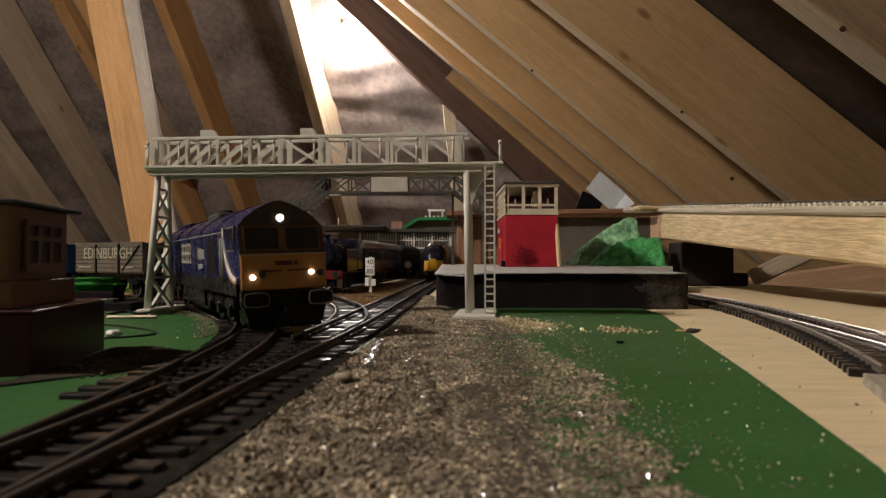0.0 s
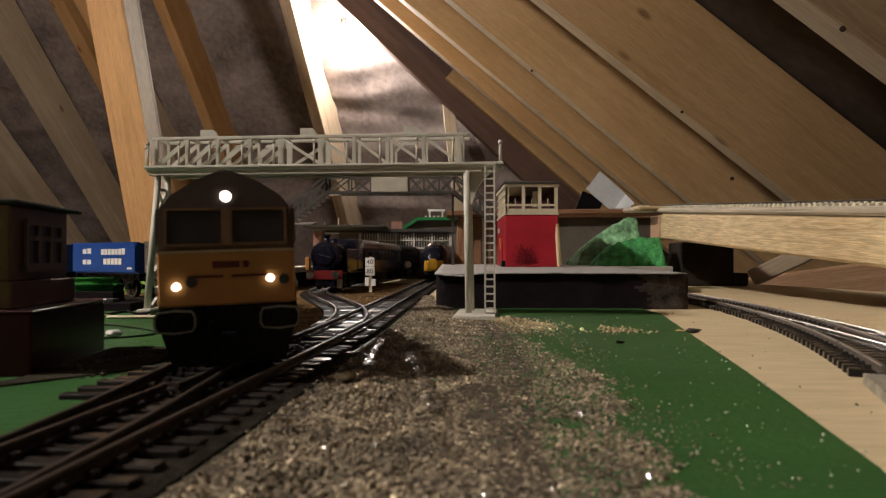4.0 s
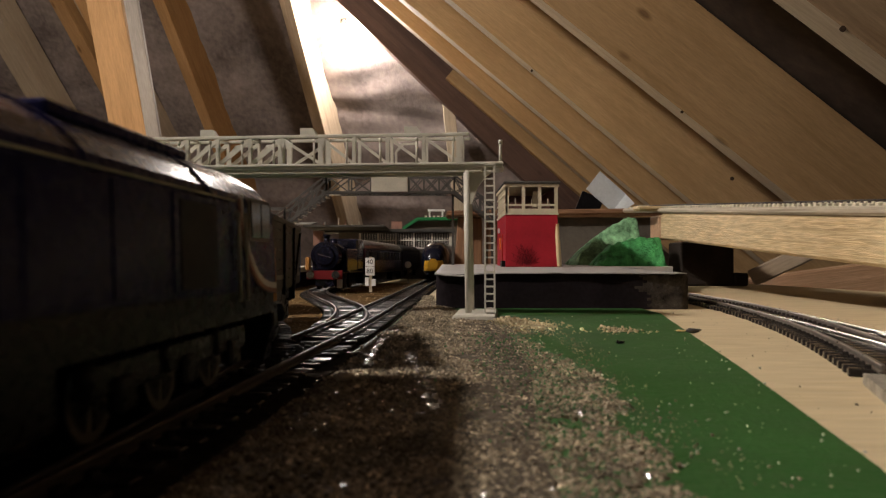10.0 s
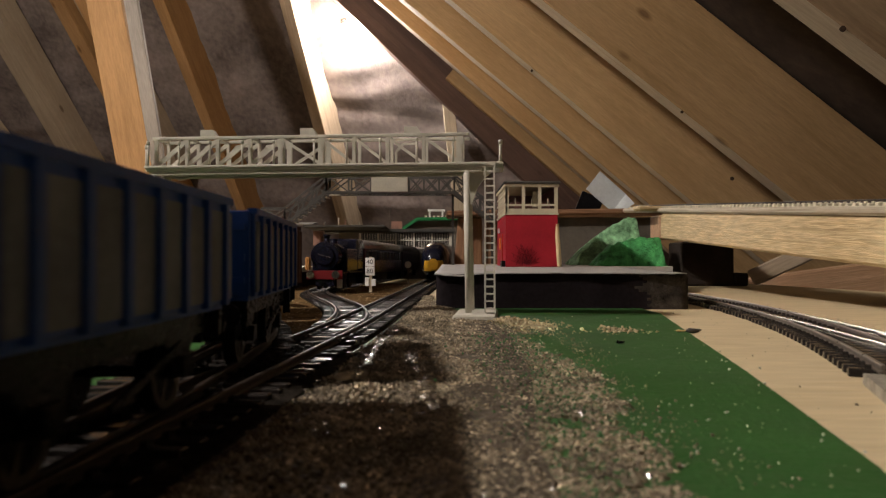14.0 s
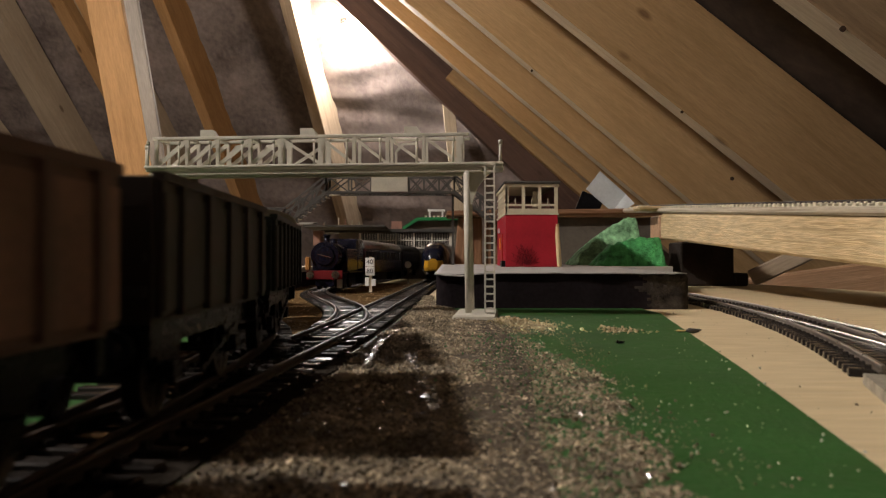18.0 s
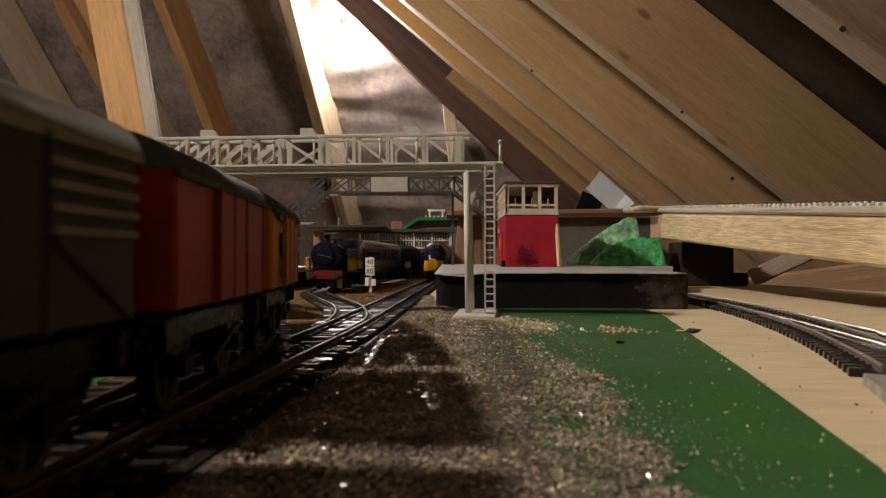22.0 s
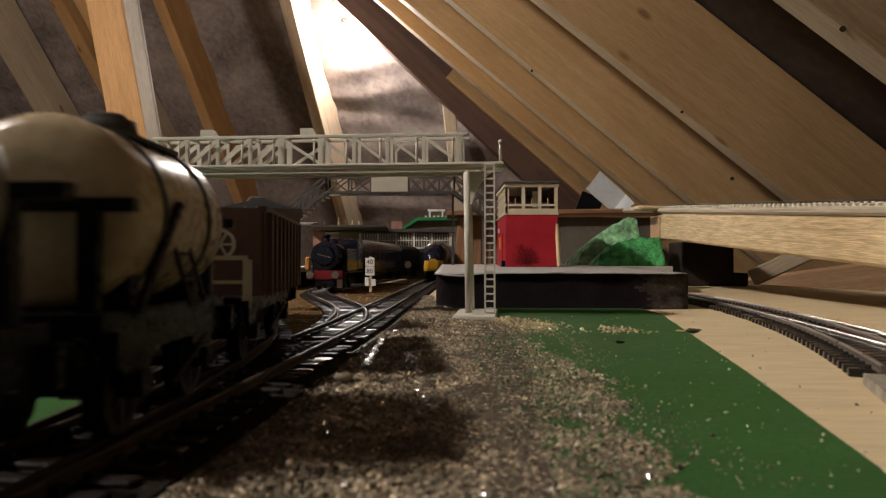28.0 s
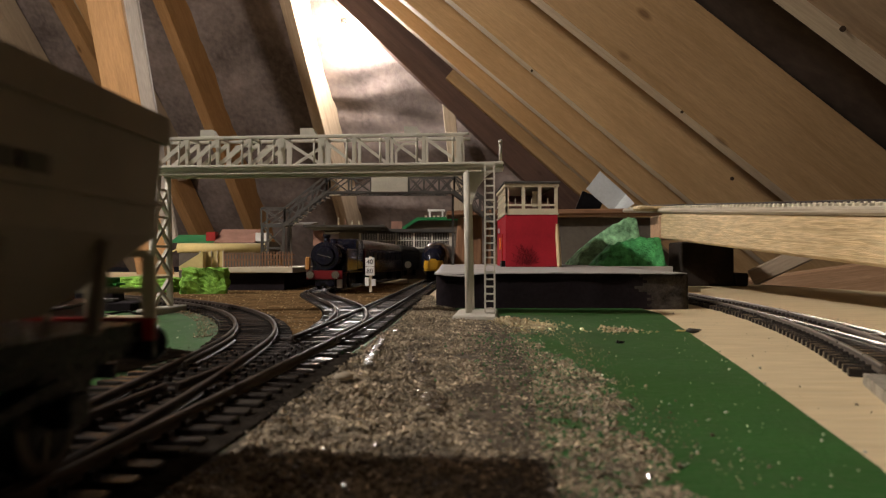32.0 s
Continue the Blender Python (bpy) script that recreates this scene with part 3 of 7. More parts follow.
plate("sandy_bed", [(-0.30, 0.62), (-0.13, 0.43), (-0.078, 0.29), (-0.052, 0.29), (-0.035, 0.45), (-0.02, 0.95), (-0.30, 0.95)], 0.0011, 0.0014, EARTH)
tagged(bpy.data.objects["sandy_bed"], "dark earth between the tracks", "ground cover", kind="structure")
scatter("sandy_scatter", 17000, sandy, (0.0006, 0.0019), SAND, "tan and brown scatter between the tracks", 11, category="ballast")
scatter("loop_scatter", 6000, lambda r: (lambda u, o: (TRAIN_LINE(u)[0] - math.sin(TRAIN_LINE(u)[2]) * o, TRAIN_LINE(u)[1] + math.cos(TRAIN_LINE(u)[2]) * o))(r.uniform(0.9, 1.7), r.choice((-1, 1)) * r.uniform(0.0155, 0.025)), (0.0005, 0.0014), BALLAST, "grey stones along the edge of the curved track", 12, z=0.0009, category="ballast")


# ---- track ----
def sleeper_mesh(length=0.030, w=0.0033):
    bm = bmesh.new()
    add_box(bm, -w / 2, w / 2, -length / 2, length / 2, 0.0, 0.0024, bevel=0.0003)
    for y in (-0.00825, 0.00825):
        for d in (-0.0017, 0.0017):
            add_box(bm, -0.0011, 0.0011, y + d - 0.0006, y + d + 0.0006, 0.0022, 0.0034)
    me = bpy.data.meshes.new("sleeper")
    bm.to_mesh(me)
    bm.free()
    me.materials.append(SLEEPER)
    return me


SLEEPER_ME, LONG_SLEEPER_ME, WIDE_SLEEPER_ME = sleeper_mesh(), sleeper_mesh(0.048), sleeper_mesh(0.0325, 0.0038)


def rail_part(at, u0, u1, off, parent, zf=lambda u: 0.0, step=0.010, mat=None):
    h = RAIL_TOP
    prof = [(-0.0011, 0.0024), (-0.0011, 0.0028), (-0.0004, 0.0031), (-0.0004, h - 0.0009), (-0.00065, h - 0.0007), (-0.00065, h - 0.0004), (-0.0004, h),
            (0.0004, h), (0.00065, h - 0.0004), (0.00065, h - 0.0007), (0.0004, h - 0.0009), (0.0004, 0.0031), (0.0011, 0.0028), (0.0011, 0.0024)]
    n = max(2, int((u1 - u0) / step) + 1)
    bm = bmesh.new()
    rings = []
    for i in range(n):
        u = u0 + (u1 - u0) * i / (n - 1)
        x, y, hd = at(u)
        o = off(u) if callable(off) else off
        nx, ny = -math.sin(hd), math.cos(hd)
        rings.append([bm.verts.new((x + nx * (o + a), y + ny * (o + a), z + zf(u))) for a, z in prof])
    k = len(prof)
    for a, b in zip(rings, rings[1:]):
        for j in range(k):
            bm.faces.new((a[j], a[(j + 1) % k], b[(j + 1) % k], b[j]))
    bm.faces.new(rings[0])
    bm.faces.new(rings[-1][::-1])
    bmesh.ops.recalc_face_normals(bm, faces=bm.faces)
    return part("rail", bm, mat or RAIL, parent)


def track(at, u0, u1, label, rails=((0.00825, 0, 9), (-0.00825, 0, 9)), zf=lambda u: 0.0, pitch=0.0077, mesh=None, shift=0.0, tilt=0.0):
    t = empty("railway_track", Matrix(), label, "model track", "model railway tracks")
    rnd = random.Random(int(u0 * 1000) + int(u1 * 77))
    u = u0
    while u < u1:
        x, y, h = at(u)
        x, y = x - math.sin(h) * shift, y + math.cos(h) * shift
        shared("sleeper", mesh or SLEEPER_ME, t, Matrix.Translation((x, y, zf(u))) @ Euler((rnd.gauss(0, 0.012), -tilt + rnd.gauss(0, 0.05), h + rnd.gauss(0, 0.012))).to_matrix().to_4x4())
        u += pitch
    for o, a, b in rails:
        rail_part(at, max(u0 - 0.003, a), min(u1 + 0.003, b), o, t, lambda u: zf(u) + 0.0)
    return t


G = 0.00825


def track_bed(at, u0, u1, half, label, z=0.0013):
    n = int((u1 - u0) / 0.02) + 2
    bm = bmesh.new()
    rows = []
    for i in range(n):
        x, y, h = at(u0 + (u1 - u0) * i / (n - 1))
        nx, ny = -math.sin(h), math.cos(h)
        rows.append([bm.verts.new((x + nx * a, y + ny * a, b)) for a, b in ((half, 0.0003), (half - 0.001, z), (-half + 0.001, z), (-half, 0.0003))])
    for a, b in zip(rows, rows[1:]):
        for j in range(4):
            bm.faces.new((a[j], a[(j + 1) % 4], b[(j + 1) % 4], b[j]))
    bm.faces.new(rows[0])
    bm.faces.new(rows[-1][::-1])
    bmesh.ops.recalc_face_normals(bm, faces=bm.faces)
    return tagged(part("track_bed", bm, SOIL), label, "track bed", kind="structure")


# the straight line: its near end is a turnout with blades, a crossing and check rails
track(MAIN_LINE, 0.04, 0.26, "near model railway turnout with dark sleepers and worn rails", ((G, 0, 9), (-G, 0, 9), (G - 0.0026, 0.29, 0.33)), mesh=WIDE_SLEEPER_ME)
track(MAIN_LINE, 0.2635, 0.363, "crossing part of the turnout with long dark sleepers", ((-G, 0, 0.363),), mesh=LONG_SLEEPER_ME, shift=0.0085)
track(MAIN_LINE, 0.368, 1.5, "straight model railway track with dark sleepers and shiny rails", ((G, 0, 9), (-G, 0, 9), (-G + 0.0026, 0.37, 0.43)))
t2 = track(TRAIN_LINE, 0.86, 2.0, "curved model railway track sweeping round a green board")
for o, a, b in ((G, 0.60, 0.86), (-G, 0.64, 0.86), (G - 0.0027, 0.80, 0.87)):
    rail_part(TRAIN_LINE, a, b, o, t2)
SIDING = line((main_x(0.27), 0.27), MAIN_H, [(0.215, 1 / 0.62), (0.11, 0), (0.20, -1 / 0.58), (1.2, 0)])
t3 = track(SIDING, 0.06, 1.2, "model railway siding curving away behind a sign", ((G, 0.05, 9), (-G, 0.02, 9)))
track_bed(MAIN_LINE, 0.0, 0.345, 0.0212, "dark bed under the near turnout", 0.0013)
track_bed(MAIN_LINE, 0.345, 1.5, 0.0175, "dark bed under the straight track", 0.0011)
track_bed(SIDING, 0.02, 1.2, 0.0165, "dark bed under the siding", 0.0018)
track_bed(TRAIN_LINE, 0.62, 2.0, 0.0165, "dark bed under the curved track", 0.0012)
WORNRAIL = material("worn_rail_metal", (0.22, 0.19, 0.16), 0.32, metal=0.6, vary=0.2, scale=10)
RIGHT_LINE = line((0.1186, 0.1765), radians(90 - 20.5), [(0.36, 1 / 1.2), (0.5, 0)])
t4 = track(RIGHT_LINE, 0.150, 0.44, "model railway turnout on bare plywood with polished diverging rails", ())
for k in range(17):
    u = 0.022 + 0.0077 * k
    x, y, h = RIGHT_LINE(u)
    shared("sleeper", SLEEPER_ME, t4, Matrix.Translation((x, y, 0)) @ Euler((0, 0.03 * math.sin(k * 7), h + 0.015 * math.sin(k * 5))).to_matrix().to_4x4())
    if u < 0.12:
        shared("sleeper", SLEEPER_ME, t4, Matrix.Translation((x + math.sin(h) * 0.031, y - math.cos(h) * 0.031, 0)) @ Euler((0, 0.03 * math.sin(k * 3), h - 0.06)).to_matrix().to_4x4())
for o, a, b, m in ((G, 0.012, 0.45, WORNRAIL), (-G, 0.012, 0.45, WORNRAIL), (lambda u: G - (0.27 - u) ** 2 / 3.2 - 0.0004, 0.0, 0.262, STEEL), (lambda u: -G - (0.27 - u) ** 2 / 3.2 - 0.0002, 0.0, 0.262, STEEL),
                   (-G + 0.0026, 0.05, 0.13, RAIL), (lambda u: -G - (0.27 - u) ** 2 / 3.2 + 0.0024, 0.04, 0.11, STEEL)):
    rail_part(RIGHT_LINE, a, b, o, t4, mat=m)
plate("track_underlay", [(0.045, 0.023), (0.075, 0.012), (0.136, 0.1770), (0.108, 0.1880)], 0.0002, 0.0030, CORK)
tagged(bpy.data.objects["track_underlay"], "grey foam underlay strip beyond the end of the rails", "underlay")

# ---- platform and signal box ----
def platform():
    p = empty("platform", Matrix(), "low station platform of rough black-painted stone with a pale card top", "platform")
    xs, n = [-0.0045 + 0.164 * i / 60 for i in range(61)], 12
    bm = bmesh.new()
    rows = []
    for j in range(n + 1):
        z = 0.0228 * j / n
        row = []
        for x in xs:
            bare = max(0.0, min(1.0, (x - 0.118) / 0.02))
            pit = min(0.0, noise.noise(Vector((x * 420, z * 420, 1))) + 0.1) * 0.0035 * bare
            rounded = 0.004 * max(0, 1 - (x + 0.0045) / 0.008) ** 2 + 0.003 * max(0, (x - 0.1545) / 0.005) ** 2
            row.append(bm.verts.new((x, 0.472 - pit + 0.0009 * noise.noise(Vector((x * 22, z * 45, 5))) + rounded, z)))
        rows.append(row)
    side = [(0.1640, 0.62), (0.1705, 0.80), (0.1705, 0.93), (-0.0005, 0.93)]
    lo = [bm.verts.new((x, y, 0.0)) for x, y in side]
    hi = [bm.verts.new((x, y, 0.0228)) for x, y in side]
    for a, b in zip(rows, rows[1:]):
        for i in range(60):
            f = bm.faces.new((a[i], a[i + 1], b[i + 1], b[i]))
            f.smooth = True
            f.material_index = 1 if xs[i] > 0.128 + 0.010 * noise.noise(Vector((xs[i] * 40, a[i].co.z * 200, 9))) - 0.4 * (a[i].co.z - 0.012) * 0.5 else 0
    bm.faces.new([rows[j][-1] for j in range(n + 1)] + [hi[0], lo[0]])
    bm.faces.new([rows[j][0] for j in range(n, -1, -1)] + [lo[-1], hi[-1]])
    for k in range(3):
        bm.faces.new((lo[k], lo[k + 1], hi[k + 1], hi[k]))
    bm.faces.new(rows[-1] + hi)
    bmesh.ops.recalc_face_normals(bm, faces=bm.faces)
    part("stone_side", bm, (ASH, BARESTONE), p, "black painted stone with a pitted bare end")
    bm = bmesh.new()

    def right(y):
        return 0.1570 + 0.036 * (y - 0.47)

    g = []
    for k in (0, 1):
        gg = []
        for i in range(49):
            col = []
            for j in range(15):
                y = 0.4697 + 0.455 * (j / 14) ** 1.5
                x = -0.0055 + 0.004 * j / 14 + (right(y) + 0.0055 - 0.004 * j / 14) * i / 48
                z = 0.0231 + 0.0026 * (y - 0.47) / 0.45 + 0.0006 * noise.noise(Vector((x * 60, y * 40, 2))) + 0.0006 * k
                if j == 0:
                    z += -0.0016 * max(0, math.sin(min(1, i / 9) * 3.14)) + 0.0005 * noise.noise(Vector((x * 120, 3, 1)))
                col.append(bm.verts.new((x, y + (0.0012 * noise.noise(Vector((x * 45, 8, 1))) if j == 0 else 0), z)))
            gg.append(col)
        g.append(gg)
    for k in (0, 1):
        for i in range(48):
            for j in range(14):
                bm.faces.new((g[k][i][j], g[k][i + 1][j], g[k][i + 1][j + 1], g[k][i][j + 1])).smooth = True
    for i in range(48):
        bm.faces.new((g[0][i][0], g[0][i + 1][0], g[1][i + 1][0], g[1][i][0]))
    for e in (0, 48):
        for j in range(14):
            bm.faces.new((g[0][e][j], g[0][e][j + 1], g[1][e][j + 1], g[1][e][j]))
    bmesh.ops.recalc_face_normals(bm, faces=bm.faces)
    part("card_top", bm, PAPER, p, "pale curling card top")


platform()
plate("card_block", [(0.10, 0.70), (0.2205, 0.70), (0.249, 0.79), (0.249, 0.93), (0.10, 0.93)], 0.0, 0.0252, PAPER)
tagged(bpy.data.objects["card_block"], "pale card covered block behind the platform carrying a green rock", "scenery base")


INTERIOR = material("dull_brown_interior", (0.20, 0.095, 0.085), 0.7, vary=0.25, scale=80)


def signal_box():
    z0, x0, x1, y0, y1, zr, zt = 0.0252, 0.0619, 0.1135, 0.72, 0.83, 0.0768, 0.1085
    b = empty("signal_box", Matrix.Translation((x0, y0, z0)), "red signal box with cream glazed upper floor and dark roof", "signal box")
    w, d, h1, h2 = x1 - x0, y1 - y0, zr - z0, zt - z0
    part("lower_wall", box(0, w, 0, d, 0, h1, 0.0006), RED, b, "red painted brick lower walls with a dark smudge")
    part("floor_band", box(-0.0008, w + 0.0008, -0.0008, d + 0.0008, h1, h1 + 0.0016), CREAM, b)
    part("interior", box(0.006, w - 0.006, 0.012, d - 0.006, h1 + 0.0016, h1 + 0.013), INTERIOR, b)
    part("interior", box(0.028, 0.033, 0.010, 0.012, h1 + 0.008, h1 + 0.024), CREAM, b)
    # front window wall: posts, sill rail, dado panels
    for i in range(4):
        x = i * (w - 0.0032) / 3
        part("window_post", box(x, x + 0.0032, 0, 0.0022, h1 + 0.0016, h2 - 0.004), CREAM, b)
    part("sill_rail", box(0.0001, w - 0.0001, -0.0004, 0.0018, h1 + 0.0085, h1 + 0.0105), CREAM, b)
    part("dado_panel", box(0.0001, w - 0.0001, 0.0006, 0.0016, h1 + 0.0016, h1 + 0.006), CREAM, b)
    for i in range(3):
        x = (i + 0.5) * (w - 0.0032) / 3 + 0.0016
        part("glazing_bar", box(x - 0.0004, x + 0.0004, 0.0004, 0.0014, h1 + 0.0105, h1 + 0.016), CREAM, b)
    for i in range(10):
        y = i * (d - 0.0025) / 9
        part("window_post", box(0, 0.002, y, y + 0.0025, h1 + 0.0016, h2 - 0.004), CREAM, b)
    for zz in (h1 + 0.006, h1 + 0.0135, h1 + 0.0205):
        part("sill_rail", box(-0.0003, 0.0016, 0.0001, d, zz, zz + 0.0014), CREAM, b)
    part("side_panel", box(0.0006, 0.0014, 0.0001, d, h1 + 0.0016, h1 + 0.006), CREAM, b)
    part("back_wall", box(0, w, d - 0.003, d, h1, h2 - 0.004), INTERIOR, b)
    part("side_wall", box(w - 0.0025, w, 0.0022, d - 0.003, h1, h2 - 0.004), INTERIOR, b)
    part("eaves_board", box(-0.0012, w + 0.0012, -0.0012, d + 0.001, h2 - 0.004, h2 - 0.0012), CREAM, b)
    part("roof", box(-0.0022, w + 0.0022, -0.003, d + 0.002, h2 - 0.0012, h2 + 0.0012, 0.0005), DARKGREY, b, "flat dark grey roof")
    part("door", box(-0.0012, 0.0004, 0.030, 0.044, 0.004, 0.034), CRIMSON, b)
    part("notice", box(-0.0016, 0.0006, 0.054, 0.064, 0.018, 0.030), ORANGE, b, "small orange notice")
    part("notice", box(-0.0016, 0.0006, 0.074, 0.082, 0.036, 0.041), PAPER, b)
    part("step", box(-0.004, 0.0, 0.002, 0.02, 0.0, 0.006), BLACKPL, b)
    bm = bmesh.new()
    r = random.Random(4)
    for i in range(70):
        a, l, x = r.uniform(0.25, 2.9), r.uniform(0.004, 0.011), 0.019 + r.gauss(0, 0.0055)
        z = 0.001 + abs(r.gauss(0, 0.006))
        add_bar(bm, (x, -0.0002, z), (x + l * math.cos(a), -0.0003, z + l * math.sin(a)), 0.00032)
    part("dead_weed", bm, material("faded_dark_smudge", (0.10, 0.008, 0.012), 0.7, spec=0.1), b, "dark weed painted at the foot of the wall")


signal_box()
beam("wood_strip", (0.1145, 0.715, 0.025), (0.1125, 0.72, 0.069), 0.0045, 0.003, (0, 1, 0), PALE_PINE, "bare wooden strip leaning on the signal box", "wood offcuts", "wood strip")
beam("wood_strip", (0.119, 0.74, 0.025), (0.1185, 0.745, 0.062), 0.0012, 0.002, (0, 1, 0), GREYPL, "thin grey rod leaning on the signal box", "wood offcuts", "wood strip")


def lump(name, at, size, mat, label, seed, cuts=3, rough=0.22, category="bush"):
    bm = bmesh.new()
    bmesh.ops.create_icosphere(bm, subdivisions=cuts, radius=1)
    for v in bm.verts:
        p = v.co.copy()
        k = 1 + rough * noise.noise(p * 1.6 + Vector((seed, 0, 0))) + 0.5 * rough * noise.noise(p * 4.5 + Vector((0, seed, 0))) + 0.25 * rough * noise.noise(p * 11)
        v.co = Vector((p.x * size[0], p.y * size[1], max(0.0, p.z * 0.5 + 0.5) ** 0.8 * 2 * size[2] / 2)) * k
        v.co.z = max(0, v.co.z)
    ob = part(name, bm, mat, smooth=True)
    ob.location = at
    return tagged(ob, label, category)


def rock(name, x0, y0, z0, prof, depth, mat, label, seed):
    """A wedge of crumpled green scenery with a ragged top line."""
    bm = bmesh.new()
    nx, ny = 30, 12
    g = []
    for i in range(nx + 1):
        f = i / nx * (len(prof) - 1)
        k = min(int(f), len(prof) - 2)
        x = prof[k][0] + (prof[k + 1][0] - prof[k][0]) * (f - k)
        h = prof[k][1] + (prof[k + 1][1] - prof[k][1]) * (f - k)
        col = []
        for j in range(ny + 1):
            a = j / ny
            w = Vector((x * 120, a * 4, seed))
            yy = depth * (a - 0.35) + 0.004 * noise.noise(w)
            zz = h * math.sin(min(1, a * 1.5) * 1.571) * (1 - 0.15 * max(0, a - 0.66)) + 0.004 * noise.noise(w * 1.7) * math.sin(a * 3.0) + 0.0015 * noise.noise(w * 5)
            col.append(bm.verts.new((x, yy, max(0, zz))))
        g.append(col)
    for i in range(nx):
        for j in range(ny):
            bm.faces.new((g[i][j], g[i + 1][j], g[i + 1][j + 1], g[i][j + 1])).smooth = True
    for e in (0, nx):
        bm.faces.new(g[e] + [bm.verts.new((g[e][-1].co.x, g[e][-1].co.y, 0))])
    bmesh.ops.recalc_face_normals(bm, faces=bm.faces)
    ob = part(name, bm, mat)
    ob.location = (x0, y0, z0)
    return tagged(ob, label, "scenery rock")


MINT = material("pale_green_flock_rock", (0.06, 0.25, 0.08), 0.85, vary=0.6, scale=110, second=(0.26, 0.50, 0.27), bump=1.0, bump_scale=380, spec=0.1)
rock("scenery_rock", 0.150, 0.86, 0.0255, [(0.0, 0.003), (0.012, 0.016), (0.030, 0.032), (0.050, 0.046), (0.070, 0.056), (0.081, 0.058), (0.083, 0.0)], 0.05, MINT, "crumpled mint green scenery rock on the platform", 3)
rock("scenery_rock", 0.163, 0.795, 0.025, [(0.0, 0.001), (0.008, 0.010), (0.022, 0.023), (0.045, 0.030), (0.060, 0.0315), (0.076, 0.0315), (0.079, 0.0)], 0.035, FOAM_DARK, "low crumpled green scenery rock on the platform", 8)

PROP = material("dark_stained_block", (0.030, 0.022, 0.017), 0.8, vary=0.4, scale=40, bump=0.3)
# ---- the upper track on its batten ----
SLOPE = 0.0677


def upper_z(y):
    return 0.0565 + SLOPE * (y - 0.407)


WORNPLY = timber("worn_plywood_edge", (0.56, 0.49, 0.37), (0.36, 0.30, 0.22), ring=110, knots=False, per_piece=0.02, stretch=0.03)


def batten():
    p, q = Vector((0.2585, -0.1, upper_z(-0.1) - 0.0292)), Vector((0.2585, 0.83, upper_z(0.83) - 0.0292))
    beam("deck_batten", p, q, 0.022, 0.0288, (0, 0, 1), PALE_PINE, "planed pale pine batten carrying the upper track", "battens", "batten")
    beam("deck_board", (0.272, -0.1, upper_z(-0.1)), (0.272, 1.0, upper_z(1.0)), 0.052, 0.0060, (0, 0, 1), WORNPLY, "worn grey-brown plywood strip under the upper track", "battens", "deck board")
    beam("deck_batten", (0.2470, 0.85, 0.055), (0.30, 0.855, 0.0555), 0.03, 0.0285, (0, 0, 1), RAW, "short raw softwood cross batten", "battens", "batten")
    beam("deck_offcut", (0.222, 0.84, 0.0888), (0.256, 0.845, 0.0888), 0.02, 0.0055, (0, 0, 1), PALE_PINE, "splintered pale plywood offcut at the joint", "battens", "offcut")
    def zf(u):
        return upper_z(u - 0.1) + 0.0054
    at = line((0.2675, -0.1), radians(90), [(1.2, 0)])
    track(at, 0.02, 1.08, "model railway track with pale grey sleepers on a climbing strip", zf=zf, tilt=math.atan(SLOPE), mesh=PALE_SLEEPER_ME)


PALE_SLEEPER_ME = sleeper_mesh(0.035, 0.0036)
PALE_SLEEPER_ME.materials.clear()
PALE_SLEEPER_ME.materials.append(material("grey_sleeper", (0.66, 0.61, 0.46), 0.6, vary=0.2, scale=90, per_piece=0.2))
batten()
beam("deck_support", (0.2905, 0.915, 0.0), (0.3556, 0.915, 0.0), 0.05, 0.054, (0, 0, 1), PROP, "black painted block propping the upper track", "battens", "support block")
beam("deck_support", (0.3560, 0.905, 0.0), (0.3735, 0.905, 0.0), 0.03, 0.016, (0, 0, 1), PROP, "black painted foot of a prop", "battens", "support block")
# the shelf that carries the upper track across the back
beam("shelf_board", (0.005, 1.06, 0.0935), (0.42, 1.06, 0.0985), 0.07, 0.008, (0, 0, 1), BROWNBOARD, "rough brown chipboard shelf across the back", "shelf parts", "shelf")
beam("card_screen", (0.155, 1.045, 0.0), (0.305, 1.045, 0.0), 0.004, 0.093, (0, 0, 1), CARD, "dark grey card panel under the shelf", "shelf parts", "panel")
beam("shelf_support", (0.022, 1.05, 0.0), (0.030, 1.05, 0.094), 0.016, 0.02, (0, 1, 0), BROWNBOARD, "upright brown board under the shelf", "shelf parts", "support")
beam("shelf_support", (0.045, 1.06, 0.0), (0.045, 1.06, 0.094), 0.024, 0.02, (0, 1, 0), BROWNBOARD, "upright brown board under the shelf", "shelf parts", "support")
beam("shelf_support", (0.072, 1.07, 0.0), (0.076, 1.07, 0.094), 0.022, 0.02, (0, 1, 0), BROWNBOARD, "upright brown board under the shelf", "shelf parts", "support")
beam("shelf_support", (0.36, 1.05, 0.0), (0.36, 1.05, 0.094), 0.03, 0.02, (0, 1, 0), RAW, "raw softwood upright under the shelf", "shelf parts", "support")


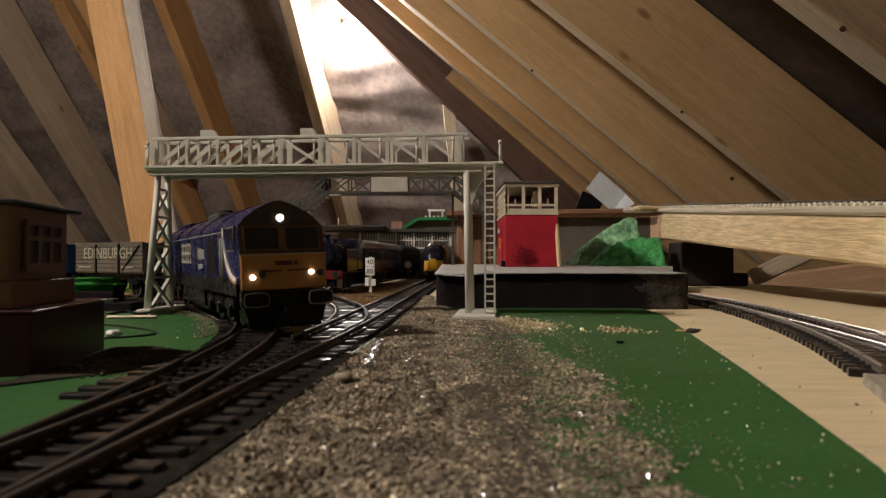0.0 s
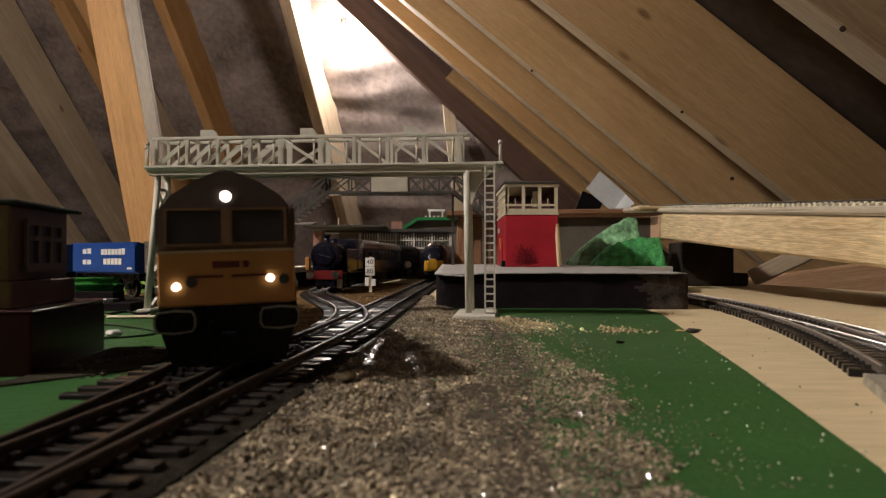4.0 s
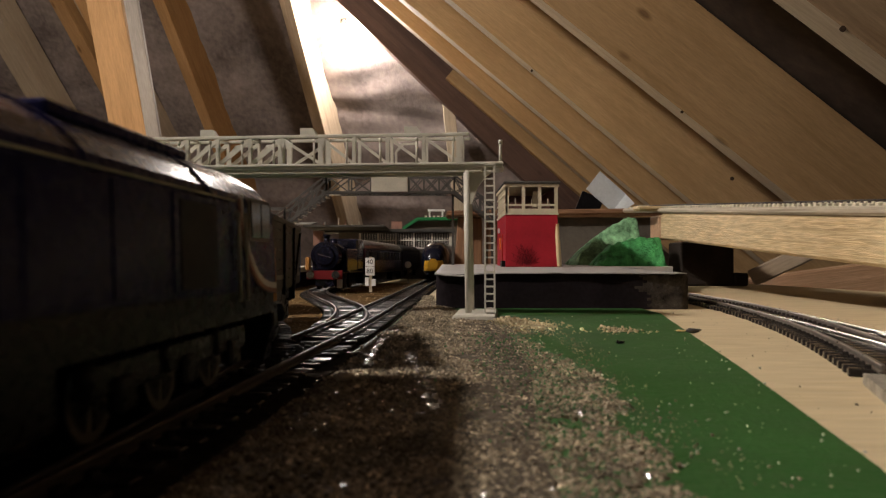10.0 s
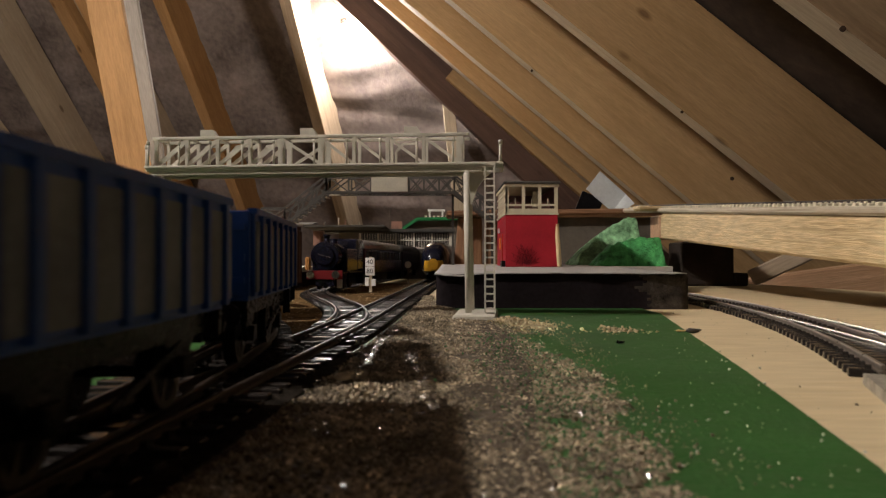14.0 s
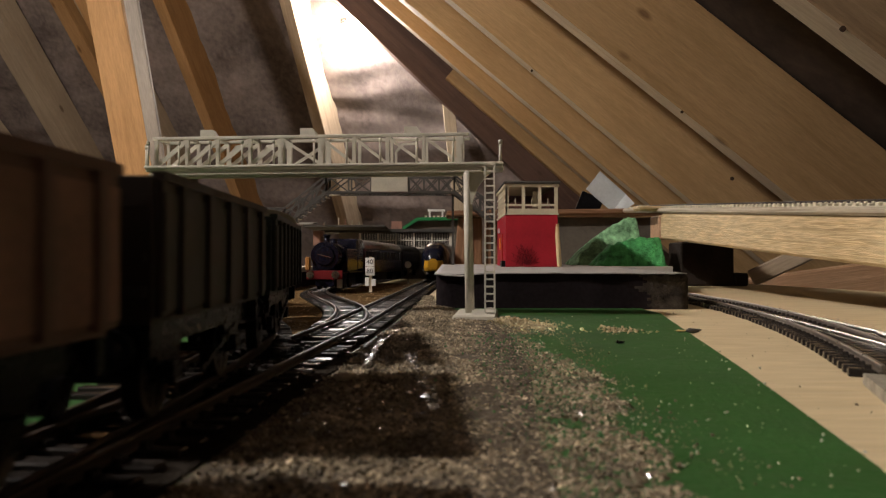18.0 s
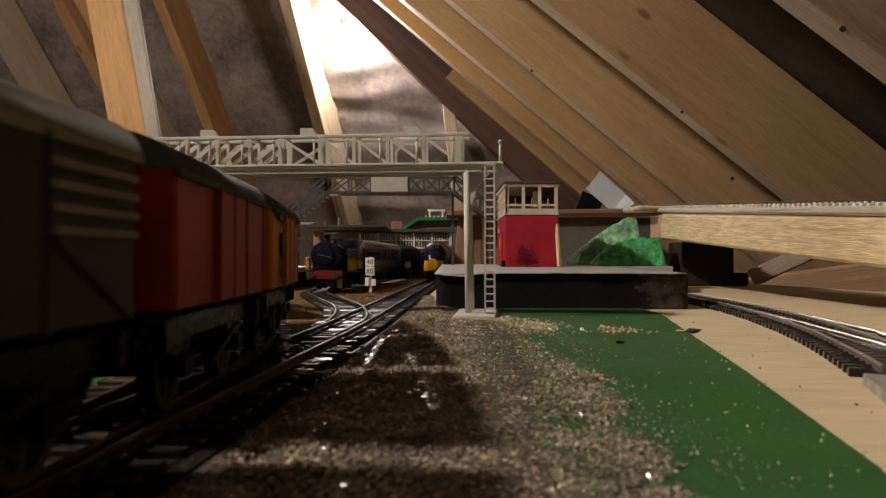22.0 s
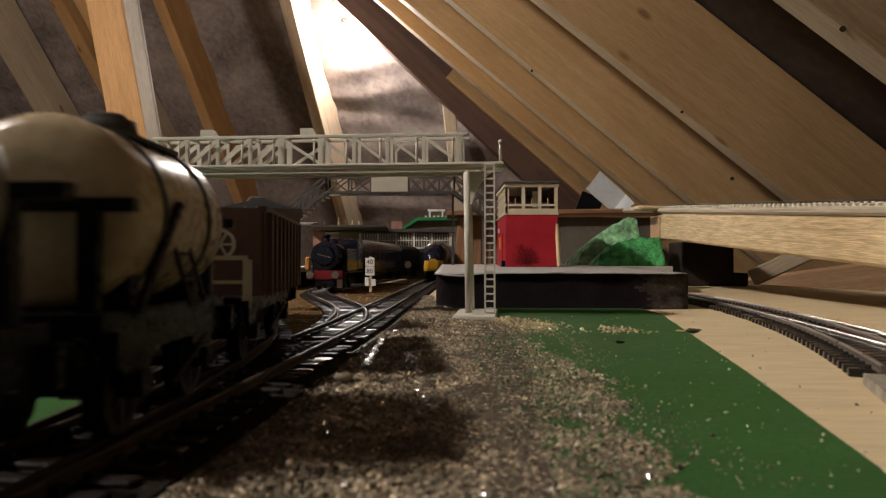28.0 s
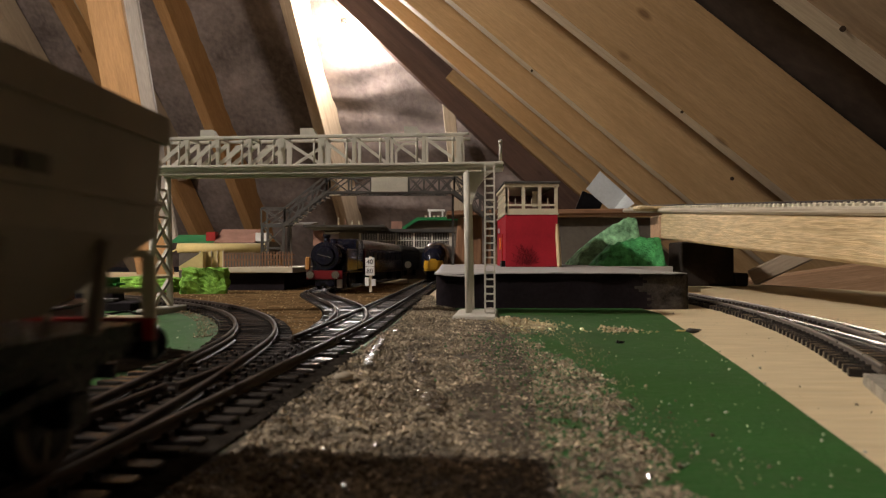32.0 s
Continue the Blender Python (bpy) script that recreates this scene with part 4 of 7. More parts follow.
def folded_paper():
    bm = bmesh.new()
    a = [(0.0, 0, 0.03), (0.022, 0, 0.058), (0.062, 0, 0.022), (0.040, 0, -0.005)]
    for q, w in ((a, 0.0), ([a[2], a[3], (0.050, -0.02, -0.008), (0.070, -0.02, 0.006)], 0.0)):
        lo = [bm.verts.new(p) for p in q]
        hi = [bm.verts.new(Vector(p) + Vector((0, 0.0015, 0))) for p in q]
        bm.faces.new(lo)
        bm.faces.new(hi[::-1])
        for i in range(4):
            bm.faces.new((lo[i], lo[(i + 1) % 4], hi[(i + 1) % 4], hi[i]))
    bmesh.ops.recalc_face_normals(bm, faces=bm.faces)
    p = part("folded_paper", bm, PAPERBLUE)
    p.location = (0.222, 1.13, 0.112)
    tagged(p, "folded pale blue paper leaning on the rafters", "paper")
    bm = bmesh.new()
    add_prism(bm, [(0.0, 0.0), (0.0, 0.05), (0.02, 0.0)], 0, 0.003)
    d = part("dark_card_corner", box(0, 0.036, 0, 0.004, 0, 0.042), BLACKPL)
    bm.free()
    d.matrix_basis = Matrix.Translation((0.205, 1.15, 0.102)) @ Euler((0, radians(22), 0)).to_matrix().to_4x4()
    tagged(d, "black card standing behind the folded paper", "card")


folded_paper()
# ---- signal gantry over the tracks ----
def gantry():
    a, b = Vector((-0.166, 0.4165, 0)), Vector((0.0132, 0.400, 0))
    L = (b - a).length
    g = empty("signal_gantry", Matrix.Translation(a) @ Euler((0, 0, math.atan2(b.y - a.y, b.x - a.x))).to_matrix().to_4x4(), "pale grey plastic lattice signal gantry spanning the tracks", "signal gantry")
    z0, z1, zt, dp = 0.0800, 0.0855, 0.1022, 0.015
    bm = bmesh.new()
    add_box(bm, -0.003, L + 0.0195, -0.003, dp + 0.003, z0 + 0.0022, z0 + 0.0048, 0.0003)
    part("walkway", bm, GREYPL, g)
    for y, k in ((-0.0032, 1), (dp + 0.0032, -1)):
        part("edge_beam", box(-0.0035, L + 0.020, y - 0.0009, y + 0.0009, z1 - 0.0015, z1, 0.0003), GREYPL, g)
        part("fascia", box(-0.0015, L + 0.008, y + k * 0.0022 - 0.0006, y + k * 0.0022 + 0.0006, z0 + 0.0010, z1 - 0.0015), GREYPL, g)
        part("lower_flange", box(-0.0015, L + 0.008, y + k * 0.0016 - 0.0010, y + k * 0.0016 + 0.0010, z0 + 0.0002, z0 + 0.0010, 0.0002), GREYPL, g)
    xs = [0.0023, 0.0205, 0.0385, 0.0573, 0.0755, 0.0985, 0.117, 0.1358, 0.156, 0.176]
    for y in (0.0, dp):
        part("top_chord", box(0.0, L + 0.001, y - 0.0010, y + 0.0010, zt - 0.0018, zt, 0.0003), GREYPL, g)
        for i, x in enumerate(xs):
            w = (0.0010 if i not in (4, 5, 9) else 0.0019) * (1 if not y else 0.8)
            part("upright", box(x - w, x + w, y - 0.0009, y + 0.0009, z1, zt - 0.0018), GREYPL, g)
        for i in range(len(xs) - 1):
            if y and i > 4:
                continue
            bm = bmesh.new()
            x, xx = xs[i], xs[i + 1]
            up = i < 4 or (y and i == 4)
            p, q = ((x, y, z1), (xx, y, zt - 0.002)) if up else ((x, y, zt - 0.002), (xx, y, z1))
            add_bar(bm, p, q, 0.0014, 0.0023 if i < 4 else 0.0016)
            part("diagonal", bm, GREYPL, g)
    for i, x in enumerate(xs):
        part("cross_tie", box(x - 0.0008, x + 0.0008, 0.001, dp - 0.001, zt - 0.0016, zt - 0.0002), GREYPL, g)
        bm = bmesh.new()
        add_rod(bm, (x - 0.0035, -0.0034, z1 - 0.001), (x - 0.0035, -0.0034, z1 + 0.012), 0.0007, 0.0006, 8)
        add_rod(bm, (x - 0.0035, -0.0034, z1 + 0.0118), (x - 0.0035, -0.0034, z1 + 0.0138), 0.0011, 0.0009, 8)
        part("lamp_stanchion", bm, GREYPL, g)
    for x in (L + 0.0183, -0.0025):
        bm = bmesh.new()
        add_rod(bm, (x, -0.0025, z1 - 0.001), (x, -0.0025, z1 + 0.010), 0.0009, 0.0008, 8)
        add_rod(bm, (x, -0.0025, z1 + 0.0098), (x, -0.0025, z1 + 0.012), 0.0013, 0.001, 8)
        part("end_post", bm, GREYPL, g)
    for x in (0.0318, 0.0898, 0.1488):
        bm = bmesh.new()
        add_prism(bm, [(-0.0036, 0), (-0.0036, 0.0038), (0.0034, 0.0038), (0.0055, 0.0006), (0.0055, 0)], -0.0035, 0.0015)
        bmesh.ops.transform(bm, matrix=Matrix(((0, 1, 0, x), (1, 0, 0, 0.003), (0, 0, 1, zt), (0, 0, 0, 1))), verts=bm.verts)
        bmesh.ops.recalc_face_normals(bm, faces=bm.faces)
        part("signal_head", bm, GREYPL, g)
    # six-sided stiffener rings at the back
    for x in (0.030, 0.048, 0.0665, 0.146):
        q = [(-0.0075, 0.0), (-0.0075, 0.0085), (-0.0035, 0.0130), (0.0045, 0.0130)]
        for (xa, za), (xb, zb) in zip(q, q[1:]):
            bm = bmesh.new()
            add_bar(bm, (x + xa, dp - 0.002, z1 + za), (x + xb, dp - 0.002, z1 + zb), 0.0010, 0.0013)
            part("stiffener", bm, GREYPL, g)
    # left leg: two leaning posts with crossed lattice
    leg = part("left_leg", box(-0.0035, 0.0050, -0.012, 0.034, 0.0, 0.0046, 0.0006), GREYPL, g)
    for (ya, yb) in ((-0.005, 0.0035), (0.0231, 0.0151)):
        bm = bmesh.new()
        add_rod(bm, (-0.0005, ya, 0.003), (0.0015, yb, z0 + 0.001), 0.0020, 0.0018, n=14)
        part("post", bm, GREYPL, leg)
    zs = [0.003, 0.022, 0.040, 0.057, 0.073]
    ysA = [-0.005 + 0.0085 * z / z0 for z in zs]
    ysB = [0.0231 - 0.0080 * z / z0 for z in zs]
    for i in range(4):
        for p, q in (((0.0005, ysA[i], zs[i]), (0.0008, ysB[i + 1], zs[i + 1])), ((0.0012, ysB[i], zs[i]), (0.0002, ysA[i + 1], zs[i + 1]))):
            bm = bmesh.new()
            add_bar(bm, p, q, 0.0019, 0.0019)
            part("lattice_bar", bm, GREYPL, leg)
        bm = bmesh.new()
        add_bar(bm, (0.0006, ysA[i + 1], zs[i + 1]), (0.0006, ysB[i + 1], zs[i + 1]), 0.0012, 0.0014)
        part("lattice_tie", bm, GREYPL, leg)
    # right leg: base, column, bracket plate and ladder
    leg = part("right_leg", box(L - 0.0065, L + 0.0165, -0.022, 0.030, 0.0, 0.0034, 0.0008), GREYPL, g)
    for (ya, yb, xo) in ((-0.0025, -0.001, 0.0), (0.022, 0.016, 0.0002)):
        bm = bmesh.new()
        add_rod(bm, (L + 0.0010 + xo, ya, 0.003), (L - 0.0002 + xo, yb, z0 + 0.001), 0.0019, 0.0018, n=14)
        part("post", bm, GREYPL, leg)
    bm = bmesh.new()
    out = [(0, 0), (0.013, 0), (0.009, -0.003), (0.0045, -0.009), (0.0015, -0.018), (0, -0.018)]
    add_prism(bm, out, -0.0015, 0.0015)
    bmesh.ops.transform(bm, matrix=Matrix.Translation((L + 0.001, 0.004, z0 + 0.001)) @ Euler((0, 0, radians(-90))).to_matrix().to_4x4(), verts=bm.verts)
    part("corner_bracket", bm, GREYPL, leg)
    lad = part("ladder", box(L + 0.0105, L + 0.0155, -0.010, -0.006, 0.0032, 0.0042), GREYPL, g)
    top, bot = Vector((L + 0.0125, -0.0052, z1 - 0.0002)), Vector((L + 0.0128, -0.0115, 0.004))
    for dx in (-0.0025, 0.0025):
        bm = bmesh.new()
        add_bar(bm, bot + Vector((dx, 0, 0)), top + Vector((dx, 0, 0)), 0.0009, 0.0013)
        part("stile", bm, GREYPL, lad)
    for i in range(21):
        p = bot + (top - bot) * ((i + 0.6) / 21)
        bm = bmesh.new()
        add_bar(bm, p + Vector((-0.0024, 0, 0)), p + Vector((0.0024, 0, 0)), 0.0007, 0.0009)
        part("rung", bm, GREYPL, lad)


gantry()


# ---- footbridge behind ----
def lattice(parent, p, q, h, n, mat, name="side_truss"):
    """A panel of crossed bars h high along p to q."""
    p, q, up = Vector(p), Vector(q), Vector((0, 0, h))
    t = part(name, bmesh.new(), mat, parent)
    def bar(nm, a, b, w):
        bm = bmesh.new()
        add_bar(bm, a, b, w)
        part(nm, bm, mat, t)
    bar("chord", p, q, 0.0036 if "stair" in name else 0.0024)
    bar("chord", p + up, q + up, 0.0022)
    for i in range(n + 1):
        a = p + (q - p) * (i / n)
        bar("upright", a, a + up, 0.0019)
        if i < n:
            b = p + (q - p) * ((i + 1) / n)
            bar("diagonal", a, b + up, 0.0014)
            bar("diagonal", a + up, b, 0.0014)
    return t


CREAMSIGN = material("dull_cream_card", (0.44, 0.41, 0.33), 0.6, vary=0.1, scale=60)
BRIDGEGREY = material("glossy_dark_grey_plastic", (0.075, 0.070, 0.064), 0.18, vary=0.2, scale=60, spec=0.6)


def footbridge():
    y, z0, z1 = 0.86, 0.1120, 0.1320
    f = empty("footbridge", Matrix(), "dark grey plastic lattice footbridge with a blank white sign", "footbridge")
    xl, xr = -0.138, 0.0135
    for yy in (y, y + 0.028):
        lattice(f, (xl, yy, z0), (-0.0850, yy, z0), z1 - z0, 2, BRIDGEGREY)
        lattice(f, (-0.0410, yy, z0), (xr, yy, z0), z1 - z0, 3, BRIDGEGREY)
        lattice(f, (-0.187, yy, z0 - 0.039), (xl, yy, z0), z1 - z0, 3, BRIDGEGREY, "stair_side")
        lattice(f, (xr, yy, z0), (0.060, yy, z0 - 0.036), z1 - z0, 3, BRIDGEGREY, "stair_side")
        lattice(f, (-0.2145, yy, 0.0735), (-0.187, yy, 0.0735), 0.0195, 1, BRIDGEGREY, "landing_side")
    part("deck", box(xl, xr, y, y + 0.028, z0 - 0.002, z0), BRIDGEGREY, f)
    part("landing", box(-0.2145, -0.187, y, y + 0.028, 0.0715, 0.0735), BRIDGEGREY, f)
    part("sign_panel", box(-0.0845, -0.0415, y - 0.0022, y - 0.0008, z0 + 0.0005, z1 + 0.0004, 0.0003), CREAMSIGN, f, "blank off-white sign panel")
    for k in range(9):
        a = k / 9
        part("tread", box(xl - 0.049 * (1 - a) - 0.0005, xl - 0.049 * (1 - a) + 0.006, y + 0.001, y + 0.027, z0 - 0.039 * (1 - a) - 0.001, z0 - 0.039 * (1 - a) + 0.0005), BRIDGEGREY, f)
    for x in (-0.2135, -0.188):
        for yy in (y, y + 0.028):
            part("leg", box(x - 0.0014, x + 0.0014, yy - 0.0014, yy + 0.0014, 0.022, 0.0735), BRIDGEGREY, f)
    lattice(f, (-0.2135, y, 0.046), (-0.188, y, 0.046), 0.0255, 1, BRIDGEGREY, "leg_brace")
    lattice(f, (-0.2135, y, 0.022), (-0.188, y, 0.022), 0.024, 1, BRIDGEGREY, "leg_brace")
    for x in (0.012, 0.06):
        part("leg", box(x - 0.0014, x + 0.0014, y + 0.028, y + 0.031, 0.0, z0 - 0.03 * (x > 0.03)), BRIDGEGREY, f)


footbridge()


def left_platform():
    p = empty("station_platform", Matrix(), "dark station platform with a cream edge and a brown picket fence", "platform")
    part("body", box(-0.222, -0.160, 0.735, 0.93, 0.0, 0.0190), ASH, p)
    part("edge_slab", box(-0.226, -0.1495, 0.727, 0.93, 0.0190, 0.0245, 0.0006), CREAM, p)
    part("ramp", prism([(0.735, 0.0), (0.735, 0.012), (0.90, 0.012), (0.90, 0.0)], -0.245, -0.2222), CARD, p)
    fence = part("fence", box(-0.224, -0.152, 0.7455, 0.7465, 0.0315, 0.0325), BROWNBOARD, p)
    part("rail", box(-0.224, -0.152, 0.7455, 0.7465, 0.0370, 0.0380), BROWNBOARD, fence)
    for i in range(24):
        x = -0.2236 + 0.003 * i
        part("picket", box(x - 0.0006, x + 0.0006, 0.7445, 0.7455, 0.0245, 0.0405), BROWNBOARD, fence)
    st = part("cream_steps", prism([(0.0, 0.0), (0.0, 0.004), (0.024, 0.019), (0.024, 0.0)], 0, 0.012), PIPEYELLOW, p)
    st.matrix_basis = Matrix.Translation((-0.268, 0.752, 0.0215)) @ Euler((0, 0, radians(-90))).to_matrix().to_4x4()
    part("cream_gate", box(-0.2525, -0.2265, 0.755, 0.757, 0.0215, 0.0408), PIPEYELLOW, p)
    for i in range(5):
        x = -0.252 + 0.006 * i
        part("gate_bar", box(x, x + 0.0009, 0.7535, 0.7552, 0.0225, 0.0415), CREAM, p)


left_platform()


def back_left():
    bm = bmesh.new()
    add_rod(bm, (-0.338, 0.93, 0.0470), (-0.228, 0.93, 0.0470), 0.0062, n=20)
    add_rod(bm, (-0.228, 0.93, 0.0470), (-0.226, 0.93, 0.0470), 0.0062, 0.004, n=20)
    p = empty("storage_tank", Matrix(), "long yellowed plastic tank on a low wall behind the platform", "storage tank")
    part("tank", bm, PIPEYELLOW, p)
    part("cradle", box(-0.335, -0.23, 0.925, 0.936, 0.0, 0.0408), CARD, p)
    bm = bmesh.new()
    add_rod(bm, (-0.338, 0.93, 0.046), (-0.350, 0.93, 0.040), 0.0012, n=8)
    part("pipe", bm, PIPEYELLOW, p)
    h = empty("low_building", Matrix(), "faded brick-coloured shed roof behind the tank", "model building")
    part("wall", box(-0.33, -0.243, 1.02, 1.09, 0.0, 0.058), CARD, h)
    part("roof", prism([(1.01, 0.056), (1.05, 0.076), (1.10, 0.056)], -0.318, -0.262), PINKISH, h)
    part("wing_roof", prism([(1.01, 0.056), (1.05, 0.068), (1.10, 0.056)], -0.38, -0.319), GREENBODY, h)
    part("vent", box(-0.331, -0.318, 1.018, 1.032, 0.058, 0.071), CRIMSON, h)
    part("vent", box(-0.262, -0.243, 1.018, 1.032, 0.058, 0.070), WHITE, h)
    c = part("canopy", prism([(0.0, 0.0), (0.001, 0.0015), (0.05, 0.006), (0.05, 0.004)], 0, 0.05), CARD)
    c.matrix_basis = Matrix.Translation((-0.222, 0.95, 0.0775))
    tagged(c, "thin grey canopy sheet over the shed", "canopy")
    post = part("canopy_post", box(-0.205, -0.202, 0.97, 0.973, 0.0, 0.078), CARD)
    tagged(post, "thin post holding a canopy sheet", "post")


back_left()
MOUND = material("dark_green_flock", (0.02, 0.15, 0.02), 0.9, vary=0.3, scale=200, bump=0.6, bump_scale=500)
def foam_block(at, size, turn, label, seed):
    bm = bmesh.new()
    bmesh.ops.create_cube(bm, size=1)
    bmesh.ops.subdivide_edges(bm, edges=bm.edges, cuts=9, use_grid_fill=True)
    for v in bm.verts:
        p = v.co.copy()
        r = 1 - 0.10 * (2 * p.length) ** 2 * 0.6
        k = 1 + 0.16 * noise.noise(p * 3 + Vector((seed, 0, 0))) + 0.12 * noise.noise(p * 9 + Vector((0, seed, 0))) + 0.06 * noise.noise(p * 22)
        v.co = Vector((p.x * size[0] * k * r, p.y * size[1] * k * r, (p.z * (k * r if p.z > 0 else 1) + 0.5) * size[2]))
    ob = part("foam_bush", bm, FOAM)
    ob.matrix_basis = Matrix.Translation(at) @ Euler((0, 0, turn)).to_matrix().to_4x4()
    return tagged(ob, label, "bush", "foam hedge blocks")


foam_block((-0.217, 0.665, 0.0), (0.043, 0.024, 0.0255), 0.2, "bright yellow-green foam hedge block", 2.0)
foam_block((-0.281, 0.70, 0.0), (0.060, 0.022, 0.0165), -0.1, "low green foam hedge behind the gantry leg", 9.0)
mound = empty("green_mound", Matrix.Translation((-0.2235, 0.462, 0.0)), "rounded green flock slab over a dark block put in for shadow", "mound")
# invented dark block fills in the black shadow under the slab
part("block", box(-0.015, 0.0150, 0.0, 0.016, 0.0, 0.0122, 0.0006), ASH, mound)
bm = box(-0.0165, 0.0165, -0.001, 0.017, 0.0122, 0.0208)
bmesh.ops.bevel(bm, geom=bm.edges[:], offset=0.0036, segments=4, affect="EDGES")
part("green_top", bm, MOUND, mound, smooth=True)


def station():
    s = empty("station_building", Matrix(), "grey station building with white framed windows under a dark flat roof", "station building")
    y = 1.22
    part("wall", box(-0.175, 0.008, y, y + 0.08, 0.0, 0.0505), CARD, s)
    x0 = -0.138
    for i in range(5):
        x = x0 + 0.030 * i
        w = part("window", box(x + 0.0015, x + 0.0275, y - 0.0012, y + 0.0006, 0.0535, 0.0760), GLASS, s)
        for k in range(9):
            part("glazing_bar", box(x + 0.0035 + 0.0027 * k, x + 0.0043 + 0.0027 * k, y - 0.0022, y - 0.0012, 0.0535, 0.0760), GREYPL, w)
        part("transom", box(x + 0.0015, x + 0.0275, y - 0.0026, y - 0.0013, 0.0640, 0.0652), GREYPL, w)
        part("pier", box(x - 0.0025, x + 0.0015, y - 0.003, y + 0.002, 0.0505, 0.0765), GREYPL, s)
    part("pier", box(0.0095, 0.0185, y - 0.003, y + 0.002, 0.0505, 0.0775), GREYPL, s)
    part("window_sill", box(x0, 0.016, y - 0.003, y + 0.002, 0.0505, 0.0530), GREYPL, s)
    part("upper_wall", box(-0.175, 0.015, y + 0.002, y + 0.08, 0.0505, 0.078), CARD, s)
    part("roof", box(-0.205, 0.020, y - 0.012, y + 0.09, 0.0780, 0.0835), DARKGREY, s, "dark flat roof")
    part("canopy", prism([(y - 0.10, 0.083), (y - 0.10, 0.0855), (y - 0.012, 0.0835), (y - 0.012, 0.081)], -0.215, -0.09), DARKGREY, s, "dark sloping canopy")
    for i, x in enumerate((-0.168, -0.157, -0.146, -0.135)):
        part("chimney_post", box(x - 0.0008, x + 0.0008, y - 0.05, y - 0.048, 0.0835, 0.100 - 0.002 * i), CREAM if i != 1 else PINKISH, s)
    part("finial", box(-0.190, -0.187, y - 0.06, y - 0.057, 0.0835, 0.092), CARD, s)
    part("brick_block", box(-0.088, -0.070, y + 0.02, y + 0.035, 0.0835, 0.0975), PINKISH, s, "small tan block on the roof")
    bm = bmesh.new()
    add_rod(bm, (-0.090, y + 0.01, 0.0835), (-0.089, y + 0.01, 0.120), 0.0005, n=6)
    part("aerial", bm, CARD, s)
    part("buff_end", box(-0.205, -0.19, y - 0.07, y - 0.05, 0.055, 0.078), PINKISH, s)


station()


def green_hall():
    h = empty("train_shed", Matrix(), "grey train shed with a bright green edged roof", "train shed")
    y = 1.42
    out = [(-0.085, 0.0), (-0.085, 0.086), (-0.050, 0.108), (0.055, 0.110), (0.055, 0.0)]
    bm = bmesh.new()
    add_prism(bm, [(a, z) for a, z in out], 0, 0.12)
    bmesh.ops.transform(bm, matrix=Matrix(((0, 1, 0, 0), (1, 0, 0, y), (0, 0, 1, 0), (0, 0, 0, 1))), verts=bm.verts)
    bmesh.ops.recalc_face_normals(bm, faces=bm.faces)
    part("gable_wall", bm, CARD, h)
    for p, q in (((-0.088, y - 0.003, 0.085), (-0.050, y - 0.003, 0.1105)), ((-0.051, y - 0.003, 0.1105), (0.057, y - 0.003, 0.1125))):
        bm = bmesh.new()
        add_bar(bm, p, q, 0.03, 0.006)
        part("roof_edge", bm, GREENBODY, h, "bright green roof edge")
    f = part("roof_frame", box(-0.030, 0.004, y, y + 0.004, 0.1265, 0.1305), WHITE, h, "small white frame on the roof")
    for x in (-0.026, -0.001):
        part("leg", box(x - 0.0018, x + 0.0018, y, y + 0.004, 0.113, 0.1265), WHITE, f)
    for k in range(12):
        part("fence_post", box(-0.036 + 0.008 * k, -0.031 + 0.008 * k, y + 0.002, y + 0.004, 0.1135, 0.1185), CREAM, h)


green_hall()


# ---- speed sign ----
def speed_sign():
    s = empty("speed_sign", Matrix.Translation((-0.0655, 0.655, 0.0032)) @ Matrix.Scale(0.935, 4) @ Euler((0, 0, radians(-14))).to_matrix().to_4x4(), "white model speed restriction sign on a post", "speed sign")
    part("post", box(-0.0013, 0.0013, 0.001, 0.0025, 0, 0.034), CREAM, s)
    for z, words in ((0.0288, "40"), (0.0200, "80")):
        pl = part("plate", box(-0.0046, 0.0046, -0.0008, 0.0008, z - 0.0042, z + 0.0042, 0.0003), WHITE, s)
        text_part(words, 0.0066, UMBER, pl, Matrix.Translation((0, -0.0009, z)) @ Euler((radians(90), 0, 0)).to_matrix().to_4x4())
    part("plate", box(-0.005, -0.0013, -0.0006, 0.0008, 0.006, 0.014), WHITE, s)
    part("plate", box(0.0016, 0.0056, -0.0006, 0.0008, 0.006, 0.0125), WHITE, s)


speed_sign()


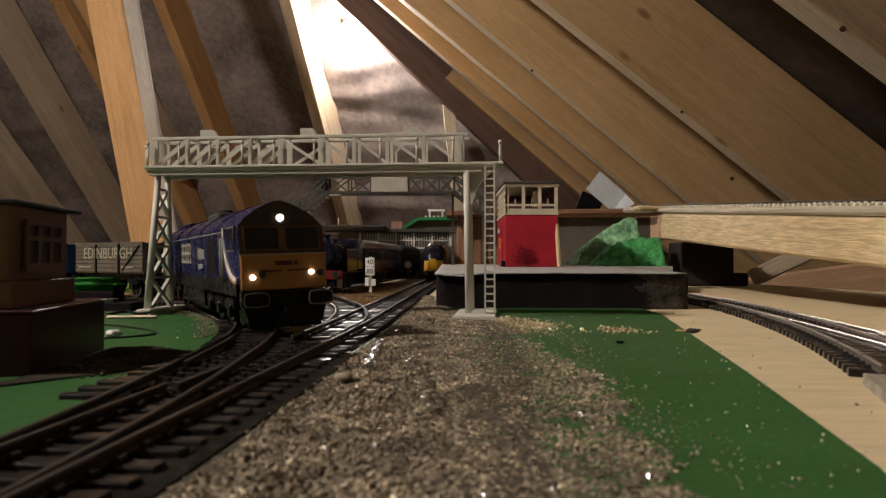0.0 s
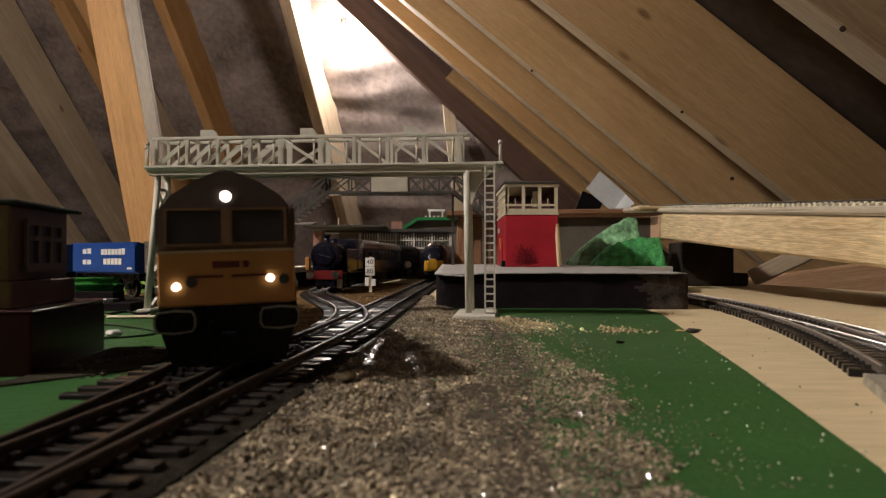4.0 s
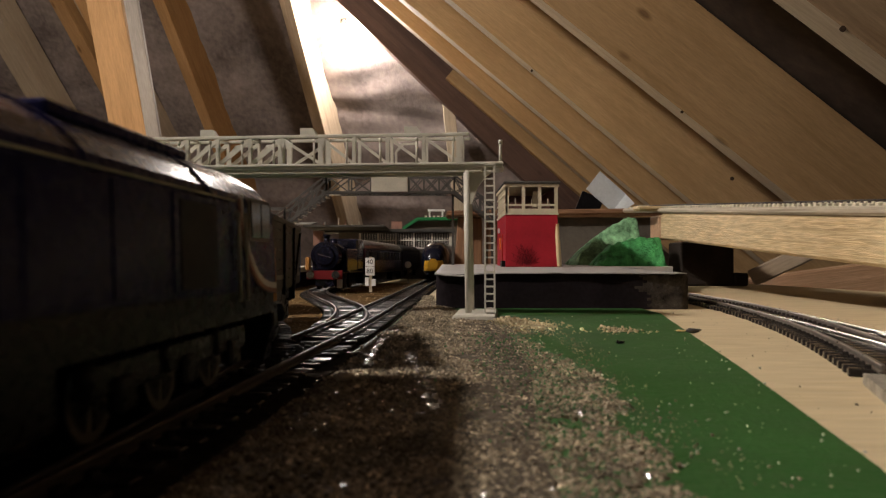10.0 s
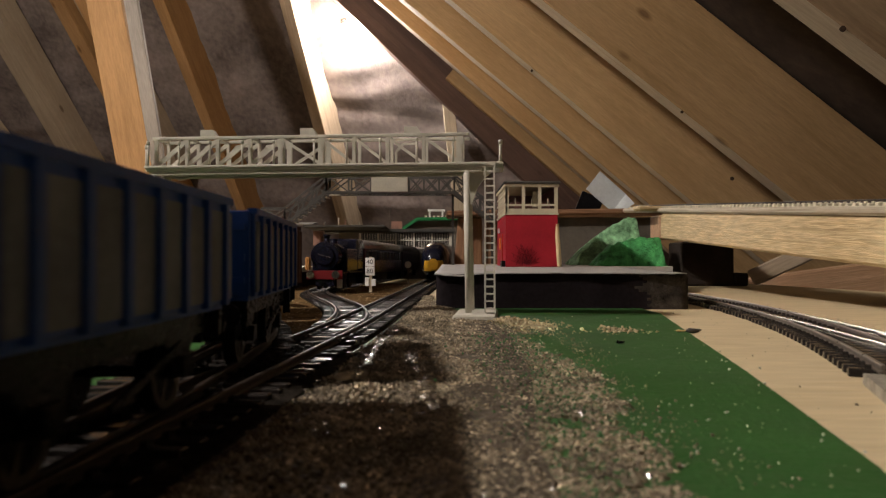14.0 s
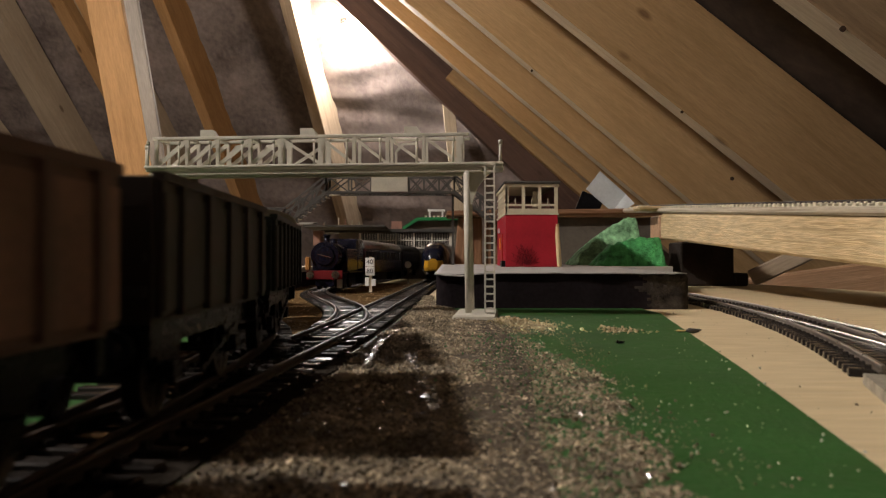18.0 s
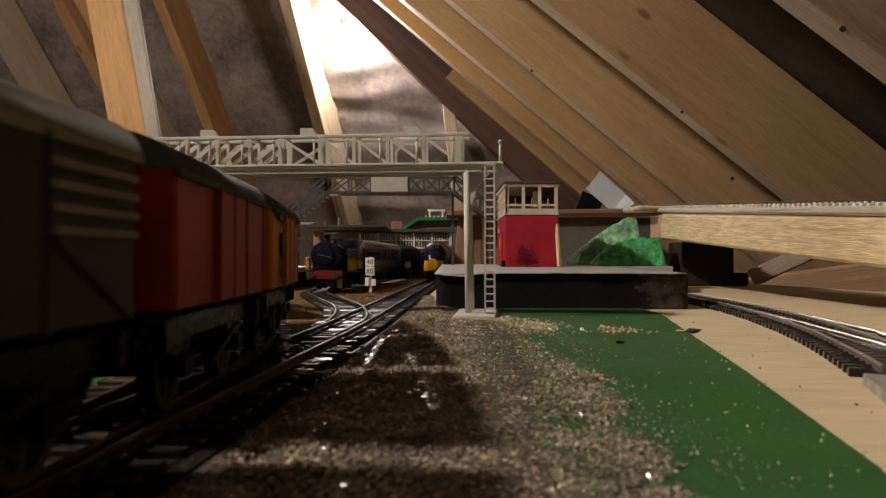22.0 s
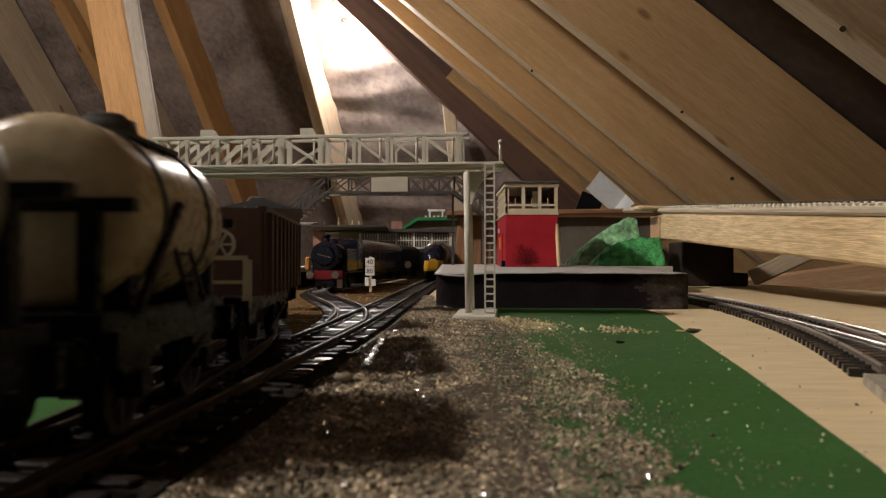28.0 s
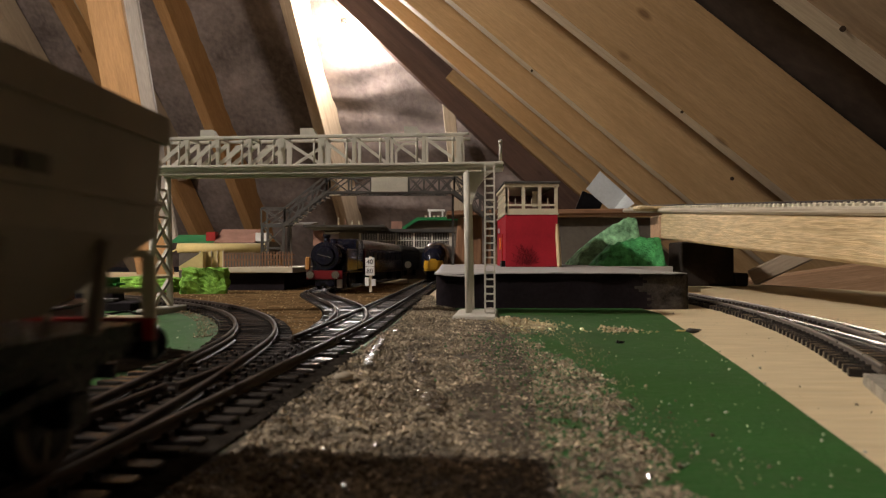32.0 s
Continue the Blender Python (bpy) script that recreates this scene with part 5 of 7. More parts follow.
# ---- near hut ----
HUTPANE = material("brown_moulded_window", (0.055, 0.030, 0.018), 0.35, vary=0.15, scale=60)
def hut():
    h = empty("lineside_hut", Matrix.Translation((-0.1105, 0.196, 0)) @ Euler((0, 0, radians(8))).to_matrix().to_4x4(), "tan lineside hut with flat roof on a dark red base", "hut")
    part("base", box(-0.10, 0, 0, 0.0615, 0, 0.0178, 0.0006), BRICKRED, h, "glossy dark red plinth")
    part("kerb", box(-0.1003, 0.0004, -0.0004, 0.0620, 0.0178, 0.0186, 0.0003), BRICKRED, h)
    part("lower_wall", box(-0.095, -0.0070, 0.004, 0.0530, 0.0186, 0.0262, 0.0004), HUT, h)
    part("wall", box(-0.094, -0.0078, 0.005, 0.0475, 0.0262, 0.0475, 0.0004), HUT, h)
    w = part("window", box(-0.0080, -0.0071, 0.0135, 0.0400, 0.0305, 0.0432), HUTPANE, h)
    for y in (0.0135, 0.022, 0.031, 0.0395):
        part("glazing_bar", box(-0.0073, -0.0064, y - 0.0008, y + 0.0008, 0.0305, 0.0432), HUT, w)
    for z in (0.0305, 0.0385, 0.0430):
        part("glazing_bar", box(-0.0073, -0.0063, 0.0128, 0.0404, z - 0.0007, z + 0.0007), HUT, w)
    part("sill", box(-0.0078, -0.0058, 0.012, 0.041, 0.0288, 0.0300), HUT, h)
    part("roof", box(-0.098, -0.0045, 0.001, 0.0520, 0.0475, 0.0487, 0.0004), DARKGREY, h, "thin dark flat roof")
    part("chimney", box(-0.034, -0.031, 0.02, 0.023, 0.0487, 0.052), BLACKPL, h)
    part("step", box(-0.06, -0.03, -0.003, 0.0, 0.0, 0.004), BLACKPL, h)


hut()
# dark plate: earth together with the shadow of the hut, as colour
plate("soil_patch", [(-0.12, 0.165), (-0.088, 0.205), (-0.083, 0.245), (-0.105, 0.262), (-0.116, 0.258), (-0.111, 0.19)], 0.0010, 0.0014, SHADED_EARTH)
tagged(bpy.data.objects["soil_patch"], "dark earth patch with the hut shadow painted in", "soil", kind="structure")
scatter("soil_crumbs", 260, lambda r: (-0.100 + r.gauss(0, 0.006), r.uniform(0.19, 0.26)), (0.0006, 0.0020), material("soil_crumb", (0.09, 0.075, 0.055), 0.9, vary=0.4, scale=100), "dark earth crumbs beside the hut", 21, z=0.0009)
lump("white_pebble", (-0.132, 0.293, 0.0009), (0.0032, 0.0028, 0.0032), WHITE, "white pebble lying on the green board", 6.0, cuts=2, rough=0.3, category="pebble")
lump("white_pebble", (-0.1355, 0.2905, 0.0009), (0.0016, 0.0014, 0.0012), WHITE, "small white pebble lying on the green board", 7.0, cuts=2, rough=0.3, category="pebble")
lump("ballast_pebble", (-0.025, 0.183, 0.0018), (0.0026, 0.0022, 0.0022), material("tan_pebble", (0.40, 0.34, 0.25), 0.6), "round tan pebble in the ballast", 3.0, cuts=2, rough=0.2, category="pebble")
lump("metal_scrap", (0.1085, 0.317, 0.0002), (0.0034, 0.0020, 0.0024), DARKGREY, "small dark metal scrap on the plywood", 2.0, cuts=2, rough=0.4, category="scrap")
lump("metal_scrap", (0.1032, 0.3165, 0.0009), (0.0026, 0.0010, 0.0010), PIPEYELLOW, "yellow splinter of wood on the green board", 5.0, cuts=2, rough=0.4, category="scrap")
lump("dark_crumb", (0.066, 0.272, 0.0009), (0.0018, 0.0015, 0.0012), BLACKPL, "dark crumb on the green board", 5.0, cuts=2, rough=0.4, category="crumb")


def wire(name, pts, r, mat, label):
    cu = bpy.data.curves.new(name, "CURVE")
    cu.dimensions, cu.bevel_depth, cu.bevel_resolution = "3D", r, 2
    sp = cu.splines.new("NURBS")
    sp.points.add(len(pts) - 1)
    for p, c in zip(sp.points, pts):
        p.co = (*c, 1)
    sp.use_endpoint_u, sp.order_u = True, 3
    ob = new(name, cu)
    me = bpy.data.meshes.new_from_object(ob.evaluated_get(bpy.context.evaluated_depsgraph_get()))
    bpy.data.objects.remove(ob)
    me.materials.clear()
    me.materials.append(mat)
    return tagged(new(name, me), label, "wire", "loose wires")


wire("loose_wire", [(-0.205, 0.34, 0.001), (-0.195, 0.385, 0.004), (-0.186, 0.40, 0.0015), (-0.176, 0.408, 0.004), (-0.168, 0.400, 0.002), (-0.160, 0.398, 0.0035)], 0.0007, BLACKPL, "black twisted wire lying beside the gantry foot")
wire("loose_wire", [(-0.20, 0.39, 0.0015), (-0.185, 0.395, 0.003), (-0.172, 0.392, 0.0012), (-0.160, 0.396, 0.0022)], 0.0005, STEEL, "bare bright wire beside the gantry foot")
wire("loose_wire", [(-0.21, 0.36, 0.0014), (-0.165, 0.352, 0.0014), (-0.135, 0.328, 0.0014), (-0.117, 0.305, 0.0014), (-0.128, 0.288, 0.0014), (-0.15, 0.277, 0.0014), (-0.18, 0.272, 0.0014)], 0.0004, DARKGREEN, "thin dark green wire looped on the board")
beam("wood_strip", (-0.178, 0.386, 0.0009), (-0.152, 0.389, 0.0009), 0.004, 0.0018, (0, 0, 1), CREAM, "cream plastic strip beside the gantry foot", "wood offcuts", "strip")
track_box = empty("point_motor", Matrix(), "low dark grey point motor box behind the hut", "point motor")
part("case", box(-0.228, -0.190, 0.445, 0.485, 0.0, 0.0058, 0.0006), ASH, track_box)
part("lever", box(-0.210, -0.203, 0.450, 0.458, 0.0058, 0.0082, 0.0005), DARKGREY, track_box)


# ---- standing trains ----
LOCOBLACK = material("gloss_black_paint", (0.008, 0.008, 0.017), 0.16, vary=0.2, scale=80, spec=0.4)


def standing_steam_loco():
    x, y, h = SIDING(0.37)
    m = Matrix.Translation((-0.1065, 0.655, RAIL_TOP)) @ Euler((0, 0, radians(-93.5))).to_matrix().to_4x4()
    s = empty("steam_locomotive", m, "black model tank locomotive with a red buffer beam", "steam locomotive")
    bm = bmesh.new()
    add_rod(bm, (-0.085, 0, 0.031), (-0.004, 0, 0.031), 0.0118, n=24)
    part("boiler", bm, LOCOBLACK, s)
    bm = bmesh.new()
    add_rod(bm, (-0.004, 0, 0.031), (-0.001, 0, 0.031), 0.0128, n=24)
    add_rod(bm, (-0.0012, 0, 0.031), (0.0008, 0, 0.031), 0.0095, 0.008, n=24)
    part("smokebox_door", bm, LOCOBLACK, s)
    bm = bmesh.new()
    add_bar(bm, (0.001, -0.006, 0.0325), (0.001, 0.006, 0.0295), 0.0006)
    part("door_handle", bm, STEEL, s)
    bm = bmesh.new()
    add_rod(bm, (-0.010, 0, 0.040), (-0.010, 0, 0.0485), 0.0030, 0.0026, n=16)
    add_rod(bm, (-0.010, 0, 0.0485), (-0.010, 0, 0.0505), 0.0036, 0.0034, n=16)
    part("chimney", bm, LOCOBLACK, s)
    bm = bmesh.new()
    add_rod(bm, (-0.040, 0, 0.040), (-0.040, 0, 0.0475), 0.0042, 0.003, n=16)
    part("dome", bm, LOCOBLACK, s)
    for sgn in (-1, 1):
        part("side_tank", box(-0.075, -0.022, sgn * 0.0135 - 0.003, sgn * 0.0135 + 0.003, 0.0165, 0.038, 0.0008), LOCOBLACK, s)
        bm = bmesh.new()
        add_rod(bm, (0.0, sgn * 0.0113, 0.0140), (0.006, sgn * 0.0113, 0.0140), 0.0014, n=10)
        add_rod(bm, (0.006, sgn * 0.0113, 0.0140), (0.0073, sgn * 0.0113, 0.0140), 0.0038, 0.0034, n=16)
        part("buffer", bm, STEEL, s)
        part("running_board", box(-0.11, 0.0, sgn * 0.012 - 0.0045, sgn * 0.012 + 0.0045, 0.0150, 0.0164), LOCOBLACK, s)
    part("buffer_beam", box(-0.0012, 0.0004, -0.0162, 0.0162, 0.0098, 0.0178, 0.0003), BUFFER_RED, s, "dull red buffer beam")
    part("cab", box(-0.115, -0.082, -0.0155, 0.0155, 0.0165, 0.0485, 0.0018), LOCOBLACK, s)
    part("gold_lamp", box(-0.001, 0.003, -0.0170, -0.0125, 0.018, 0.030, 0.001), YELLOW, s, "brass-coloured lamp on the front")
    part("frame", box(-0.11, -0.001, -0.0085, 0.0085, 0.004, 0.0165), LOCOBLACK, s)
    for xx in (-0.018, -0.045, -0.072):
        bm = bmesh.new()
        for sgn in (-1, 1):
            add_rod(bm, (xx, sgn * 0.0075, 0.0088), (xx, sgn * 0.0098, 0.0088), 0.0088, n=20)
        part("wheelset", bm, LOCOBLACK, s)
    part("front_step", box(-0.012, -0.006, 0.010, 0.014, 0.002, 0.0095), WHITE, s)


standing_steam_loco()


def coach(name, at, heading, length, mat, roof, label, z=0.0):
    c = empty(name, Matrix.Translation((*at, RAIL_TOP + z)) @ Euler((0, 0, radians(heading))).to_matrix().to_4x4(), label, "railway coach", "standing coaches")
    half, prof = 0.0170, []
    part("body", box(-length, 0, -half, half, 0.012, 0.040, 0.0012), mat, c)
    for i in range(11):
        a = math.pi * i / 10
        prof.append((half * 1.01 * math.cos(a), 0.0395 + 0.0105 * math.sin(a) ** 0.8))
    part("roof", prism(prof, -length - 0.0003, 0.0003, True), roof, c)
    for i in range(int(length / 0.022)):
        for sgn in (-1, 1):
            x = -0.014 - 0.022 * i
            part("window", box(x - 0.0075, x + 0.0075, sgn * half - 0.0003, sgn * half + 0.0003, 0.0275, 0.0365), DARKWINDOW, c)
    part("end_window", box(-0.0002, 0.0006, -0.010, 0.010, 0.028, 0.036), DARKWINDOW, c)
    for x in (-0.03, -length + 0.03):
        part("bogie", box(x - 0.017, x + 0.017, -0.012, 0.012, 0.002, 0.0118), BLACKPL, c)
    part("underframe", box(-length * 0.65, -length * 0.35, -0.012, 0.012, 0.004, 0.0118), BLACKPL, c)
    return c


coach("standing_coach", (-0.0995, 0.775), -95.5, 0.25, MAROON, material("silvered_roof", (0.30, 0.27, 0.25), 0.3, metal=0.4), "maroon model coach with a silver roof behind the black engine")
coach("standing_coach", (-0.0735, 1.03), -95.0, 0.22, UMBER, DARKGREY, "dark brown model coach with a dark roof")
disc = empty("signal_disc", Matrix.Translation((-0.048, 1.0, 0)), "small white disc signal on a thin post", "disc signal")
part("post", box(-0.0007, 0.0007, 0, 0.0014, 0, 0.021), CARD, disc)
bm = bmesh.new()
add_rod(bm, (0, -0.0016, 0.0255), (0, -0.0002, 0.0255), 0.0046, n=18)
part("disc", bm, WHITE, disc)


NOSE_YELLOW = material("bright_yellow_nose_paint", (0.62, 0.34, 0.03), 0.35, vary=0.08, scale=60)


def bullet_train():
    t = empty("electric_train", Matrix.Translation((-0.0135, 0.985, RAIL_TOP)) @ Euler((0, 0, radians(-94.6))).to_matrix().to_4x4(), "blue-black model electric train with a rounded yellow nose", "electric train")
    rings = [(0.0, 0.30, 0.30), (-0.004, 0.52, 0.55), (-0.010, 0.70, 0.72), (-0.020, 0.86, 0.88), (-0.034, 0.96, 0.97), (-0.055, 1.0, 1.0), (-0.25, 1.0, 1.0)]
    rings = [tuple(p + (q - p) * k / 4 for p, q in zip(a, b)) for a, b in zip(rings, rings[1:]) for k in range(4)] + [rings[-1]]
    bm = bmesh.new()
    rr = []
    for x, w, h in rings:
        ring = []
        for i in range(64):
            a = 2 * math.pi * i / 64
            c, s = math.cos(a), math.sin(a)
            ex = 0.75
            yy = 0.0200 * w * math.copysign(abs(c) ** ex, c)
            zz = 0.024 + (0.0285 if s > 0 else 0.021) * h * math.copysign(abs(s) ** ex, s) - 0.005 * (1 - h)
            ring.append(bm.verts.new((x, yy, zz)))
        rr.append(ring)
    for a, b in zip(rr, rr[1:]):
        for i in range(64):
            f = bm.faces.new((a[i], a[(i + 1) % 64], b[(i + 1) % 64], b[i]))
            f.smooth = True
            z = sum(v.co.z for v in f.verts) / 4
            x = sum(v.co.x for v in f.verts) / 4
            f.material_index = 1 if (x > -0.016 and 0.012 < z < 0.0262 and abs(sum(v.co.y for v in f.verts) / 4) < 0.0135) else 0
    bm.faces.new(rr[0]).material_index = 1
    bm.faces.new(rr[-1][::-1])
    bmesh.ops.recalc_face_normals(bm, faces=bm.faces)
    part("body", bm, [NOSE_BLACK, NOSE_YELLOW], t, "blue-black body with a yellow nose")
    bm = bmesh.new()
    add_box(bm, -0.012, -0.003, -0.009, 0.009, 0.030, 0.0355, 0.0012)
    part("windscreen", bm, GLASS, t)
    for sgn in (-1, 1):
        part("headlight", box(-0.013, -0.0075, sgn * 0.0108 - 0.0016, sgn * 0.0108 + 0.0016, 0.0235, 0.0265, 0.0006), BLACKPL, t)
    for x in (-0.05, -0.2):
        part("bogie", box(x - 0.018, x + 0.018, -0.012, 0.012, 0.0, 0.006), BLACKPL, t)


bullet_train()


# ---- the moving train ----
HALF = 0.0162


def vehicle(name, label, category, group=""):
    return tagged(new(name), label, category, group)


WHEELS = []
WHEELRIM = material("dull_wheel_rim", (0.10, 0.085, 0.07), 0.4, metal=0.7, vary=0.2, scale=80)


def wheelset(parent, x, r=0.0069):
    """Two flanged wheels on an axle, turned as one piece; the spokes are bright wedges of the discs."""
    half = [(0.0105, 0.0), (0.0105, 0.0011), (0.0100, 0.0011), (0.0100, r * 0.78), (0.0100, r), (0.0075, r), (0.0073, r + 0.0006), (0.0069, r + 0.0006), (0.0069, 0.0011)]
    prof = half + [(-y, q) for y, q in half[::-1]]
    n = 20
    bm = bmesh.new()
    rings = [[bm.verts.new((q * math.cos(2 * math.pi * i / n), y, q * math.sin(2 * math.pi * i / n))) for i in range(n)] if q else [bm.verts.new((0, y, 0))] for y, q in prof]
    for k, (a, b) in enumerate(zip(rings, rings[1:])):
        for i in range(n):
            if len(a) == 1 or len(b) == 1:
                one, ring = (a, b) if len(a) == 1 else (b, a)
                bm.faces.new((one[0], ring[i], ring[(i + 1) % n]))
            else:
                f = bm.faces.new((a[i], a[(i + 1) % n], b[(i + 1) % n], b[i]))
                f.material_index = 1 if k in (2, 14) and i % 5 == 0 or k in (3, 13) else 0
    bmesh.ops.recalc_face_normals(bm, faces=bm.faces)
    w = part("wheelset", bm, [BLACKPL, WHEELRIM], parent)
    WHEELS.append((w, x, r))
    return w


def running_gear(v, length, base):
    """Solebars, headstocks, axle guards, wheels, buffers and couplings of a four-wheeled wagon."""
    hl = length / 2
    for s in (-1, 1):
        part("solebar", box(-hl, hl, s * 0.0118 - 0.0011, s * 0.0118 + 0.0011, 0.0130, 0.0172), BLACKPL, v)
        for x in (-base / 2, base / 2):
            bm = bmesh.new()
            add_prism(bm, [(x - 0.0075, 0.0132), (x - 0.0025, 0.0060), (x + 0.0025, 0.0060), (x + 0.0075, 0.0132)], s * 0.0118 - 0.0006, s * 0.0118 + 0.0006)
            bmesh.ops.transform(bm, matrix=Matrix(((0, 1, 0, 0), (1, 0, 0, 0), (0, 0, 1, 0), (0, 0, 0, 1))), verts=bm.verts)
            bmesh.ops.recalc_face_normals(bm, faces=bm.faces)
            add_box(bm, x - 0.0024, x + 0.0024, s * 0.0130 - 0.0010, s * 0.0130 + 0.0010, 0.0062, 0.0100)
            part("axle_guard", bm, BLACKPL, v)
        bm = bmesh.new()
        add_bar(bm, (-base * 0.42, s * 0.0140, 0.0125), (base * 0.20, s * 0.0142, 0.0062), 0.0008, 0.0013)
        part("brake_lever", bm, BLACKPL, v)
        for e in (-1, 1):
            bm = bmesh.new()
            add_rod(bm, (e * hl, s * 0.0113, 0.0140), (e * (hl + 0.0045), s * 0.0113, 0.0140), 0.0013, n=8)
            add_rod(bm, (e * (hl + 0.0045), s * 0.0113, 0.0140), (e * (hl + 0.0055), s * 0.0113, 0.0140), 0.0031, n=12)
            part("buffer", bm, BLACKPL, v)
    for e in (-1, 1):
        part("headstock", box(min(e * hl, e * (hl - 0.0018)), max(e * hl, e * (hl - 0.0018)), -0.0150, 0.0150, 0.0122, 0.0174), BLACKPL, v)
        bm = bmesh.new()
        add_box(bm, min(e * hl, e * (hl + 0.0060)), max(e * hl, e * (hl + 0.0060)), -0.0012, 0.0012, 0.0075, 0.0095)
        add_box(bm, min(e * (hl + 0.0050), e * (hl + 0.0064)), max(e * (hl + 0.0050), e * (hl + 0.0064)), -0.0055, 0.0055, 0.0080, 0.0105)
        part("coupling", bm, BLACKPL, v)
    wheelset(v, -base / 2)
    wheelset(v, base / 2)


def bars(v, y, z, x0, x1, h, mat, n, name="marking", seed=1):
    """Unreadable or branded lettering, as plain bars on a side."""
    s = 1 if y > 0 else -1
    r = random.Random(seed)
    w = (x1 - x0) / n
    for i in range(n):
        part(name, box(x0 + w * (i + 0.12), x0 + w * (i + 0.88), y - 0.0002, y + 0.0002, z, z + h * r.uniform(0.85, 1.0)), mat, v)


def open_wagon(name, length, mat, label, z0=0.0185, z1=0.0395, ribs=6, planks=0, pale=None, group="open wagons"):
    v = vehicle(name, label, "goods wagon", group)
    hl = length / 2
    running_gear(v, length, length * 0.58)
    part("floor", box(-hl, hl, -HALF + 0.001, HALF - 0.001, 0.0174, 0.0200), mat, v)
    for s in (-1, 1):
        side = part("side", box(-hl, hl, s * HALF - 0.0006, s * HALF + 0.0006, z0, z1, 0.0002), mat, v)
        part("top_rail", box(-hl - 0.0004, hl + 0.0004, s * HALF - 0.0011, s * HALF + 0.0011, z1 - 0.0008, z1 + 0.0007), mat, v)
        for i in range(ribs):
            x = -hl + length * (i + 0.5) / ribs
            part("rib", box(x - 0.0010, x + 0.0010, s * (HALF + 0.0011) - 0.0007, s * (HALF + 0.0011) + 0.0007, z0, z1 - 0.001), mat, v)
        if pale and s > 0:
            w = length / ribs
            for i in range(ribs + 1):
                x0, x1 = max(-hl + 0.0004, -hl + w * (i - 0.5) + 0.0012), min(hl - 0.0004, -hl + w * (i + 0.5) - 0.0012)
                part("panel", box(x0, x1, HALF + 0.0005, HALF + 0.0010, z0 + 0.001, z1 - 0.0025), pale, v, "worn pale panel between ribs")
        for k in range(1, planks):
            z = z0 + (z1 - z0) * k / planks
            part("plank_joint", box(-hl, hl, s * (HALF + 0.0006) - 0.0001, s * (HALF + 0.0006) + 0.00015, z - 0.0002, z + 0.0002), BLACKPL, v)
    for e in (-1, 1):
        part("end", box(e * hl - 0.0007, e * hl + 0.0007, -HALF + 0.0006, HALF - 0.0006, z0, z1, 0.0002), mat, v)
        for z in ((z0 + 0.004, z0 + 0.0095, z1 - 0.004) if not planks else (z0 + 0.007,)):
            part("end_rib", box(min(e * hl, e * (hl + 0.0014)), max(e * hl, e * (hl + 0.0014)), -0.0145, 0.0145, z - 0.0008, z + 0.0008), mat, v)
        for y in (-0.009, 0.009):
            part("end_post", box(min(e * hl, e * (hl + 0.0013)), max(e * hl, e * (hl + 0.0013)), y - 0.0010, y + 0.0010, z0, z1 - 0.001), mat, v)
    return v


def facing(s):
    """The pose that turns lettering outwards on a side."""
    return Euler((radians(90), 0, 0 if s < 0 else math.pi)).to_matrix().to_4x4()


def edinburgh(length):
    v = open_wagon("plank_wagon", length, WAGONGREY, "grey wooden plank wagon with faded white lettering", ribs=0, planks=7)
    hl = length / 2
    for s in (-1, 1):
        for x in (-length * 0.17, length * 0.17):
            part("side_knee", box(x - 0.0009, x + 0.0009, s * (HALF + 0.0009) - 0.0006, s * (HALF + 0.0009) + 0.0006, 0.0165, 0.039), BLACKPL, v)
        if s < 0:
            text_part("EDINBURGH", 0.0118, OLDWHITE, v, Matrix.Translation((0, s * (HALF + 0.0010), 0.0320)) @ facing(s), squash=0.95)
        bm = bmesh.new()
        add_bar(bm, (hl * 0.45 * -s, s * (HALF + 0.0010), 0.0200), (hl * 0.92 * -s, s * (HALF + 0.0010), 0.0375), 0.0008, 0.0011)
        part("diagonal_strap", bm, BLACKPL, v)
        bars(v, s * (HALF + 0.0008), 0.0215, -hl * 0.9, -hl * 0.5, 0.0014, OLDWHITE, 4, seed=2)
        bars(v, s * (HALF + 0.0008), 0.0215, hl * 0.4, hl * 0.75, 0.0014, OLDWHITE, 4, seed=3)
    return v


def blue_wagon(length, pale, label):
    v = open_wagon("steel_wagon", length, BLUE, label, ribs=7, pale=pale)
    hl = length / 2
    for s in (-1,):
        y = s * (HALF + 0.0022)
        part("sheet", box(-hl * 0.98, hl * 0.98, y + 0.0001, y + 0.0004, 0.0187, 0.0385), BLUE, v)
        bars(v, y, 0.0312, -0.002, 0.028, 0.0046, WHITE, 7, seed=4)
        bars(v, y, 0.0240, 0.001, 0.024, 0.0046, WHITE, 5, seed=5)
        bars(v, y, 0.0205, 0.030, 0.036, 0.0016, WHITE, 2, seed=6)
        bars(v, y, 0.0240, -0.026, -0.014, 0.0040, WHITE, 2, seed=7)
        bars(v, y, 0.0320, -0.026, -0.014, 0.0040, WHITE, 2, seed=8)
    part("end_lamp_bracket", box(hl + 0.0006, hl + 0.0016, -0.004, 0.004, 0.023, 0.0275), WHITE if pale is None else BLUE, v)
    return v


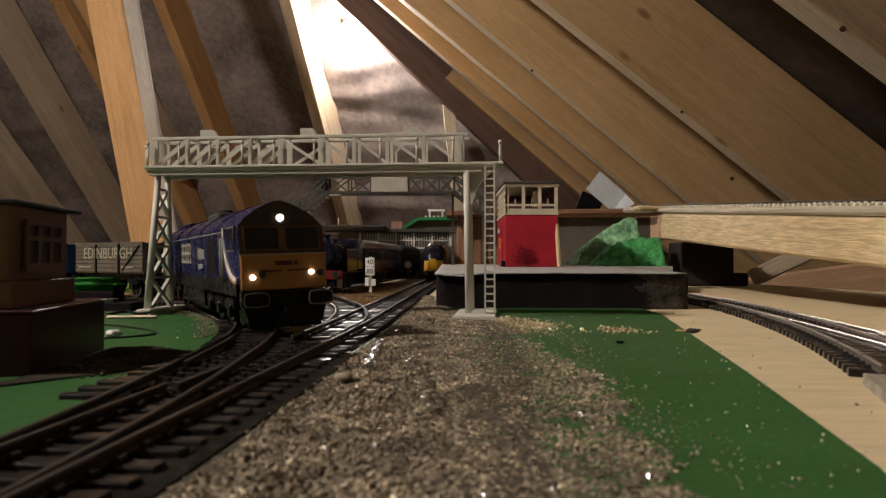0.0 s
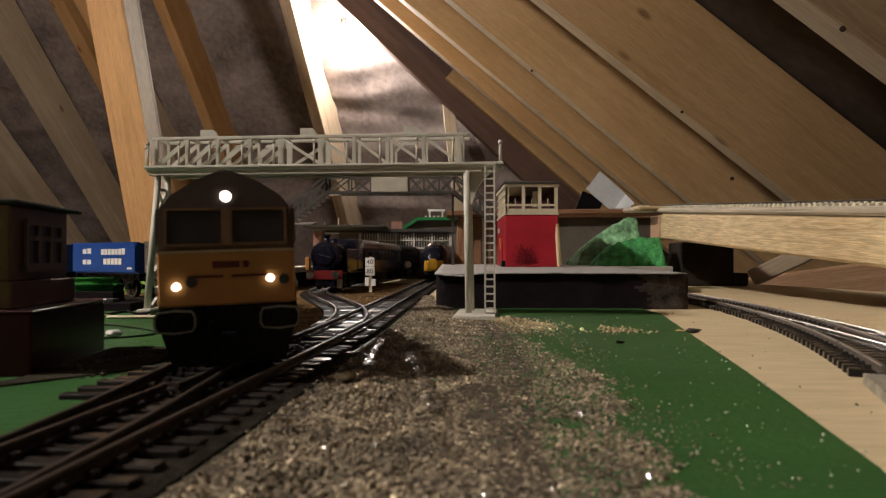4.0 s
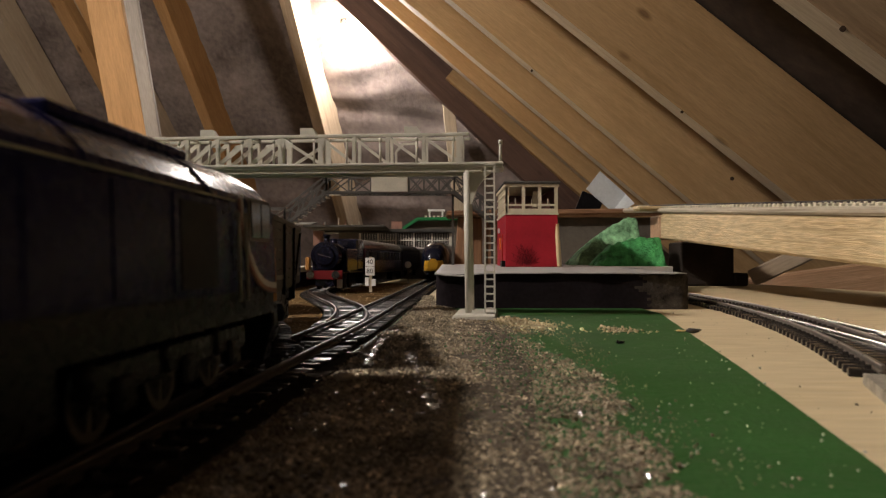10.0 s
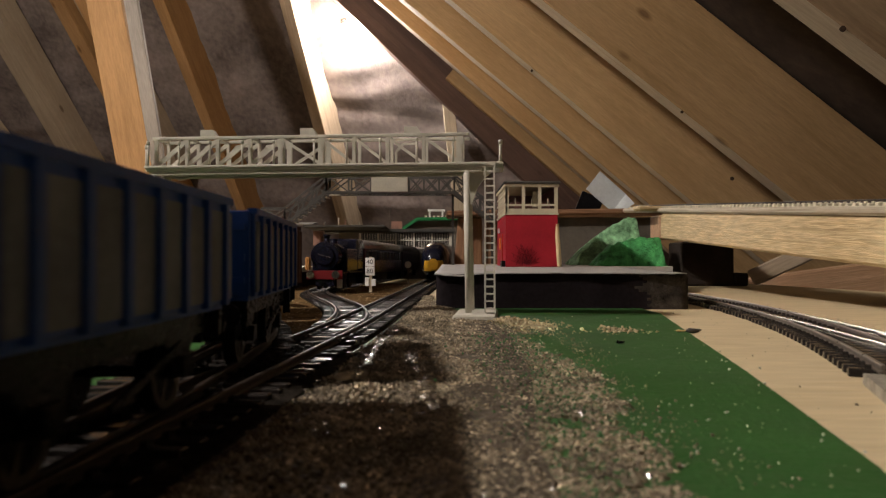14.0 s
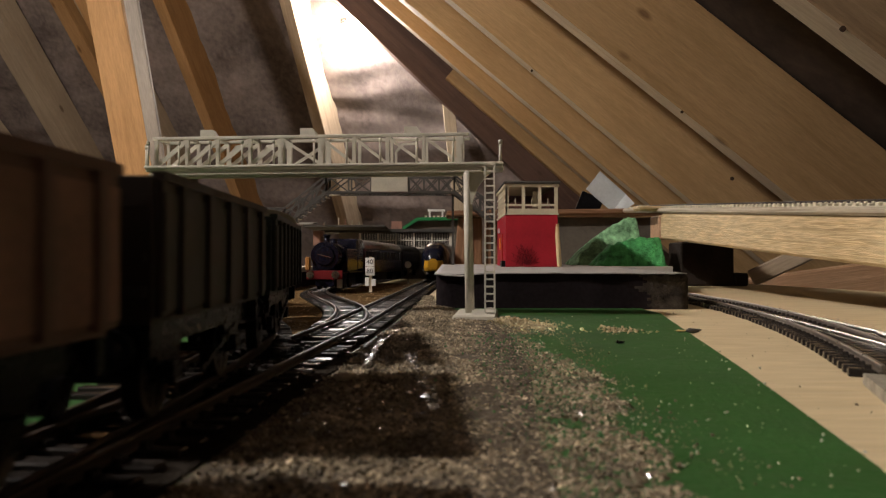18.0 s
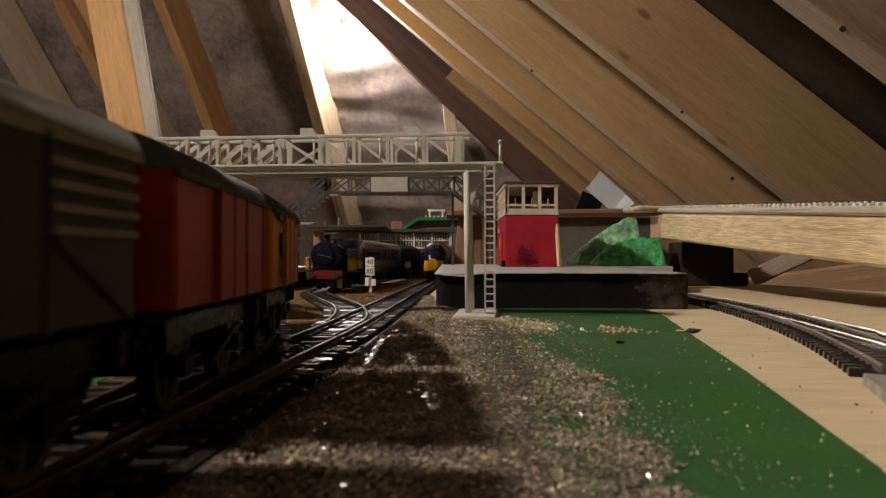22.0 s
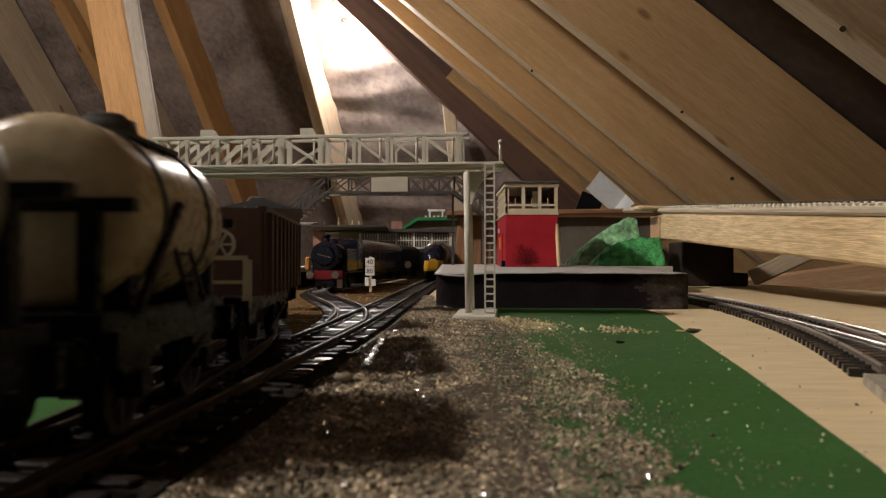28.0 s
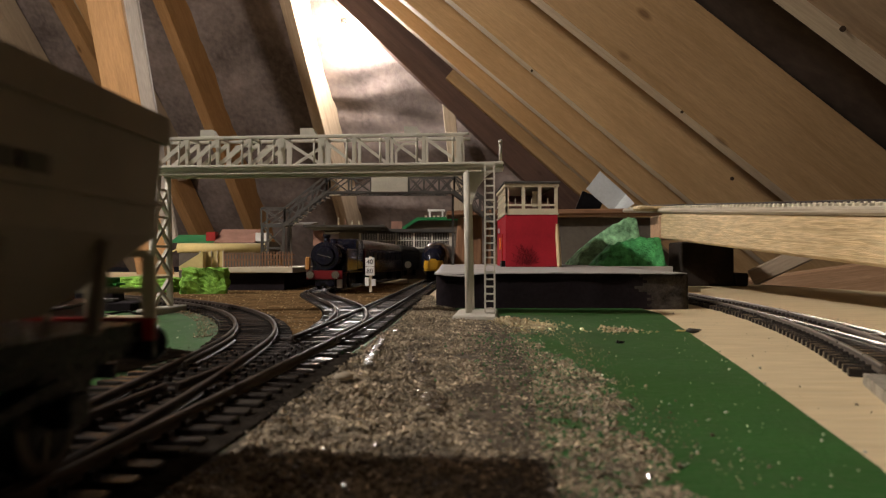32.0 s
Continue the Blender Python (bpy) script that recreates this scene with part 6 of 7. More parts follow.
def van(name, length, mat, label, roof, louvres=False, flat=False, door=None):
    v = vehicle(name, label, "goods van", "goods vans")
    hl, z0, z1, crown = length / 2, 0.0190, 0.0430 if not flat else 0.0455, 0.0500 if not flat else 0.0482
    running_gear(v, length, length * 0.56)
    part("body", box(-hl, hl, -HALF, HALF, z0, z1, 0.0004), mat, v)
    prof = [(HALF * 1.03 * math.cos(math.pi * i / 14), z1 - 0.0004 + (crown - z1) * math.sin(math.pi * i / 14) ** 0.9) for i in range(15)]
    part("roof", prism(prof, -hl - 0.0008, hl + 0.0008, True), roof, v)
    for e in (-1, 1):
        part("end_panel", prism([(HALF * 0.985 * math.cos(math.pi * i / 14), z1 - 0.0006 + (crown - z1 - 0.0014) * math.sin(math.pi * i / 14)) for i in range(15)], min(e * hl, e * (hl - 0.001)) + 0.0002 * e, max(e * hl, e * (hl - 0.001)) + 0.0002 * e), mat, v)
        for y in (-0.0085, 0.0085):
            part("end_post", box(min(e * hl, e * (hl + 0.0012)), max(e * hl, e * (hl + 0.0012)), y - 0.0009, y + 0.0009, z0, z1), mat, v)
    for s in (-1, 1):
        dm = door or mat
        part("door", box(-length * 0.15, length * 0.15, s * (HALF + 0.0006) - 0.0006, s * (HALF + 0.0006) + 0.0006, z0 + 0.0006, z1 - 0.002), dm, v)
        for x in (-length * 0.16, 0.0, length * 0.16):
            part("door_post", box(x - 0.0003, x + 0.0003, s * (HALF + 0.0012) - 0.0003, s * (HALF + 0.0012) + 0.0003, z0, z1 - 0.001), mat, v)
        part("eaves_strip", box(-hl, hl, s * (HALF + 0.0006) - 0.0005, s * (HALF + 0.0006) + 0.0005, z1 - 0.0018, z1 - 0.0004), roof, v)
        if louvres:
            for k in range(4):
                for a, b in ((-0.95, -0.36), (0.36, 0.95)):
                    part("louvre", box(hl * a, hl * b, s * (HALF + 0.0005) - 0.0008, s * (HALF + 0.0005) + 0.0008, z1 - 0.0048 - 0.0026 * k, z1 - 0.0038 - 0.0026 * k), ROOFGREY, v)
            for a, b in ((-0.93, -0.40), (0.40, 0.93)):
                bm = bmesh.new()
                add_bar(bm, (hl * a, s * (HALF + 0.0004), z0 + 0.001), (hl * b, s * (HALF + 0.0004), z0 + 0.011), 0.0008, 0.0012)
                part("side_brace", bm, mat, v)
        else:
            for a in (-0.97, 0.97):
                part("side_post", box(hl * a - 0.0004, hl * a + 0.0004, s * (HALF + 0.0001) - 0.0002, s * (HALF + 0.0001) + 0.0002, z0, z1 - 0.001), mat, v)
    return v


def low_wagon(length):
    """A low-sided tray wagon, empty."""
    v = vehicle("low_wagon", "empty low-sided dull red wagon with worn shiny edges", "open wagon", "open wagons")
    hl = length / 2
    running_gear(v, length, length * 0.55)
    part("floor", box(-hl, hl, -0.0148, 0.0148, 0.0166, 0.0178), BUFFER_RED, v)
    for s in (-1, 1):
        part("side_wall", box(-hl, hl, s * 0.0154 - 0.0007, s * 0.0154 + 0.0007, 0.0166, 0.0216, 0.0002), BUFFER_RED, v)
        part("side_rim", box(-hl, hl, s * 0.0155 - 0.0011, s * 0.0155 + 0.0011, 0.0216, 0.0223, 0.0002), BUFFER_RED, v)
    for e in (-1, 1):
        part("end_wall", box(e * (hl - 0.0008) - 0.0007, e * (hl - 0.0008) + 0.0007, -0.0146, 0.0146, 0.0166, 0.0219, 0.0002), BUFFER_RED, v)
    return v


def tank_wagon(name, length, mat, label, r, zc, bar_half, dark_bands):
    v = vehicle(name, label, "tank wagon", "tank wagons")
    hl = length / 2
    running_gear(v, length, length * 0.55)
    part("underframe", box(-hl, hl, -0.0128, 0.0128, 0.0172, 0.0198), BLACKPL, v)
    tl = hl - 0.0085
    bm = bmesh.new()
    # turned shell: nearly flat dished ends with a rounded rim
    prof = [(-tl - 0.0024, 0.0), (-tl - 0.00235, r * 0.5), (-tl - 0.0022, r * 0.84), (-tl - 0.0014, r * 0.93), (-tl - 0.0004, r * 0.98), (-tl + 0.001, r)]
    prof += [(-x, q) for x, q in reversed(prof)]
    n, rings = 44, []
    for x, q in prof:
        rings.append([bm.verts.new((x, 0, zc))] if q == 0 else [bm.verts.new((x, q * math.sin(6.2832 * i / n), zc + q * math.cos(6.2832 * i / n))) for i in range(n)])
    for g, h in zip(rings, rings[1:]):
        for i in range(n):
            j = (i + 1) % n
            bm.faces.new([g[0], h[j], h[i]] if len(g) == 1 else [g[i], g[j], h[0]] if len(h) == 1 else [g[i], g[j], h[j], h[i]])
    bmesh.ops.recalc_face_normals(bm, faces=bm.faces)
    part("tank", bm, mat, v, smooth=True)
    for x in (-tl * 0.7, tl * 0.7):
        part("cradle", box(x - 0.002, x + 0.002, -r * 0.75, r * 0.75, 0.0196, zc - r * 0.55), BLACKPL, v)
    bm = bmesh.new()
    add_rod(bm, (0, 0, zc + r - 0.001), (0, 0, zc + r + 0.0026), 0.0056, 0.0050, n=18)
    add_rod(bm, (0, 0, zc + r + 0.0026), (0, 0, zc + r + 0.0038), 0.0038, 0.003, n=18)
    part("manhole", bm, DARKGREY, v)
    for y in (-0.0042, 0.0042):
        part("walkway", box(-0.012, 0.012, y * 1.8 - 0.0012, y * 1.8 + 0.0012, zc + r - 0.0020, zc + r - 0.0012), DARKGREY, v)
    for e in (-1, 1):
        x = e * (tl + 0.0052)
        f = part("end_frame", box(x - 0.0012, x + 0.0012, -bar_half, bar_half, zc - 0.0006, zc + 0.0014), BLACKPL, v)
        for y in (-0.0095, 0.0095):
            part("stanchion", box(x - 0.0012, x + 0.0012, y - 0.0014, y + 0.0014, 0.0195, zc - 0.0006), BLACKPL, f)
    if dark_bands:
        for x in (-tl * 0.55, tl * 0.55):
            bm = bmesh.new()
            add_rod(bm, (x - 0.0008, 0, zc), (x + 0.0008, 0, zc), r + 0.0004, n=32)
            part("strap", bm, DARKGREY, v)
        for s in (-1, 1):
            for x in (-0.004, 0.004):
                bm = bmesh.new()
                add_bar(bm, (x, s * (r + 0.0016), 0.0195), (x, s * (r * 0.55), zc + r * 0.92), 0.0007)
                part("ladder_stile", bm, BLACKPL, v)
            for k in range(7):
                a = k / 6.5
                bm = bmesh.new()
                p = Vector((0, s * (r + 0.0016), 0.0195)).lerp(Vector((0, s * r * 0.55, zc + r * 0.92)), a)
                add_bar(bm, p + Vector((-0.004, 0, 0)), p + Vector((0.004, 0, 0)), 0.0006)
                part("ladder_rung", bm, BLACKPL, v)
            bm = bmesh.new()
            add_bar(bm, (tl * 0.9, s * 0.0135, 0.0195), (tl * 0.35, s * (r + 0.0008), zc + 0.002), 0.0012)
            part("tank_stay", bm, BLACKPL, v)
    return v


def railing(v, x, w, z0, z1, mat):
    r = part("end_railing", box(x - 0.0005, x + 0.0005, -w, w, z1 - 0.0011, z1), mat, v)
    part("mid_rail", box(x - 0.0005, x + 0.0005, -w, w, (z0 + z1) / 2 - 0.0004, (z0 + z1) / 2 + 0.0004), mat, r)
    for y in (-w, -w * 0.35, w * 0.35, w):
        part("upright", box(x - 0.0006, x + 0.0006, y - 0.0010, y + 0.0010, z0, z1 - 0.001), mat, r)
    return r


def brake_wheel(v, x, y, z, r):
    bm = bmesh.new()
    n = 20
    for i in range(n):
        a, b = 2 * math.pi * i / n, 2 * math.pi * (i + 1) / n
        add_bar(bm, (x, y + r * math.cos(a), z + r * math.sin(a)), (x, y + r * math.cos(b), z + r * math.sin(b)), 0.0008)
    for k in range(6):
        a = 2 * math.pi * k / 6
        add_bar(bm, (x, y, z), (x, y + r * math.cos(a), z + r * math.sin(a)), 0.0006)
    part("brake_wheel", bm, GREYPL, v)


def coal_hopper(length):
    v = vehicle("bogie_hopper", "brown ribbed hopper wagon with cream end railings and a brake wheel", "hopper wagon")
    hl, z0, z1 = length / 2, 0.0180, 0.0410
    running_gear(v, length, length * 0.6)
    part("underframe", box(-hl, hl, -0.0130, 0.0130, 0.0150, 0.0182), BLACKPL, v)
    b = hl - 0.013
    for s in (-1, 1):
        part("side", box(-b, b, s * HALF - 0.0006, s * HALF + 0.0006, z0, z1), BAUXITE, v)
        part("top_rail", box(-b - 0.0004, b + 0.0004, s * HALF - 0.0012, s * HALF + 0.0012, z1 - 0.0008, z1 + 0.0006), BAUXITE, v)
        for i in range(9):
            x = -b + 2 * b * (i + 0.5) / 9
            part("rib", box(x - 0.0010, x + 0.0010, s * (HALF + 0.0013) - 0.0009, s * (HALF + 0.0013) + 0.0009, z0, z1 - 0.0008), BAUXITE, v)
    for e in (-1, 1):
        part("end", box(e * b - 0.0007, e * b + 0.0007, -HALF, HALF, z0, z1), BAUXITE, v)
        railing(v, e * (hl - 0.0008), 0.0145, 0.0155, 0.0285, CREAM)
        for y in (-0.007, 0.006):
            brake_wheel(v, e * (b + 0.003), y, 0.0315, 0.0036)
    for x in (-b * 0.45, b * 0.45):
        part("hopper_chute", prism([(-0.013, 0.0178), (-0.006, 0.006), (0.006, 0.006), (0.013, 0.0178)], x - 0.013, x + 0.013), BAUXITE, v)
    part("floor", box(-b, b, -HALF, HALF, 0.0300, 0.0315), BLACKPL, v)
    return v


def grain_hopper(length):
    v = vehicle("grain_hopper", "grey covered grain hopper with sloping ends and a pale blue roof", "hopper wagon")
    hl = length / 2
    running_gear(v, length, length * 0.6)
    part("underframe", box(-hl, hl, -0.0135, 0.0135, 0.0150, 0.0180), BLACKPL, v)
    bm = bmesh.new()
    rows = ((0.0310, hl - 0.004, HALF + 0.0002), (0.0455, hl - 0.004, HALF + 0.0010), (0.0205, hl - 0.026, 0.0120))
    rings = []
    for z, x, y in (rows[2], rows[0], rows[1]):
        rings.append([bm.verts.new((sx * x, sy * y, z)) for sx, sy in ((-1, -1), (1, -1), (1, 1), (-1, 1))])
    for a, b in zip(rings, rings[1:]):
        for i in range(4):
            bm.faces.new((a[i], a[(i + 1) % 4], b[(i + 1) % 4], b[i]))
    bm.faces.new(rings[0][::-1])
    bm.faces.new(rings[-1])
    bmesh.ops.recalc_face_normals(bm, faces=bm.faces)
    part("body", bm, HOPPERGREY, v)
    part("top_band", box(-hl + 0.0025, hl - 0.0025, -HALF - 0.0017, HALF + 0.0017, 0.0450, 0.0492), HOPPERGREY, v)
    part("roof", prism([(HALF + 0.0010, 0.0488), (HALF * 0.5, 0.0512), (0, 0.0536), (-HALF * 0.5, 0.0512), (-HALF - 0.0010, 0.0488)], -hl + 0.003, hl - 0.003), SKYBLUE, v, "pale blue ridged roof")
    part("roof_hatch", box(-hl + 0.012, hl - 0.012, -0.0035, 0.0035, 0.0525, 0.0548, 0.0006), HOPPERGREY, v)
    part("side_band", box(-hl + 0.004, hl - 0.004, -HALF - 0.0012, HALF + 0.0012, 0.0355, 0.0362), HOPPERGREY, v)
    for s in (-1, 1):
        for a in (-0.62, -0.2, 0.2, 0.62):
            bm = bmesh.new()
            add_bar(bm, (hl * a, s * 0.0148, 0.0178), (hl * a, s * (HALF + 0.0004), 0.0300), 0.0012, 0.0016)
            part("side_stay", bm, HOPPERGREY, v)
        bars(v, s * (HALF + 0.0013), 0.0370, -hl * 0.35, hl * 0.25, 0.0022, DARKGREY, 5, seed=9)
        bars(v, s * (HALF + 0.0013), 0.0350, hl * 0.45, hl * 0.7, 0.0014, DARKGREY, 3, seed=10)
    for e in (-1, 1):
        railing(v, e * (hl - 0.0008), 0.0140, 0.0165, 0.0290, CREAM)
        part("end_plate", box(min(e * (hl - 0.004), e * (hl - 0.0052)), max(e * (hl - 0.004), e * (hl - 0.0052)), 0.002, 0.010, 0.0300, 0.0395), GREYPL, v)
        bm = bmesh.new()
        for y in (-0.006, -0.001):
            add_bar(bm, (e * (hl - 0.003), y, 0.018), (e * (hl - 0.003), y, 0.0500), 0.0007)
        for k in range(9):
            add_bar(bm, (e * (hl - 0.003), -0.006, 0.021 + 0.003 * k), (e * (hl - 0.003), -0.001, 0.021 + 0.003 * k), 0.0005)
        part("end_ladder", bm, GREYPL, v)
        part("end_beam", box(min(e * hl, e * (hl - 0.002)), max(e * hl, e * (hl - 0.002)), -0.0150, 0.0150, 0.0150, 0.0185), CRIMSON, v)
    return v


CABDARK = material("dark_cab_front", (0.048, 0.032, 0.024), 0.5, vary=0.2, scale=80)
SURROUND = material("brown_window_surround", (0.075, 0.044, 0.024), 0.5, vary=0.2, scale=80)
MARKRED = material("dark_red_lettering", (0.10, 0.022, 0.016), 0.5, vary=0.2, scale=200)
FRAMEBROWN = material("brown_window_frame", (0.13, 0.07, 0.03), 0.5, vary=0.2, scale=80)
FADEDMARK = material("faded_brown_marking", (0.20, 0.155, 0.095), 0.6, vary=0.25, scale=200)
PALEMARK = material("dull_pale_lettering", (0.33, 0.29, 0.22), 0.6, vary=0.2, scale=300)


def diesel(length=0.276):
    v = vehicle("diesel_locomotive", "dark blue model diesel locomotive with a yellow front and lit headlights", "diesel locomotive")
    hl, w = length / 2, 0.0172
    prof = [(w, 0.0200), (w, 0.0385), (w * 0.96, 0.0412), (w * 0.80, 0.0444), (w * 0.45, 0.0482), (w * 0.12, 0.0505), (0, 0.0508)]
    prof = prof + [(-y, z) for y, z in prof[-2::-1]]
    part("body", prism(prof, -hl + 0.034, hl - 0.034, False), NAVY, v)
    for e in (-1, 1):
        # cab: lower half upright, upper half raked back
        bm = bmesh.new()
        lo = [(w, 0.0185), (w, 0.0300), (w, 0.0385), (w * 0.96, 0.0412), (w * 0.80, 0.0444), (w * 0.45, 0.0482), (w * 0.12, 0.0505), (0, 0.0508)]
        lo = lo + [(-y, z) for y, z in lo[-2::-1]]
        a, b = [], []
        for y, z in lo:
            rake = 0.0 if z < 0.0301 else (z - 0.030) * 0.28
            a.append(bm.verts.new((e * (hl - 0.034), y, z)))
            b.append(bm.verts.new((e * (hl - 0.0012 - rake), y * (0.965 if z < 0.043 else 0.97), z)))
        k = len(lo)
        for i in range(k):
            bm.faces.new((a[i], a[(i + 1) % k], b[(i + 1) % k], b[i]))
        bm.faces.new(b).material_index = 1
        bm.faces.new(a[::-1])
        bmesh.ops.recalc_face_normals(bm, faces=bm.faces)
        cab = part("cab", bm, [NAVY, CABDARK], v)
        wf = w * 0.965
        def rk(z):
            return hl - 0.0012 - max(0.0, z - 0.030) * 0.28
        fp = part("front_panel", box(min(e * (hl - 0.0013), e * hl), max(e * (hl - 0.0013), e * hl), -wf, wf, 0.0162, 0.0298, 0.0005), YELLOW, v, "yellow lower front panel")
        part("waist_strip", box(min(e * (hl - 0.0013), e * (hl + 0.0004)), max(e * (hl - 0.0013), e * (hl + 0.0004)), -wf, wf, 0.0294, 0.0301), TANKCREAM, v)
        # black window surround and panes on the raked part
        def raked(y0, y1, z0, z1, out, mat, name, parent):
            bm = bmesh.new()
            q = [(y0, z0), (y1, z0), (y1, z1), (y0, z1)]
            f = [bm.verts.new((e * (rk(z) + out), y, z)) for y, z in q]
            g = [bm.verts.new((e * (rk(z) - 0.001), y, z)) for y, z in q]
            bm.faces.new(f)
            bm.faces.new(g[::-1])
            for i in range(4):
                bm.faces.new((f[i], f[(i + 1) % 4], g[(i + 1) % 4], g[i]))
            bmesh.ops.recalc_face_normals(bm, faces=bm.faces)
            return part(name, bm, mat, parent)
        sur = raked(-wf * 0.99, wf * 0.99, 0.0303, 0.0408, 0.0004, SURROUND, "window_surround", v)
        raked(-wf * 0.84, -0.0016, 0.0320, 0.0398, 0.0008, GLASS, "windscreen", sur)
        raked(0.0016, wf * 0.84, 0.0320, 0.0398, 0.0008, GLASS, "windscreen", sur)
        for y0, y1, z0, z1 in ((-wf * 0.90, wf * 0.90, 0.0402, 0.0408), (-wf * 0.90, wf * 0.90, 0.0312, 0.0317), (-wf * 0.90, -wf * 0.86, 0.0317, 0.0402), (wf * 0.86, wf * 0.90, 0.0317, 0.0402), (-0.0013, 0.0013, 0.0317, 0.0402)):
            raked(y0, y1, z0, z1, 0.0011, FRAMEBROWN, "window_frame", sur)
        lit = LAMP_ON if e > 0 else DARKGREY
        bm = bmesh.new()
        add_rod(bm, (e * (rk(0.0438) - 0.002), 0, 0.0438), (e * (rk(0.0438) + 0.0008), 0, 0.0438), 0.0014, n=16)
        part("top_headlight", bm, lit, v, "lit round headlight" if e > 0 else "")
        for y, z, on in ((0.0122, 0.0212, 1), (0.0086, 0.0222, 0), (-0.0104, 0.0226, 1), (-0.0138, 0.0222, 0)):
            bm = bmesh.new()
            add_rod(bm, (e * (hl - 0.001), -e * y, z), (e * (hl + 0.0008), -e * y, z), 0.0010 if on else 0.0013, n=14)
            part("headlight", bm, lit if on else DARKGREY, v, "lit round headlight" if on and e > 0 else "")
        # unreadable lettering on the front
        for y0, y1 in ((-0.0035, 0.0030), (0.0038, 0.0052)):
            part("marking", box(min(e * (hl - 0.0005), e * (hl + 0.0003)), max(e * (hl - 0.0005), e * (hl + 0.0003)), y0, y1, 0.0255, 0.0272), MARKRED, v)
        for y0, y1 in ((-0.0095, -0.0010), (0.0010, 0.0095)):
            part("front_handrail", box(min(e * (hl - 0.0005), e * (hl + 0.0007)), max(e * (hl - 0.0005), e * (hl + 0.0007)), y0, y1, 0.0232, 0.0238), MARKRED, v)
        part("buffer_beam", box(min(e * (hl - 0.004), e * hl), max(e * (hl - 0.004), e * hl), -0.0165, 0.0165, 0.0100, 0.0161, 0.0004), BLACKPL, v)
        for s in (-1, 1):
            bm = bmesh.new()
            add_rod(bm, (e * hl, s * 0.0122, 0.0130), (e * (hl + 0.005), s * 0.0122, 0.0130), 0.0017, n=10)
            q = [(0.0046, 0.0010), (0.0040, 0.0023), (0.0, 0.0027), (-0.0040, 0.0023), (-0.0046, 0.0010), (-0.0046, -0.0010), (-0.0040, -0.0023), (0.0, -0.0027), (0.0040, -0.0023), (0.0046, -0.0010)]
            add_prism(bm, [(s * 0.0122 + y, 0.0130 + z) for y, z in q], e * (hl + 0.005), e * (hl + 0.0062))
            bf = part("buffer", bm, BLACKPL, v)
            bm = bmesh.new()
            for i in range(len(q)):
                a, b = q[i], q[(i + 1) % len(q)]
                add_bar(bm, (e * (hl + 0.0063), s * 0.0122 + a[0], 0.0130 + a[1]), (e * (hl + 0.0063), s * 0.0122 + b[0], 0.0130 + b[1]), 0.00045)
            part("rim", bm, TANKGREY, bf, "worn bright rim")
        bm = bmesh.new()
        add_prism(bm, [(-0.0160, 0.0102), (0.0160, 0.0102), (0.0135, 0.0018), (-0.0135, 0.0018)], min(e * (hl - 0.004), e * (hl + 0.0012)), max(e * (hl - 0.004), e * (hl + 0.0012)))
        part("snow_plough", bm, BLACKPL, v)
        part("hose", box(e * (hl + 0.002) - 0.001, e * (hl + 0.002) + 0.001, -0.0048, -0.0036, 0.0035, 0.0125), BLACKPL, v)
        part("coupling", box(min(e * hl, e * (hl + 0.0070)), max(e * hl, e * (hl + 0.0070)), -0.0016, 0.0016, 0.0075, 0.0098), BLACKPL, v)
        # cab sides: window, door lines, swoosh
        for s in (-1, 1):
            y = s * w
            cs = part("cab_window", box(min(e * (hl - 0.024), e * (hl - 0.008)), max(e * (hl - 0.024), e * (hl - 0.008)), y * 0.985 - 0.0004, y * 0.985 + 0.0004, 0.0312, 0.0410), HOPPERGREY, v)
            for x0, x1 in ((0.0232, 0.0166), (0.0155, 0.0088)):
                part("pane", box(min(e * (hl - x0), e * (hl - x1)), max(e * (hl - x0), e * (hl - x1)), y * 0.985 + s * 0.0002, y * 0.985 + s * 0.0007, 0.0320, 0.0402), GLASS, cs)
            for x in (0.029, 0.034):
                bm = bmesh.new()
                add_rod(bm, (e * (hl - x), y + s * 0.0008, 0.0180), (e * (hl - x), y + s * 0.0008, 0.0370), 0.0004, n=6)
                part("handrail", bm, OLDWHITE, v)
            # swoosh: a curved stripe
            bm = bmesh.new()
            pts = [(0.0300 - 0.026 * (t / 8) ** 1.6, 0.0410 - 0.0205 * (1 - (1 - t / 8) ** 2.2)) for t in range(9)]
            for (xa, za), (xb, zb) in zip(pts, pts[1:]):
                add_bar(bm, (e * (hl - xa), y * 0.992 + s * 0.0003, za), (e * (hl - xb), y * 0.985 + s * 0.0003, zb), 0.0006, 0.0014)
            part("livery_stripe", bm, WHITE, v, "curved white and pink stripe")
            bm = bmesh.new()
            for (xa, za), (xb, zb) in zip(pts, pts[1:]):
                add_bar(bm, (e * (hl - xa - 0.0012), y * 0.993 + s * 0.0003, za - 0.001), (e * (hl - xb - 0.0004), y * 0.986 + s * 0.0003, zb - 0.0013), 0.0006, 0.0010)
            part("livery_stripe", bm, PINKISH, v)
        # bogie with three axles
        bx = e * (hl - 0.056)
        bg = part("bogie", box(bx - 0.030, bx + 0.030, -0.0060, 0.0060, 0.0060, 0.0150), BLACKPL, v)
